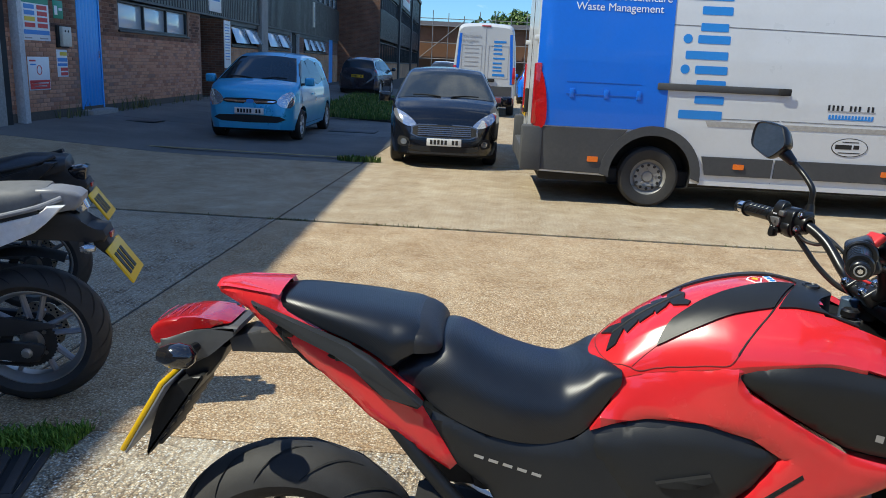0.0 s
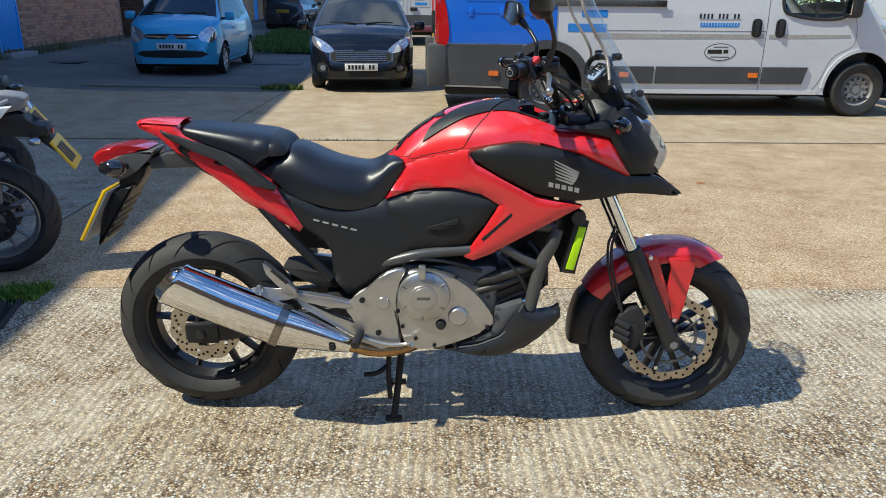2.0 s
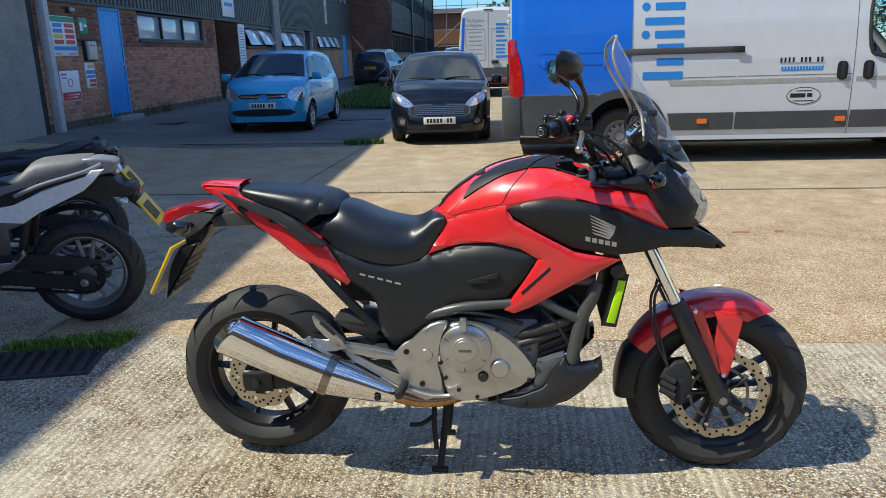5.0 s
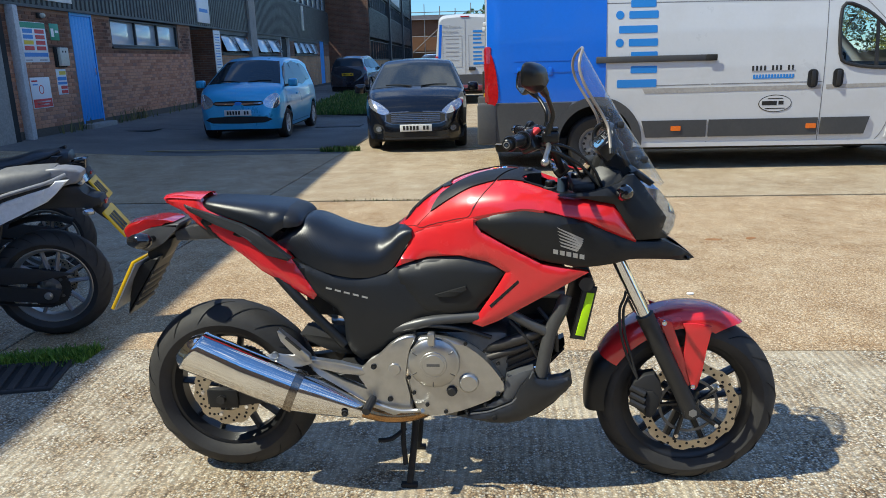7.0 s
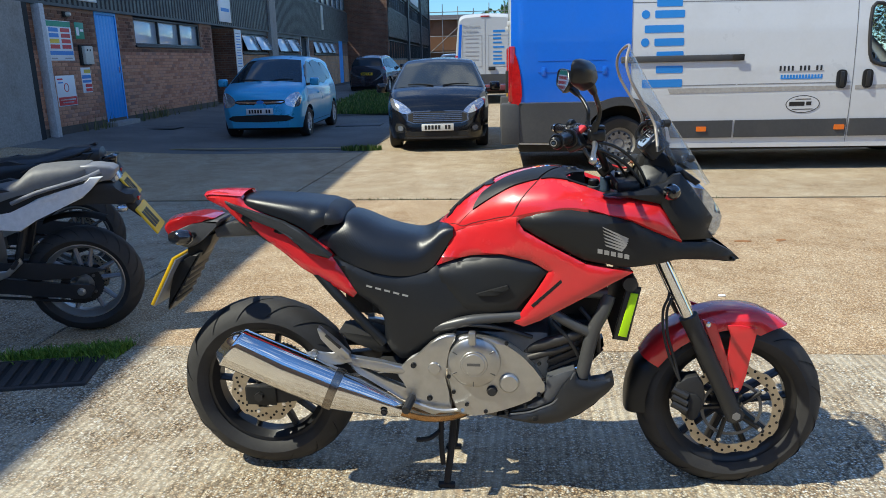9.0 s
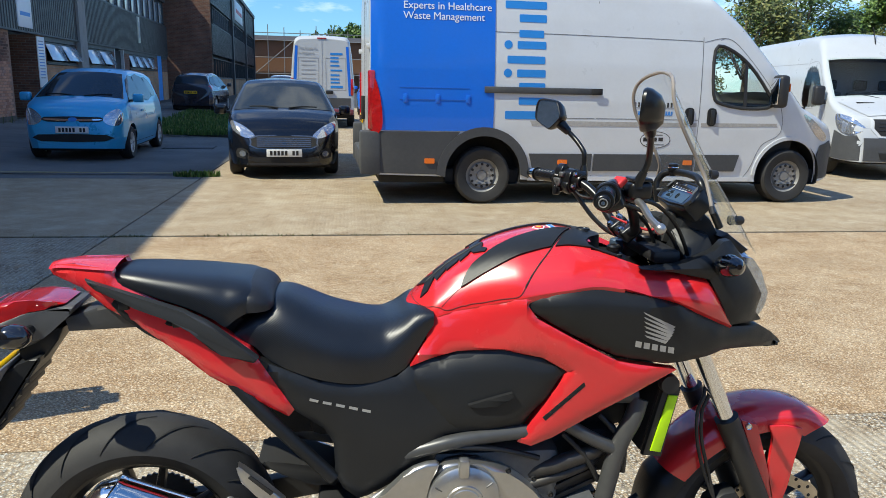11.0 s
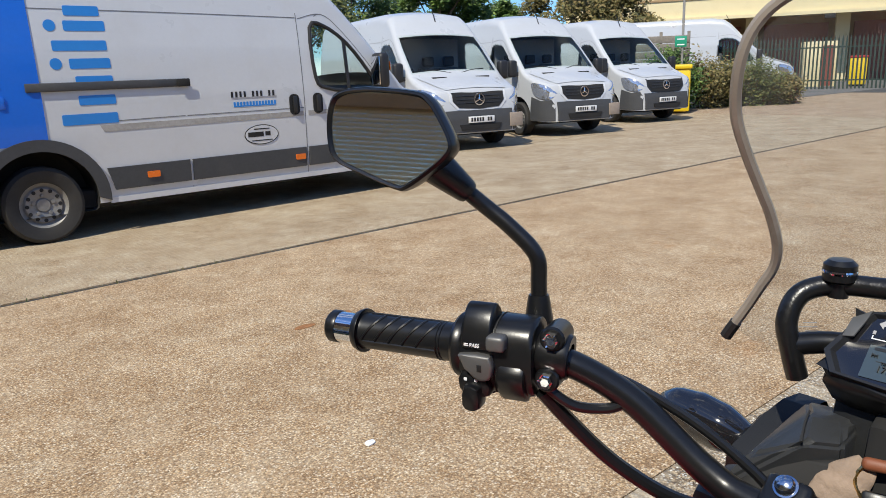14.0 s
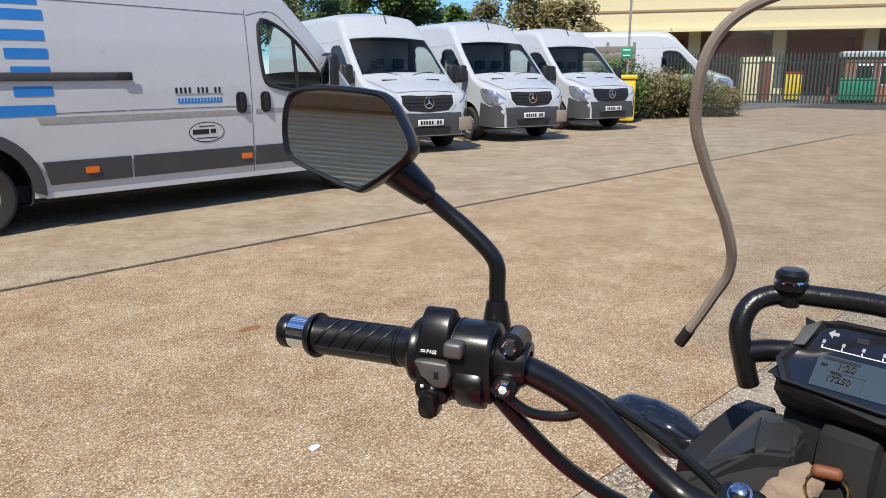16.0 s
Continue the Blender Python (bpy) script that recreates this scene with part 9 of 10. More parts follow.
        part("frame_tube", tube([(0.96, y, 0.655), (1.02, y, 0.618), (1.08, y, 0.588)], 0.0165, 14, 4), M_TUBE, k)
        part("frame_tube", tube([(1.135, y * 0.95, 0.71), (1.118, y, 0.66), (1.088, y, 0.59), (1.058, y, 0.44)], 0.0215, 14, 4), M_TUBE, k)
        part("frame_tube", tube([(1.13, y * 0.9, 0.715), (1.02, y * 0.9, 0.72), (0.95, y * 0.9, 0.70)], 0.019, 12, 4), M_TUBE, k)
        part("subframe_tube", tube([(0.20, sg * 0.118, 0.765), (0.29, sg * 0.145, 0.672), (0.42, sg * 0.15, 0.535)], 0.0165, 12, 4), M_MATT, k)
    part("belly_floor", box(0.84, 1.10, -0.13, 0.13, 0.315, 0.40, 0.02), M_DULL, k)
    rad_ = part("radiator", box(-0.02, 0.02, -0.14, 0.14, -0.095, 0.095, 0.008), M_DULL, k)
    rad_.matrix_local = pose(1.19, 0, 0.655, 0, 12, 0)
    part("radiator_cap", lathe([(0.0, -0.02), (0.022, -0.02), (0.024, 0.0), (0.016, 0.004), (0.016, 0.02)], 16, "Y", (1.195, -0.165, 0.755)), M_BLACK, k)
    bk = part("radiator_guard", prism([(1.188, 0.742), (1.232, 0.738), (1.198, 0.562), (1.150, 0.568)], -0.166, -0.146, 0.005), M_BLACK, k)
    part("reflector", prism([(1.199, 0.724), (1.222, 0.721), (1.192, 0.578), (1.166, 0.583)], -0.1725, -0.1665, 0.002), M_NEON, bk, "fluorescent green reflector panel")
    part("reflector", prism([(1.199, 0.724), (1.222, 0.721), (1.192, 0.578), (1.166, 0.583)], 0.1665, 0.1725, 0.002), M_NEON, bk, "fluorescent green reflector panel")
    part("radiator_guard", prism([(1.188, 0.742), (1.232, 0.738), (1.198, 0.562), (1.150, 0.568)], 0.146, 0.166, 0.005), M_BLACK, k)
    # footpeg hangers, swingarm, exhaust, stand
    for sg in (-1, 1):
        y0, y1 = sg * 0.196, sg * 0.172
        hg = part("footpeg_hanger", prism(rounded([(0.652, 0.586), (0.600, 0.574), (0.555, 0.534), (0.516, 0.497), (0.470, 0.466), (0.468, 0.436), (0.504, 0.395), (0.511, 0.344), (0.478, 0.310), (0.525, 0.300), (0.640, 0.324), (0.627, 0.381), (0.622, 0.499), (0.655, 0.565)], 2), y0, y1, 0.007, seg=3), M_ALU, k, "silver cast footpeg hanger")
        part("hanger_arm", prism(rounded([(0.292, 0.506), (0.343, 0.498), (0.480, 0.474), (0.480, 0.442), (0.357, 0.466), (0.305, 0.474)], 2), y0 + sg * 0.001, y1, 0.007, seg=3), M_ALU, hg)
        part("hanger_arm", prism(rounded([(0.311, 0.491), (0.349, 0.464), (0.488, 0.392), (0.514, 0.396), (0.505, 0.350), (0.476, 0.360), (0.371, 0.425), (0.316, 0.461)], 2), y0 + sg * 0.0015, y1, 0.007, seg=3), M_ALU, hg)
        part("cap", lathe([(0.0, y0 + sg * 0.006), (0.018, y0 + sg * 0.006), (0.021, y0)], 24, "Y", (0.588, 0, 0.470)), M_ALU, hg)
        bolt(hg, 0.520, y0, 0.479, 0.010, M_BLACK, sg)
        bolt(hg, 0.570, y0, 0.366, 0.010, M_BLACK, sg)
        pg = part("footpeg", tube([(0.512, sg * 0.19, 0.365), (0.510, sg * 0.22, 0.365), (0.502, sg * 0.275, 0.357)], [0.011, 0.0145, 0.0135], 10, 3), M_BLACK, hg)
        part("pillion_peg", prism(rounded([(0.218, 0.606), (0.228, 0.600), (0.315, 0.520), (0.305, 0.500), (0.285, 0.508), (0.222, 0.570)], 2), sg * 0.215, sg * 0.190, 0.004), M_ALU, hg)
        part("peg_rubber", prism([(0.238, 0.582), (0.244, 0.588), (0.292, 0.545), (0.285, 0.538)], sg * 0.219, sg * 0.2152, 0.001), M_BLACK, hg)
    part("silencer_hanger", prism(rounded([(0.154, 0.506), (0.194, 0.520), (0.249, 0.508), (0.297, 0.518), (0.320, 0.485), (0.231, 0.474), (0.152, 0.487)], 2), -0.198, -0.185, 0.004), M_ALU, k)
    bolt(k, 0.196, -0.198, 0.516, 0.013, M_ALU)
    part("brake_pedal", tube([(0.52, -0.205, 0.35), (0.60, -0.215, 0.332), (0.66, -0.215, 0.335), (0.68, -0.235, 0.345)], 0.007, 10), M_ALU, k)
    part("swingarm", prism(rounded([(-0.085, 0.350), (0.02, 0.362), (0.30, 0.402), (0.47, 0.440), (0.50, 0.36), (0.30, 0.338), (0.02, 0.296), (-0.085, 0.298)], 1), -0.130, -0.098, 0.008), M_BLACK, k)
    part("swingarm", prism(rounded([(-0.085, 0.350), (0.02, 0.362), (0.30, 0.402), (0.47, 0.440), (0.50, 0.36), (0.30, 0.338), (0.02, 0.296), (-0.085, 0.298)], 1), 0.098, 0.130, 0.008), M_BLACK, k)
    part("swingarm_bridge", box(0.38, 0.48, -0.11, 0.11, 0.37, 0.45, 0.015), M_BLACK, k)
    part("axle_block", box(-0.075, 0.03, -0.138, -0.131, 0.292, 0.358, 0.003), M_MATT, k)
    part("rear_axle_nut", rod((-0.028, -0.152, 0.326), (-0.028, -0.138, 0.326), 0.016, n=6), M_BLACK, k)
    part("rear_caliper", box(0.03, 0.13, -0.118, -0.066, 0.375, 0.43, 0.012), M_BLACK, k)
    part("chain_guard", box(0.05, 0.42, 0.10, 0.125, 0.42, 0.45, 0.008), M_BLACK, k)
    part("sprocket", annulus(-0.03, 0.112, 0.324, 0.05, 0.098, 0.006, 40, 0.03, 160), M_ALU_D, k)
    part("hugger", prism(rounded([(0.24, 0.535), (0.31, 0.530), (0.42, 0.505), (0.42, 0.46), (0.33, 0.485), (0.27, 0.515)], 2), -0.065, 0.065, 0.012), M_DULL, k)
    ax0, ax1, ax2 = Vector((-0.068, -0.232, 0.546)), Vector((0.258, -0.222, 0.402)), Vector((0.480, -0.200, 0.322))
    d0 = (ax1 - ax0).normalized()
    nz = Vector((0.404, 0, 0.914))

    def oval(c, a, b, skew=0.0, n=32):
        out = []
        for i in range(n):
            t = 2 * math.pi * i / n
            sy, sz = math.copysign(abs(math.cos(t)) ** 0.95, math.cos(t)), math.copysign(abs(math.sin(t)) ** 0.95, math.sin(t))
            out.append(tuple(c + Vector((0, b * sy, 0)) + nz * a * sz + d0 * skew * sz))
        return out
    part("silencer", loft([oval(ax0, 0.069, 0.054, 0.018), oval(ax0 + d0 * 0.004, 0.073, 0.058, 0.018), oval(ax0 + d0 * 0.012, 0.074, 0.059, 0.018), oval(ax0 + d0 * 0.016, 0.0725, 0.0575, 0.018), oval(ax0.lerp(ax1, 0.5), 0.0725, 0.057, 0.008), oval(ax1 - d0 * 0.012, 0.071, 0.055)]), M_STEEL, k, "polished stainless silencer")
    part("silencer_band", loft([oval(ax1 - d0 * 0.012, 0.0735, 0.0575), oval(ax1 + d0 * 0.016, 0.0730, 0.0570)]), M_BAND, k)
    d1 = (ax2 - ax1).normalized()
    part("silencer_cone", loft([oval(ax1 + d0 * 0.016, 0.067, 0.052), oval(ax1.lerp(ax2, 0.3), 0.060, 0.048), oval(ax1.lerp(ax2, 0.75), 0.040, 0.036), oval(ax2, 0.026, 0.026)]), M_STEEL, k)
    bolt(k, 0.428, -0.249, 0.338, 0.012, M_BLACK)
    ec = part("end_cap", loft([oval(ax0 + d0 * 0.001, 0.067, 0.052, 0.018), oval(ax0 - d0 * 0.010, 0.060, 0.046, 0.017), oval(ax0 - d0 * 0.024, 0.047, 0.036, 0.014), oval(ax0 - d0 * 0.027, 0.042, 0.032, 0.013), oval(ax0 - d0 * 0.022, 0.036, 0.028, 0.012)]), M_STEEL, k)
    part("outlet", loft([oval(ax0 - d0 * 0.0225, 0.026, 0.022, 0.012), oval(ax0 - d0 * 0.025, 0.024, 0.020, 0.012)]), M_DULL, ec)
    part("exhaust_pipe", tube([tuple(ax2 - d1 * 0.02), (0.55, -0.185, 0.298), (0.64, -0.15, 0.288), (0.72, -0.08, 0.29)], 0.022, 16), M_HOT, k, "heat-browned exhaust pipe")
    st = part("centre_stand", tube([(0.640, -0.07, 0.30), (0.628, -0.10, 0.15), (0.612, -0.128, 0.016)], 0.012, 10, 4), M_DULL, k, "black steel centre stand")
    part("stand_leg", tube([(0.640, 0.07, 0.30), (0.628, 0.10, 0.15), (0.612, 0.128, 0.016)], 0.012, 10, 4), M_DULL, st)
    part("stand_bar", rod((0.630, -0.09, 0.20), (0.630, 0.09, 0.20), 0.011, n=10), M_DULL, st)
    for sg in (-1, 1):
        part("stand_foot", box(0.582, 0.640, sg * 0.118, sg * 0.142, 0.0, 0.016, 0.004), M_DULL, st)
    part("stand_pedal", tube([(0.60, -0.105, 0.21), (0.56, -0.15, 0.195), (0.515, -0.155, 0.190)], 0.008, 8), M_DULL, st)
    part("stand_spring", tube([(0.598, -0.11, 0.275), (0.594, -0.12, 0.18), (0.600, -0.125, 0.085)], 0.009, 8), M_DULL, st)
    part("side_stand", tube([(0.70, 0.13, 0.31), (0.66, 0.17, 0.22), (0.52, 0.19, 0.17)], 0.011, 8), M_DULL, k)

    # handlebar and controls
    hb = part("handlebar", tube([(0.985, 0.374, 1.178), (1.030, 0.262, 1.180), (1.063, 0.202, 1.179), (1.098, 0.150, 1.150), (1.118, 0.090, 1.102), (1.121, 0.050, 1.090), (1.121, -0.050, 1.090), (1.118, -0.085, 1.106), (1.085, -0.130, 1.168), (1.045, -0.165, 1.200), (1.000, -0.215, 1.206), (0.955, -0.318, 1.204)], 0.0112, 16, 7), M_BARBLACK, k, "black tubular handlebar")
    for a, b_, e in (((1.030, 0.266, 1.180), (0.991, 0.359, 1.178), (0.979, 0.388, 1.178)), ((0.996, -0.222, 1.206), (0.960, -0.306, 1.204), (0.952, -0.326, 1.203))):
        a, b_, e = Vector(a), Vector(b_), Vector(e)
        g_r = 0.0158 if a.y > 0 else 0.0180
        d = (b_ - a).normalized()
        e2 = (Vector((0, 0, 1)) - d * d.z).normalized()
        e1 = d.cross(e2) if d.cross(e2).x < 0 else e2.cross(d)               # backwards, to the rider
        gp = part("grip", tube([tuple(a), tuple(a.lerp(b_, 0.05)), tuple(a.lerp(b_, 0.12)), tuple(a.lerp(b_, 0.90)), tuple(a.lerp(b_, 0.925)), tuple(a.lerp(b_, 0.95)), tuple(b_)], [g_r + 0.0028, g_r + 0.0022, g_r + 0.0004, g_r, g_r + 0.0034, g_r + 0.0040, g_r + 0.0020], 24, 2), M_BARBLACK, hb, "black rubber grip with slanting ridges")

        def on_grip(u, deg):
            return tuple(a.lerp(b_, u) + (e1 * math.cos(radians(deg)) + e2 * math.sin(radians(deg))) * (g_r + 0.0002))
        for q in range(5):
            u = 0.20 + 0.135 * q
            part("ridge", tube([on_grip(u + 0.15, -8), on_grip(u + 0.10, 16), on_grip(u + 0.05, 40), on_grip(u, 64), on_grip(u - 0.03, 88)], 0.0013, 6, 3), M_BARBLACK, gp)
        for deg in (-14, 100):
            part("ridge", tube([on_grip(u, deg) for u in (0.16, 0.4, 0.65, 0.88)], 0.0012, 6, 1), M_BARBLACK, gp)
        for u in (0.135, 0.165):
            part("ridge", tube([on_grip(u, q * 20) for q in range(19)], 0.0010, 6, 1), M_BARBLACK, gp)
        be = part("bar_end", tube([tuple(b_.lerp(e, 0.62)), tuple(b_.lerp(e, 0.66)), tuple(b_.lerp(e, 0.9)), tuple(e)], [0.0135, 0.0148, 0.0148, 0.0118], 22, 2), M_BARBLACK, hb)
        part("bar_end_sleeve", rod(b_ - d * 0.002, b_.lerp(e, 0.62), 0.0140, n=24), M_CHROME if a.y > 0 else M_BARBLACK, hb)
        part("end_ring", tube([tuple(e + (e1 * math.cos(q * 0.5236) + e2 * math.sin(q * 0.5236)) * 0.0085 + d * 0.0006) for q in range(13)], 0.0014, 6, 1), M_STEELW, be)
        part("end_bolt", rod(e - d * 0.001, e + d * 0.0016, 0.0042, n=6), M_CHROME, be)

    def at_bar(pos, dx, up=(-0.45, 0, 0.89)):
        """A frame on the bar: x out along the grip, y to the rider, z up."""
        d = Vector(dx).normalized()
        up = Vector(up)
        up = (up - d * up.dot(d)).normalized()
        y = up.cross(d)
        return Matrix.Translation(pos) @ Matrix((d, y, up)).transposed().to_4x4()

    sw = part("switch_box", prism(rounded([(-0.021, -0.020), (-0.023, 0.012), (-0.014, 0.027), (0.006, 0.029), (0.019, 0.022), (0.0245, 0.006), (0.0235, -0.014), (0.016, -0.031), (-0.004, -0.035), (-0.016, -0.030)], 3), -0.033, 0.028, 0.004, axis="X", seg=3), M_BARBLACK, hb, "black left switch housing")
    sw.matrix_local = at_bar((1.047, 0.235, 1.179), (-0.42, 0.905, 0.0), (0, 0, 1))
    part("collar", lathe([(0.012, 0.028), (0.0255, 0.027), (0.0270, 0.030), (0.0270, 0.034), (0.0245, 0.037), (0.012, 0.037)], 32, "X"), M_BARBLACK, sw)
    part("housing_split", prism(rounded([(-0.0205, -0.0195), (-0.0225, 0.0115), (-0.0135, 0.0275), (0.006, 0.0295), (0.0195, 0.0225), (0.0250, 0.006), (0.0240, -0.014), (0.0165, -0.0315), (-0.004, -0.0355), (-0.0155, -0.0305)], 3), -0.0022, -0.0012, axis="X"), M_DULL, sw)
    ps = part("pass_switch", prism(rounded([(-0.004, 0.030), (0.004, 0.040), (0.013, 0.040), (0.022, 0.031), (0.0275, 0.016), (0.0270, 0.008), (0.020, 0.008), (0.0, 0.020)], 2), 0.000, 0.0245, 0.0022, axis="X", seg=3), M_BARBLACK, sw, "glossy black passing-light switch")
    lettering("switch_label", "PASS", 0.0040, M_PRINT_W, ps, Matrix.Translation((0.0165, 0.0277, 0.0090)) @ Matrix(((-1, 0, 0, 0), (0, 0, 1, 0), (0, 1, 0, 0), (0, 0, 0, 1))))
    part("print_bar", box(0.0175, 0.0220, 0.0270, 0.0280, 0.0096, 0.0125, 0.0005), M_PRINT_W, ps)
    part("dip_button", box(-0.0135, 0.0020, 0.019, 0.0325, 0.0085, 0.0215, 0.0032, 3), M_ALU_D, sw, "grey dip button")
    hrn = part("horn_button", prism(rounded([(-0.001, 0.0035), (0.0230, 0.0030), (0.0255, -0.0005), (0.0130, -0.0160), (0.0035, -0.0175), (-0.002, -0.0130)], 2), 0.0215, 0.0315, 0.0026, seg=3), M_ALU_D, sw, "grey wedge-shaped horn button")
    part("print_bar", box(0.0055, 0.0095, 0.0312, 0.0318, -0.0095, -0.0035, 0.0002), M_INK, hrn)
    part("indicator_base", prism(rounded([(0.004, -0.018), (0.026, -0.014), (0.028, -0.028), (0.018, -0.036), (0.002, -0.032)], 2), 0.008, 0.0265, 0.003), M_BARBLACK, sw)
    for q in (0.0125, 0.0215):
        part("print_bar", box(q - 0.0014, q + 0.0014, 0.0262, 0.0270, -0.0205, -0.0180, 0.0002), M_PRINT_W, sw)
    part("indicator_switch", prism(rounded([(0.008, -0.024), (0.020, -0.022), (0.022, -0.038), (0.016, -0.043), (0.007, -0.040)], 2), 0.018, 0.036, 0.003), M_BARBLACK, sw)
    part("thumb_rest", prism(rounded([(0.020, -0.006), (0.0275, -0.008), (0.0285, -0.020), (0.018, -0.035), (0.008, -0.036)], 2), -0.028, -0.004, 0.004, axis="X"), M_BARBLACK, sw)
    for q in (-0.006, 0.008):
        part("housing_screw", rod((q, 0.004, -0.0375), (q, 0.004, -0.034), 0.004, n=8), M_DULL, sw)
    cl = part("mirror_clamp", lathe([(0.0112, -0.013), (0.0175, -0.013), (0.019, -0.010), (0.019, 0.010), (0.0175, 0.013), (0.0112, 0.013)], 28, "X"), M_BARBLACK, hb)
    cl.matrix_local = at_bar((1.067, 0.1955, 1.1795), (-0.45, 0.88, 0.1), (0.12, 0, 1))
    for z in (-0.0165, 0.0165):
        part("clamp_lug", lathe([(0.0, 0.0185), (0.0085, 0.0185), (0.0100, 0.0165), (0.0105, -0.012), (0.0, -0.012)], 20, "Y", (0, 0, z)), M_BARBLACK, cl)
        part("clamp_bolt", lathe([(0.0, 0.0245), (0.0035, 0.0245), (0.0042, 0.0225), (0.0062, 0.0235), (0.0066, 0.0185)], 6, "Y", (0, 0, z)), M_CHROME, cl)
    swr = part("switch_box", box(-0.030, 0.028, -0.022, 0.024, -0.040, 0.024, 0.010, 3), M_BARBLACK, hb, "black right switch housing")
    swr.matrix_local = at_bar((1.012, -0.192, 1.204), (-0.4, -0.9, 0.0))
    part("collar", lathe([(0.012, 0.028), (0.0255, 0.027), (0.0270, 0.030), (0.0270, 0.034), (0.0245, 0.037), (0.012, 0.037)], 32, "X"), M_BARBLACK, swr)
    ks = box(-0.013, 0.013, -0.016, 0.016, -0.006, 0.008, 0.004, 3)
    ksw = part("kill_switch", ks, M_PRINT_R, hb, "red engine stop switch")
    ksw.matrix_local = pose(1.036, -0.180, 1.225, 0, -38, 20)
    res = part("brake_reservoir", box(1.055, 1.105, -0.205, -0.155, 1.190, 1.228, 0.010, 3), M_BARBLACK, hb)
    part("reservoir_cap", box(1.057, 1.103, -0.203, -0.157, 1.2285, 1.236, 0.003, 2), M_BARBLACK, res)
    part("brake_lever", tube([(1.060, -0.165, 1.190), (1.074, -0.21, 1.186), (1.062, -0.30, 1.168), (1.057, -0.352, 1.161), (1.056, -0.363, 1.160)], [0.0075, 0.008, 0.0070, 0.0085, 0.0088], 12, 5), M_ALU, hb, "silver brake lever")
    part("lever_ball", lathe([(0.0, 0.0115), (0.006, 0.0100), (0.0105, 0.0050), (0.0115, 0.0), (0.0105, -0.0050), (0.006, -0.0100), (0.0, -0.0115)], 18, "Y", (1.0558, -0.366, 1.1595)), M_ALU, hb)
    # the bar clamp, tipped back, with four steel cap bolts
    bc = part("bar_clamp", box(-0.052, 0.052, -0.0215, 0.0215, -0.034, -0.006, 0.009, 3), M_BARBLACK, hb, "black tipped-back handlebar clamp")
    bc.matrix_local = Matrix.Translation((1.113, -0.005, 1.1015)) @ Matrix(((0, -1, 0), (0.77, 0, 0.63), (-0.63, 0, 0.77))).transposed().to_4x4()
    for x in (-0.0375, 0.0375):
        part("clamp_block", box(x - 0.0165, x + 0.0165, -0.024, 0.024, -0.033, 0.0, 0.006, 3), M_BARBLACK, bc)
        for y in (-0.0145, 0.0145):
            part("clamp_bolt", lathe([(0.0, 0.0095), (0.0035, 0.0092), (0.0060, 0.0075), (0.0070, 0.0045), (0.0072, 0.0022), (0.0086, 0.0020), (0.0090, 0.0)], 24, "Z", (x, y, 0)), M_BLUEBOLT, bc, "domed steel bolt cap")
    part("clamp_plate", box(-0.015, 0.011, -0.009, 0.008, -0.0065, -0.0052, 0.0004), M_SMOKE, bc, "small dark maker's plate")
    part("top_yoke", box(1.07, 1.18, -0.11, 0.11, 0.976, 1.002, 0.010, 3), M_BARBLACK, k)
    for x, y, z in ((1.136, 0.073, 1.046), (1.200, -0.076, 1.022)):
        part("fork_cap", lathe([(0.0, 0.005), (0.005, 0.005), (0.0055, 0.002), (0.015, 0.0015), (0.0175, -0.001), (0.0175, -0.045)], 28, "Z", (x, y, z)), M_FORKCAP, k, "dull blue-grey fork cap")
    rubber = part("bar_riser", lathe([(0.0, 0.020), (0.013, 0.020), (0.017, 0.016), (0.017, 0.006), (0.014, 0.004), (0.014, -0.004)], 24, "Z", (1.089, -0.036, 1.036)), M_BARBLACK, k)
    part("washer", lathe([(0.014, 0.004), (0.021, 0.003), (0.021, -0.001), (0.018, -0.003), (0.020, -0.006), (0.014, -0.008)], 24, "Z", (1.089, -0.036, 1.032)), M_ALU_D, rubber)
    for pts, r in ((((1.053, 0.196, 1.152), (1.074, 0.184, 1.122), (1.098, 0.160, 1.088), (1.122, 0.128, 1.063), (1.142, 0.104, 1.053), (1.158, 0.086, 1.052)), 0.0062), (((1.080, 0.190, 1.168), (1.104, 0.158, 1.158), (1.126, 0.108, 1.133), (1.138, 0.066, 1.106), (1.142, 0.045, 1.088)), 0.0042), (((1.052, 0.192, 1.158), (1.066, 0.176, 1.143), (1.084, 0.158, 1.140), (1.094, 0.147, 1.145)), 0.0042), (((1.045, -0.185, 1.18), (1.11, -0.150, 1.155), (1.185, -0.115, 1.105), (1.245, -0.09, 1.02)), 0.0050), (((1.07, -0.18, 1.19), (1.14, -0.150, 1.17), (1.21, -0.115, 1.11), (1.26, -0.10, 1.01)), 0.0046), (((1.04, -0.17, 1.185), (1.10, -0.12, 1.15), (1.16, -0.06, 1.105), (1.20, -0.03, 1.04)), 0.0042)):
        part("cable", tube(pts, r, 10, 6), M_BARBLACK, k)

    # mirrors
    def mirror(c, n, stem, sg, label):
        n = Vector(n).normalized()
        u = Vector((0, 0, 1)).cross(n).normalized()                # to the rider's right
        v = n.cross(u)
        if v.z < 0:
            v = -v
        M_ = Matrix.Translation(c) @ Matrix((u, v, n)).transposed().to_4x4()
        o = [(-0.060, 0.024), (-0.050, 0.0365), (-0.020, 0.040), (0.028, 0.036), (0.0425, 0.030), (0.0535, 0.016), (0.0645, -0.004), (0.0605, -0.015), (0.043, -0.029), (0.023, -0.0415), (0.011, -0.0425), (-0.027, -0.031), (-0.054, -0.020), (-0.0615, 0.0)]
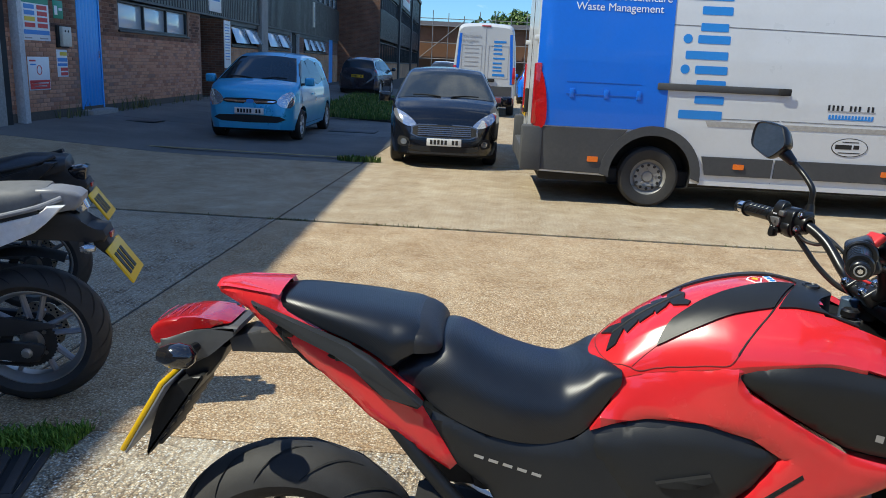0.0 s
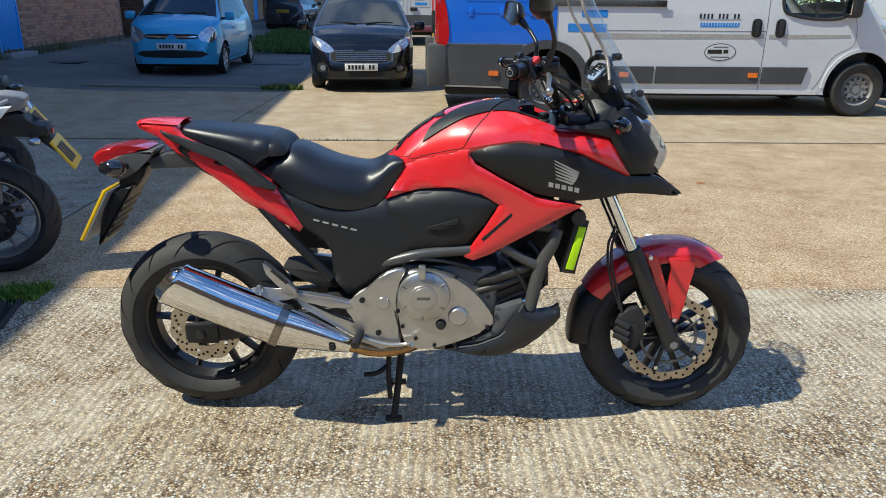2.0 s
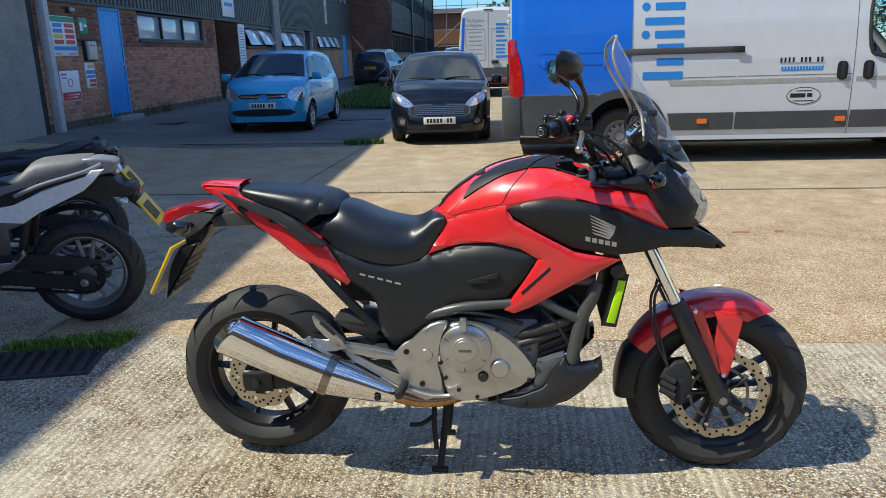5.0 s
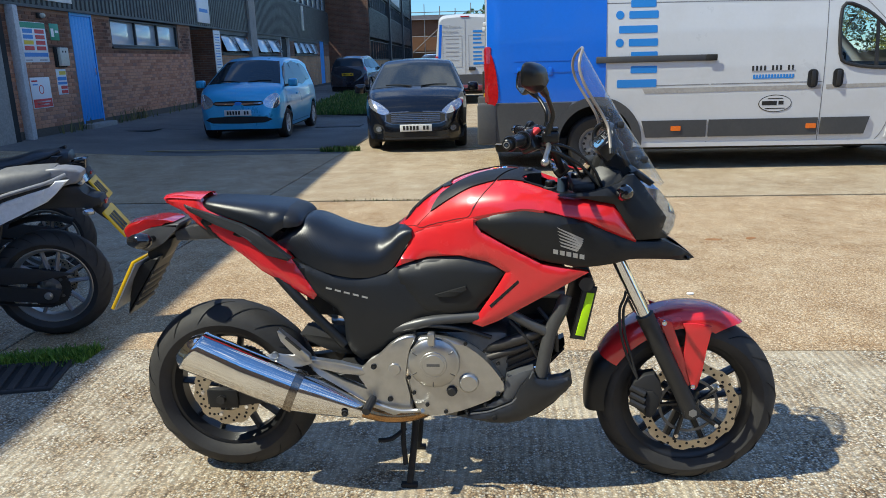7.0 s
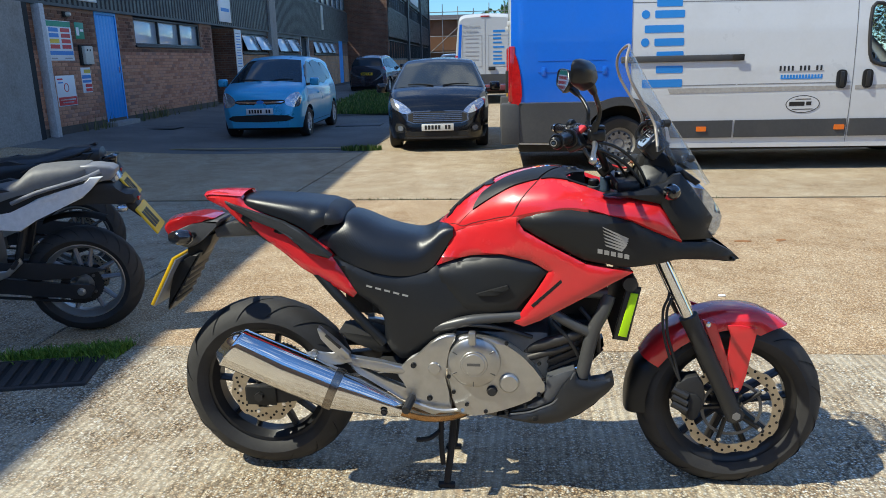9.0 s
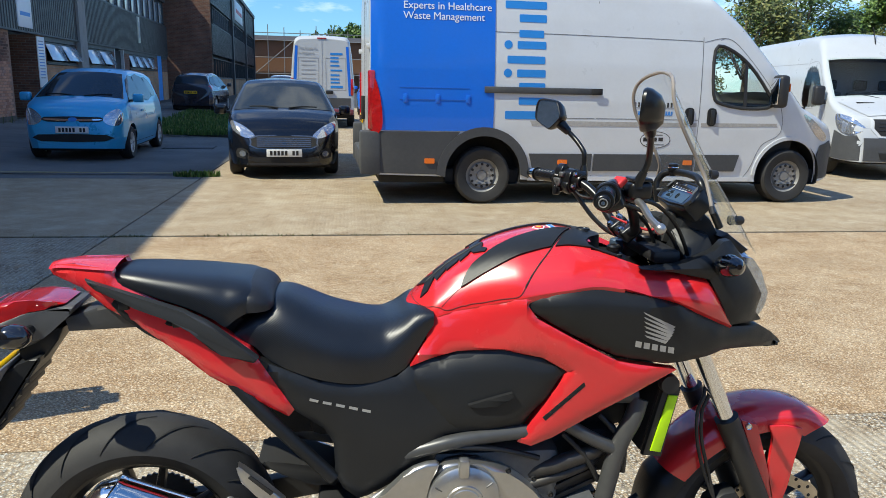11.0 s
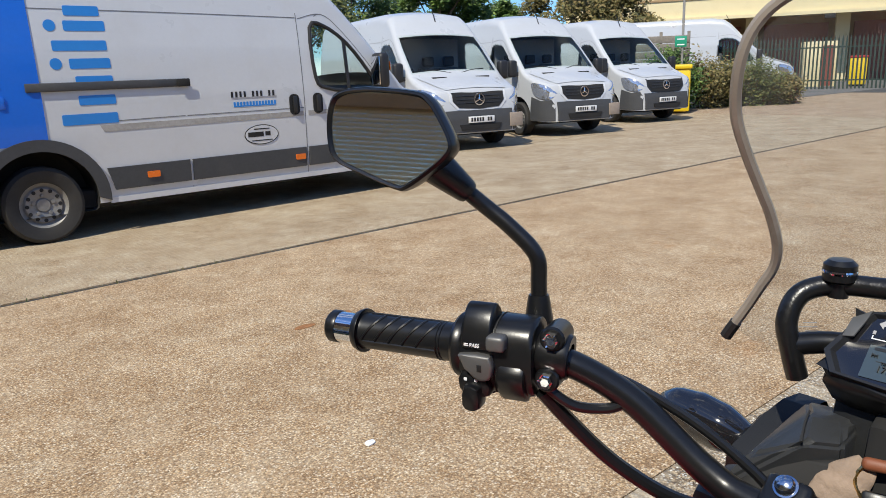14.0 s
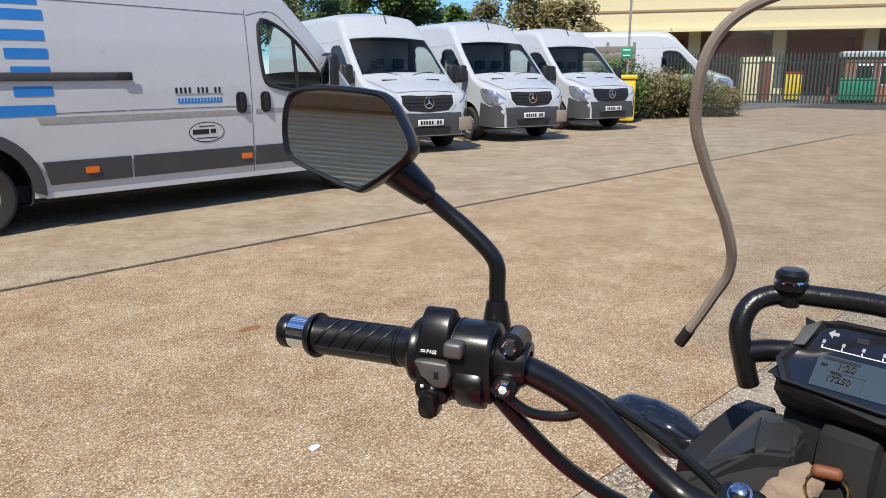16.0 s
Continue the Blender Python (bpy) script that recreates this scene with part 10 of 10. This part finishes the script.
        if sg < 0:
            o = [(-a, b) for a, b in o][::-1]
        bm_ = bmesh.new()
        lev = ((1.0, 0.004), (1.02, -0.001), (0.98, -0.010), (0.78, -0.026), (0.42, -0.036))
        rings_ = []
        for s, h in lev:
            rings_.append([bm_.verts.new(M_ @ Vector((a * s + (0.012 * sg * (1 - s)), b * s - 0.01 * (1 - s), h))) for a, b in rounded(o, 3)])
        for q, s in zip(rings_, rings_[1:]):
            for j in range(len(q)):
                bm_.faces.new((q[j], q[(j + 1) % len(q)], s[(j + 1) % len(q)], s[j]))
        bm_.faces.new(rings_[-1])
        mo = part("mirror", bm_, M_BARBLACK, k, label)
        bm_ = bmesh.new()
        bm_.faces.new([bm_.verts.new(M_ @ Vector((a * 0.93, b * 0.90, 0.0025))) for a, b in rounded(o, 3)])
        part("mirror_glass", bm_, M_MIRROR, mo, smooth=False)
        bm_ = bmesh.new()
        a_, b_ = rounded(o, 3), rounded(o, 3)
        r0 = [bm_.verts.new(M_ @ Vector((p[0] * 0.925, p[1] * 0.895, 0.001))) for p in a_]
        r1 = [bm_.verts.new(M_ @ Vector((p[0] * 0.965, p[1] * 0.95, 0.006))) for p in a_]
        r2 = [bm_.verts.new(M_ @ Vector((p[0] * 1.0, p[1] * 1.0, 0.0035))) for p in a_]
        for q, s in ((r0, r1), (r1, r2)):
            for j in range(len(q)):
                bm_.faces.new((q[j], q[(j + 1) % len(q)], s[(j + 1) % len(q)], s[j]))
        part("mirror_rim", bm_, M_BARBLACK, mo)
        part("mirror_stem", tube(stem, 0.0069, 12, 5), M_BARBLACK, mo)
        e0, e1 = Vector(stem[-2]), Vector(stem[-1])
        part("stem_cone", tube([tuple(e0.lerp(Vector(stem[-3]), 0.45)), tuple(e0.lerp(Vector(stem[-3]), 0.40)), tuple(e1), tuple(e1 + (e1 - e0) * 0.3)], [0.0074, 0.0105, 0.0165, 0.0150], 18, 2), M_BARBLACK, mo)
        part("stem_boot", tube([tuple(Vector(stem[0]) - Vector((0, 0, 0.012))), stem[0], tuple(Vector(stem[0]).lerp(Vector(stem[1]), 0.7))], [0.0125, 0.012, 0.0085], 12, 3), M_BARBLACK, mo)
    mirror((1.008, 0.326, 1.350), (-0.95, -0.31, 0.115), [(1.088, 0.232, 1.196), (1.089, 0.233, 1.225), (1.088, 0.235, 1.250), (1.078, 0.255, 1.273), (1.066, 0.274, 1.291), (1.046, 0.287, 1.312), (1.030, 0.300, 1.330)], 1, "black angular left mirror on a bent stem")
    mirror((1.020, -0.332, 1.385), (-0.90, 0.42, 0.06), [(1.072, -0.196, 1.225), (1.083, -0.208, 1.262), (1.083, -0.218, 1.285), (1.068, -0.255, 1.322), (1.056, -0.280, 1.345), (1.040, -0.305, 1.368)], -1, "black angular right mirror on a bent stem")

    # instrument, hoop, key
    me_ = Matrix.Translation((1.250, -0.022, 1.176)) @ Matrix(((0, -1, 0), (0.70, 0, 0.714), (-0.714, 0, 0.70))).transposed().to_4x4()
    ins = part("instrument", prism(rounded([(-0.079, -0.022), (-0.081, 0.012), (-0.070, 0.030), (-0.052, 0.038), (0.052, 0.038), (0.070, 0.030), (0.081, 0.012), (0.079, -0.022), (0.066, -0.036), (-0.066, -0.036)], 2), -0.046, 0.002, 0.008, axis="Z", seg=3), M_BARBLACK, k, "digital instrument in a black housing")
    ins.matrix_local = me_
    rim = bmesh.new()
    lip = rounded([(-0.074, -0.028), (-0.076, 0.010), (-0.066, 0.027), (-0.050, 0.034), (0.050, 0.034), (0.066, 0.027), (0.076, 0.010), (0.074, -0.028)], 2)
    lev = [[rim.verts.new((a * f, b_ * f, h)) for a, b_ in lip] for f, h in ((1.0, 0.001), (0.985, 0.008), (0.93, 0.0085), (0.88, 0.0035))]
    for q, w0 in zip(lev, lev[1:]):
        for j in range(len(q)):
            rim.faces.new((q[j], q[(j + 1) % len(q)], w0[(j + 1) % len(q)], w0[j]))
    part("bezel", rim, M_BEZEL, ins)
    for sg in (-1, 1):
        part("bezel_corner", prism([(sg * 0.0745, 0.004), (sg * 0.0725, 0.022), (sg * 0.060, 0.0315), (sg * 0.062, 0.022), (sg * 0.066, 0.006)], 0.0082, 0.0100, 0.0006, axis="Z"), M_LEDGE, ins)
    part("face", prism([(a * 0.9, b_ * 0.9) for a, b_ in lip], 0.002, 0.0045, axis="Z"), M_SMOKE, ins)
    part("display", box(-0.054, 0.056, -0.0235, 0.0045, 0.0046, 0.0054), M_LCD, ins, "grey-green liquid crystal display")
    for i in range(8):
        part("rev_bar", box(-0.0555 + i * 0.0145, -0.0415 + i * 0.0145, 0.0095, 0.0103, 0.0046, 0.0051), M_PRINT_W if i < 6 else M_PRINT_R, ins)
        part("rev_mark", box(-0.0555 + i * 0.0145, -0.0547 + i * 0.0145, 0.0104, 0.0128, 0.0046, 0.0051), M_PRINT_W if i < 6 else M_PRINT_R, ins)
        part("rev_digit", box(-0.0560 + i * 0.0145, -0.0538 + i * 0.0145, 0.0138, 0.0170, 0.0046, 0.0051), M_GREY_PRINT, ins)
    part("scale_tint", box(-0.050, -0.024, 0.0006, 0.0030, 0.0055, 0.0058), M_BEZEL, ins)
    lettering("digits", "0", 0.022, M_LCDINK, ins, Matrix.Translation((0.002, -0.020, 0.0056)))
    lettering("digits", "PM", 0.0038, M_LCDINK, ins, Matrix.Translation((-0.0505, -0.0065, 0.0056)))
    lettering("digits", "1:20", 0.0080, M_LCDINK, ins, Matrix.Translation((-0.0390, -0.0075, 0.0056)))
    lettering("digits", "17250", 0.0074, M_LCDINK, ins, Matrix.Translation((-0.0440, -0.0185, 0.0056)))
    lettering("digits", "TOTAL", 0.0028, M_LCDINK, ins, Matrix.Translation((-0.0420, -0.0112, 0.0056)))
    for bx in ((-0.046, -0.018, -0.0088, -0.0083), (-0.018, -0.0175, -0.0215, -0.0083)):
        part("display_line", box(*bx, 0.0055, 0.0058), M_LCDINK, ins)
    lettering("symbol", "N", 0.008, M_GREY_PRINT, ins, Matrix.Translation((-0.005, 0.0215, 0.0047)))
    part("symbol", prism([(-0.054, 0.0235), (-0.050, 0.0275), (-0.050, 0.025), (-0.046, 0.025), (-0.046, 0.022), (-0.050, 0.022), (-0.050, 0.0195)], 0.0046, 0.0051, axis="Z"), M_GREY_PRINT, ins)
    part("symbol", prism(cornered(-0.033, -0.024, 0.0205, 0.0255, 0.0015), 0.0046, 0.0050, axis="Z"), M_BEZEL, ins)
    part("instrument_stay", prism([(1.215, 1.06), (1.230, 1.125), (1.275, 1.15), (1.315, 1.10), (1.30, 1.03)], -0.022, 0.022, 0.008), M_DULL, k)
    for sg in (-1, 1):
        pod = bmesh.new()
        for x, y, z in ((1.2205, 0.061, 1.124), (1.234, 0.038, 1.119), (1.275, 0.086, 1.108), (1.281, 0.036, 1.110), (1.180, 0.090, 1.091), (1.190, 0.052, 1.112), (1.212, 0.030, 1.109), (1.165, 0.112, 1.055), (1.205, 0.130, 1.020), (1.310, 0.115, 1.02), (1.300, 0.040, 1.03), (1.230, 0.034, 1.02), (1.19, 0.118, 1.005)):
            pod.verts.new((max(x + 0.024, 1.240 if z < 1.1 else 1.22) if sg < 0 else x, sg * y, z - (0.018 if sg < 0 else 0)))
        bmesh.ops.convex_hull(pod, input=pod.verts)
        bmesh.ops.bevel(pod, geom=pod.edges[:], offset=0.003, segments=2, affect="EDGES")
        # right pod takes a blacker material in place of the shade on it
        pc = part("inner_cowl", pod, M_BELLY if sg > 0 else M_MATT, k, "faceted inner cowl, darker on the shaded right side")
        if sg < 0:
            continue
        # dull black plate laid on the cowl stands in for its shaded cavity
        hole = prism(rounded([(0.050, 1.096), (0.074, 1.090), (0.094, 1.070), (0.104, 1.040), (0.106, 1.014), (0.052, 1.006), (0.030, 1.020), (0.024, 1.090)], 2), 0.0, 0.014, 0.003, axis="X")
        for v in hole.verts:
            v.co = (1.168 + 0.42 * (v.co.z - 1.06) + 0.34 * abs(0.088 - v.co.y) + v.co.x, sg * v.co.y, v.co.z)
        part("cowl_recess", hole, M_DULL, pc)
        part("cowl_joint", tube([(1.190, sg * 0.0525, 1.1135), (1.206, sg * 0.058, 1.1205), (1.2205, sg * 0.0612, 1.1262)], 0.0009, 5, 2), M_DULL, pc)
    hp = part("accessory_hoop", tube([(1.243, 0.083, 1.142), (1.239, 0.088, 1.165), (1.240, 0.094, 1.190), (1.252, 0.090, 1.211), (1.268, 0.072, 1.219), (1.276, 0.04, 1.221), (1.280, 0.0, 1.222), (1.278, -0.048, 1.219), (1.276, -0.076, 1.205), (1.292, -0.088, 1.168), (1.322, -0.094, 1.108)], 0.0088, 14, 6), M_CHIPPED, k, "chipped black accessory hoop over the instrument")
    part("hoop_stay", tube([(1.241, 0.088, 1.170), (1.256, 0.072, 1.172), (1.27, 0.05, 1.172)], 0.0095, 12, 3), M_BARBLACK, hp)
    kn = part("hoop_knob", lathe([(0.0, 0.020), (0.009, 0.0195), (0.0128, 0.016), (0.0132, 0.003), (0.008, 0.0), (0.008, -0.012)], 24, "Z", (1.268, 0.067, 1.222)), M_BARBLACK, hp)
    part("knob_band", lathe([(0.0132, 0.0085), (0.0137, 0.0100), (0.0132, 0.0115)], 24, "Z", (1.268, 0.067, 1.222)), M_CHROME, kn)
    for y, z in ((-0.080, 1.230), (-0.094, 1.126)):
        x0 = tab(sx, z) - tab(bow, z) * (y - SY) ** 2
        part("hoop_knob", lathe([(0.0, 0.0), (0.010, 0.001), (0.012, 0.005), (0.012, 0.010), (0.007, 0.013), (0.007, 0.022)], 18, "X", (x0 - 0.024, y, z)), M_BARBLACK, hp)
    part("ignition", lathe([(0.0, 0.02), (0.018, 0.02), (0.022, 0.015), (0.022, -0.02)], 24, "Z", (1.178, -0.005, 1.055)), M_BARBLACK, k)
    facing = Vector((0.60, 0.20, -0.33)).to_track_quat("Y", "Z").to_matrix().to_4x4()
    ky = part("key_ring", lathe([(0.0135, 0.0), (0.0148, 0.0014), (0.0162, 0.0), (0.0148, -0.0014), (0.0135, 0.0)], 36, "Y"), M_BRASS, k, "brass key ring with leather tag and red strap")
    ky.matrix_local = Matrix.Translation((1.2067, 0.0022, 1.092)) @ facing
    part("leather_tag", box(-0.012, 0.010, -0.0045, 0.0045, 0.0085, 0.0185, 0.004, 3), M_LEATHER, ky, "brown leather tag")
    part("key", box(-0.0035, 0.0035, -0.001, 0.001, -0.034, -0.013, 0.0005), M_CHROME, ky)
    part("key_head", box(-0.010, 0.010, -0.003, 0.003, -0.020, -0.006, 0.003, 2), M_BARBLACK, ky)
    part("key_strap", tube([(1.093, 0.005, 1.118), (1.107, -0.002, 1.112), (1.127, -0.013, 1.104), (1.159, -0.014, 1.092), (1.185, -0.021, 1.088), (1.197, -0.019, 1.091), (1.204, -0.010, 1.082)], [0.0010, 0.0024, 0.0032, 0.0034, 0.0036, 0.0032, 0.0024], 8, 4), M_PRINT_R, k, "red webbing key strap")
    rings = []
    for i in range(13):
        u = i / 12
        w0 = 0.002 + 0.017 * math.sin(math.pi * min(1, 0.12 + 0.80 * u)) ** 0.6 * (0.72 + 0.28 * u)
        d0 = 0.0012 + 0.0060 * math.sin(math.pi * u) ** 0.7
        rings.append([(w0 * math.cos(a) * (1 + 0.05 * math.sin(5 * a + 9 * u)), d0 * math.sin(a) + 0.0012 * math.sin(21 * u + 3 * math.cos(a)), 0.022 - 0.050 * u) for a in (2 * math.pi * q / 20 for q in range(20))])
    kp = part("key_pouch", loft(rings), M_FABRIC, k, "tan suede key pouch", angle=50)
    kp.matrix_local = Matrix.Translation((1.203, 0.024, 1.086)) @ facing @ pose(0, 0, 0, 0, 40, 0)
    return k


bike = red_bike()


# -- the two bikes parked at the edge of the shade --
def parked_bike(m, label, body, plate_lean, rim):
    """Seen from the tail: x forwards, rear wheel at the origin."""
    k = thing("parked_motorcycle", m, label, "motorcycle", "parked motorcycles")
    bike_wheel(k, 0, 0.302, 0.302, 0.15, 0.214, 0.11, 0.08, rim, 5, 0.55, grooves=22)
    bike_wheel(k, 1.46, 0.315, 0.315, 0.11, 0.225, 0.14, 0.07, rim, 5, 0.65)
    silver = body is M_SILVERB
    part("rim_lip", lathe([(rr, y) for rr, y in ((0.199, 0.046), (0.207, 0.056), (0.2155, 0.055), (0.2165, 0.048))], 72, "Y", (0, 0, 0.302)), M_ALU, k, "polished rim lip")
    part("swingarm", prism(rounded([(0.52, 0.40), (0.356, 0.368), (0.10, 0.318), (-0.051, 0.300), (-0.064, 0.270), (-0.041, 0.236), (0.005, 0.225), (0.373, 0.285), (0.52, 0.31)], 2), 0.098, 0.122, 0.006, seg=2), M_BLACK, k)
    part("chain_guard", prism(rounded([(0.50, 0.47), (0.271, 0.455), (0.119, 0.440), (0.0, 0.418), (-0.150, 0.387), (-0.04, 0.370), (0.044, 0.350), (0.176, 0.352), (0.301, 0.372), (0.50, 0.40)], 1), 0.124, 0.134, 0.003), M_BLACK, k)
    part("swingarm", prism(rounded([(-0.08, 0.345), (0.2, 0.375), (0.5, 0.43), (0.5, 0.35), (0.2, 0.31), (-0.08, 0.29)], 1), -0.125, -0.095, 0.008), M_BLACK, k)
    sp = part("sprocket", annulus(0, 0.088, 0.300, 0.062, 0.108, 0.007, 42, 0.03, 168), M_DULL, k)
    for a in range(5):
        part("sprocket_bolt", rod((0.078 * math.cos(a * 1.2566), 0.080, 0.300 + 0.078 * math.sin(a * 1.2566)), (0.078 * math.cos(a * 1.2566), 0.096, 0.300 + 0.078 * math.sin(a * 1.2566)), 0.009, n=8), M_ALU_D, sp)
    part("axle_nut", lathe([(0.0, 0.014), (0.012, 0.014), (0.015, 0.008), (0.022, 0.006), (0.022, 0.0)], 12, "Y", (0.0, 0.122, 0.268)), M_ALU, k)
    for z0, z1 in ((0.408, 0.395), (0.195, 0.268)):
        part("chain", tube([(0.0, 0.088, z0), (0.25, 0.090, (z0 + z1) / 2), (0.50, 0.092, z1)], 0.008, 6, 3), M_DULL, k)
    for sg in (-1, 1):
        pn = part("tail_panel", prism(rounded([(0.56, 0.66), (0.374, 0.645), (0.24, 0.625), (0.153, 0.682), (0.028, 0.737), (-0.083, 0.786), (-0.128, 0.825), (-0.196, 0.893), (-0.132, 0.891), (-0.107, 0.857), (-0.001, 0.833), (0.133, 0.794), (0.265, 0.726), (0.362, 0.712), (0.56, 0.73)], 1), sg * 0.136, sg * 0.10, 0.006, seg=3), M_WHITEB if silver else body, k, "pale painted side panel")
        for pts in ([(0.132, 0.792), (0.035, 0.815), (0.035, 0.797), (0.095, 0.774)], [(0.003, 0.828), (-0.080, 0.850), (-0.069, 0.826), (-0.021, 0.806)]):
            part("panel_flash", prism(pts, sg * 0.139, sg * 0.1365, 0.001), M_WHITEB if silver else M_BLACK, pn)
        part("grab_rail", tube([(0.26, sg * 0.128, 0.775), (0.13, sg * 0.134, 0.826), (0.0, sg * 0.132, 0.860), (-0.10, sg * 0.118, 0.885), (-0.18, sg * 0.09, 0.915)], 0.011, 10, 5), M_COWL if silver else M_BLACK, k)
        part("side_inset", prism(rounded([(0.40, 0.70), (0.265, 0.722), (0.133, 0.790), (-0.107, 0.852), (-0.07, 0.878), (0.207, 0.825), (0.33, 0.86), (0.42, 0.84)], 1), sg * 0.122, sg * 0.09, 0.005), M_BLACK, k)
        ind = part("rear_indicator", lathe([(0.0, -0.034), (0.013, -0.030), (0.019, -0.010), (0.020, 0.006), (0.012, 0.024), (0.0, 0.030)], 16, "X", (-0.262, sg * 0.115, 0.715)), M_LAMP, k)
        part("indicator_stem", rod((-0.24, sg * 0.04, 0.725), (-0.258, sg * 0.10, 0.717), 0.008, n=8), M_BLACK, ind)
        part("shock", rod((0.30, sg * 0.07, 0.45), (0.22, sg * 0.07, 0.70), 0.022, n=10), M_BLACK, k)
        part("fork", rod((1.46, sg * 0.09, 0.315), (1.22, sg * 0.09, 0.95), 0.024, n=12), M_CHROME, k)
        part("tank_side", prism(rounded([(0.62, 0.80), (0.75, 0.92), (1.05, 0.92), (1.12, 0.80), (0.9, 0.70), (0.6, 0.70)], 2), sg * 0.17, sg * 0.10, 0.02), body, k)
        hg = part("peg_hanger", prism(rounded([(0.56, 0.44), (0.413, 0.414), (0.337, 0.415), (0.262, 0.490), (0.250, 0.462), (0.328, 0.392), (0.425, 0.356), (0.56, 0.36)], 1), sg * 0.158, sg * 0.142, 0.005), M_ALU, k)
        part("footpeg", rod((0.28, sg * 0.15, 0.468), (0.27, sg * 0.24, 0.468), 0.012, n=8), M_BLACK, hg)
    rings = []
    seat_x = [(-0.118, 0.060, 0.950, 0.930), (-0.105, 0.090, 0.953, 0.905), (-0.04, 0.108, 0.953, 0.872), (0.06, 0.116, 0.950, 0.850), (0.14, 0.122, 0.943, 0.832), (0.175, 0.124, 0.930, 0.822), (0.23, 0.126, 0.880, 0.812), (0.27, 0.128, 0.862, 0.800), (0.40, 0.142, 0.838, 0.76), (0.52, 0.135, 0.835, 0.75), (0.65, 0.10, 0.86, 0.78)]
    if not silver:
        seat_x = [(-0.242, 0.050, 0.870, 0.850), (-0.225, 0.090, 0.905, 0.845), (-0.14, 0.115, 0.912, 0.812), (-0.02, 0.12, 0.912, 0.800), (0.06, 0.125, 0.890, 0.790), (0.158, 0.13, 0.867, 0.778), (0.38, 0.142, 0.856, 0.73), (0.52, 0.135, 0.850, 0.74), (0.65, 0.10, 0.87, 0.78)]
    for x, w0, z1, z0 in seat_x:
        rings.append(dome_section(x, w0, z1, z0, 3.4, 12))
    part("seat", loft(rings, closed=False, caps=True), M_GREYSEAT if silver else M_SEAT, k, "dusty grey seat" if silver else "black seat")
    if silver:
        part("upper_cowl", prism(rounded([(-0.085, 0.946), (-0.229, 0.937), (-0.251, 0.901), (-0.217, 0.861), (-0.154, 0.868), (-0.05, 0.868)], 2), -0.030, 0.085, 0.014, seg=3), M_COWL, k, "silver-grey tail cowl")
        part("tail_light", prism([(-0.205, 0.862), (-0.248, 0.897), (-0.262, 0.862), (-0.230, 0.838)], -0.03, 0.05, 0.008), M_LAMP, k, "clear tail light")
    else:
        part("tail_light", prism(rounded([(-0.226, 0.837), (-0.300, 0.855), (-0.322, 0.845), (-0.312, 0.772), (-0.218, 0.782)], 1), -0.055, 0.055, 0.010), M_SMOKE, k, "smoked tail light")
    part("undertail", prism(rounded([(-0.10, 0.850), (-0.22, 0.845), (-0.246, 0.785), (-0.318, 0.780), (-0.315, 0.724), (-0.184, 0.732), (0.065, 0.732), (0.5, 0.68), (0.5, 0.80), (0.2, 0.80)], 2), -0.068, 0.068, 0.014, seg=2), M_BLACK, k)
    part("rear_reflector", box(-0.340, -0.330, -0.03, 0.03, 0.735, 0.758, 0.003), M_RED_LAMP, k)
    part("rear_mudguard", loft([[(0.385 * math.cos(radians(a)), 0.055 * j / 4, 0.302 + (0.385 - 0.02 * (j / 4) ** 2) * math.sin(radians(a))) for j in range(-4, 5)] for a in range(66, 118, 6)], closed=False, caps=False), M_DULL, k)
    part("engine", box(0.42, 0.98, -0.16, 0.16, 0.25, 0.66, 0.05), M_ALU_D, k)
    part("tank", box(0.60, 1.08, -0.10, 0.10, 0.74, 0.94, 0.05), body, k)
    part("plate_hanger", prism([(-0.26, 0.74), (-0.32, 0.735), (-0.350, 0.67), (-0.335, 0.64), (-0.27, 0.70)], -0.04, 0.04, 0.008), M_BLACK, k)
    plate(k, pose(-0.378, 0, 0.634, 0, 0, -90) @ pose(0, 0, 0, -plate_lean, 0, 0), 0.215, 0.172, M_PLATE_Y, 4, "yellow rear number plate, two lines")
    part("handlebar", tube([(1.0, 0.36, 0.93), (1.1, 0.2, 0.96), (1.16, 0.0, 0.93), (1.1, -0.2, 0.96), (1.0, -0.36, 0.93)], 0.012, 10), M_BLACK, k)
    part("headlamp", lathe([(0.0, 0.10), (0.07, 0.09), (0.085, 0.04), (0.06, -0.05), (0.0, -0.08)], 20, "X", (1.36, 0, 0.82)), M_LAMP, k)
    part("side_stand", tube([(0.5, 0.14, 0.32), (0.48, 0.26, 0.0)], 0.012, 8, 1), M_DULL, k)
    return k


M_GREYSEAT = mat("dusty_grey_seat_vinyl", (0.16, 0.16, 0.155), 0.55, vary=0.15, dirt=0.3, bumps=0.15)
M_WHITEB = mat("white_bike_paint", (0.80, 0.81, 0.82), 0.3, dirt=0.12, coat=0.6)
M_SILVERB = mat("silver_bike_paint", (0.66, 0.67, 0.68), 0.3, 0.3, dirt=0.15, coat=0.6)
M_DARKB = mat("black_bike_paint", (0.02, 0.02, 0.022), 0.3, dirt=0.1, coat=0.6)
parked_bike(pose(-1.545, 1.31, 0, -4, 0, 197), "silver and black motorcycle with cast wheels on its side stand", M_SILVERB, 34, M_ALU)
parked_bike(pose(-2.24, 2.36, 0, -4, 0, 199), "black motorcycle standing beside the silver one", M_DARKB, 34, M_ALU_D)
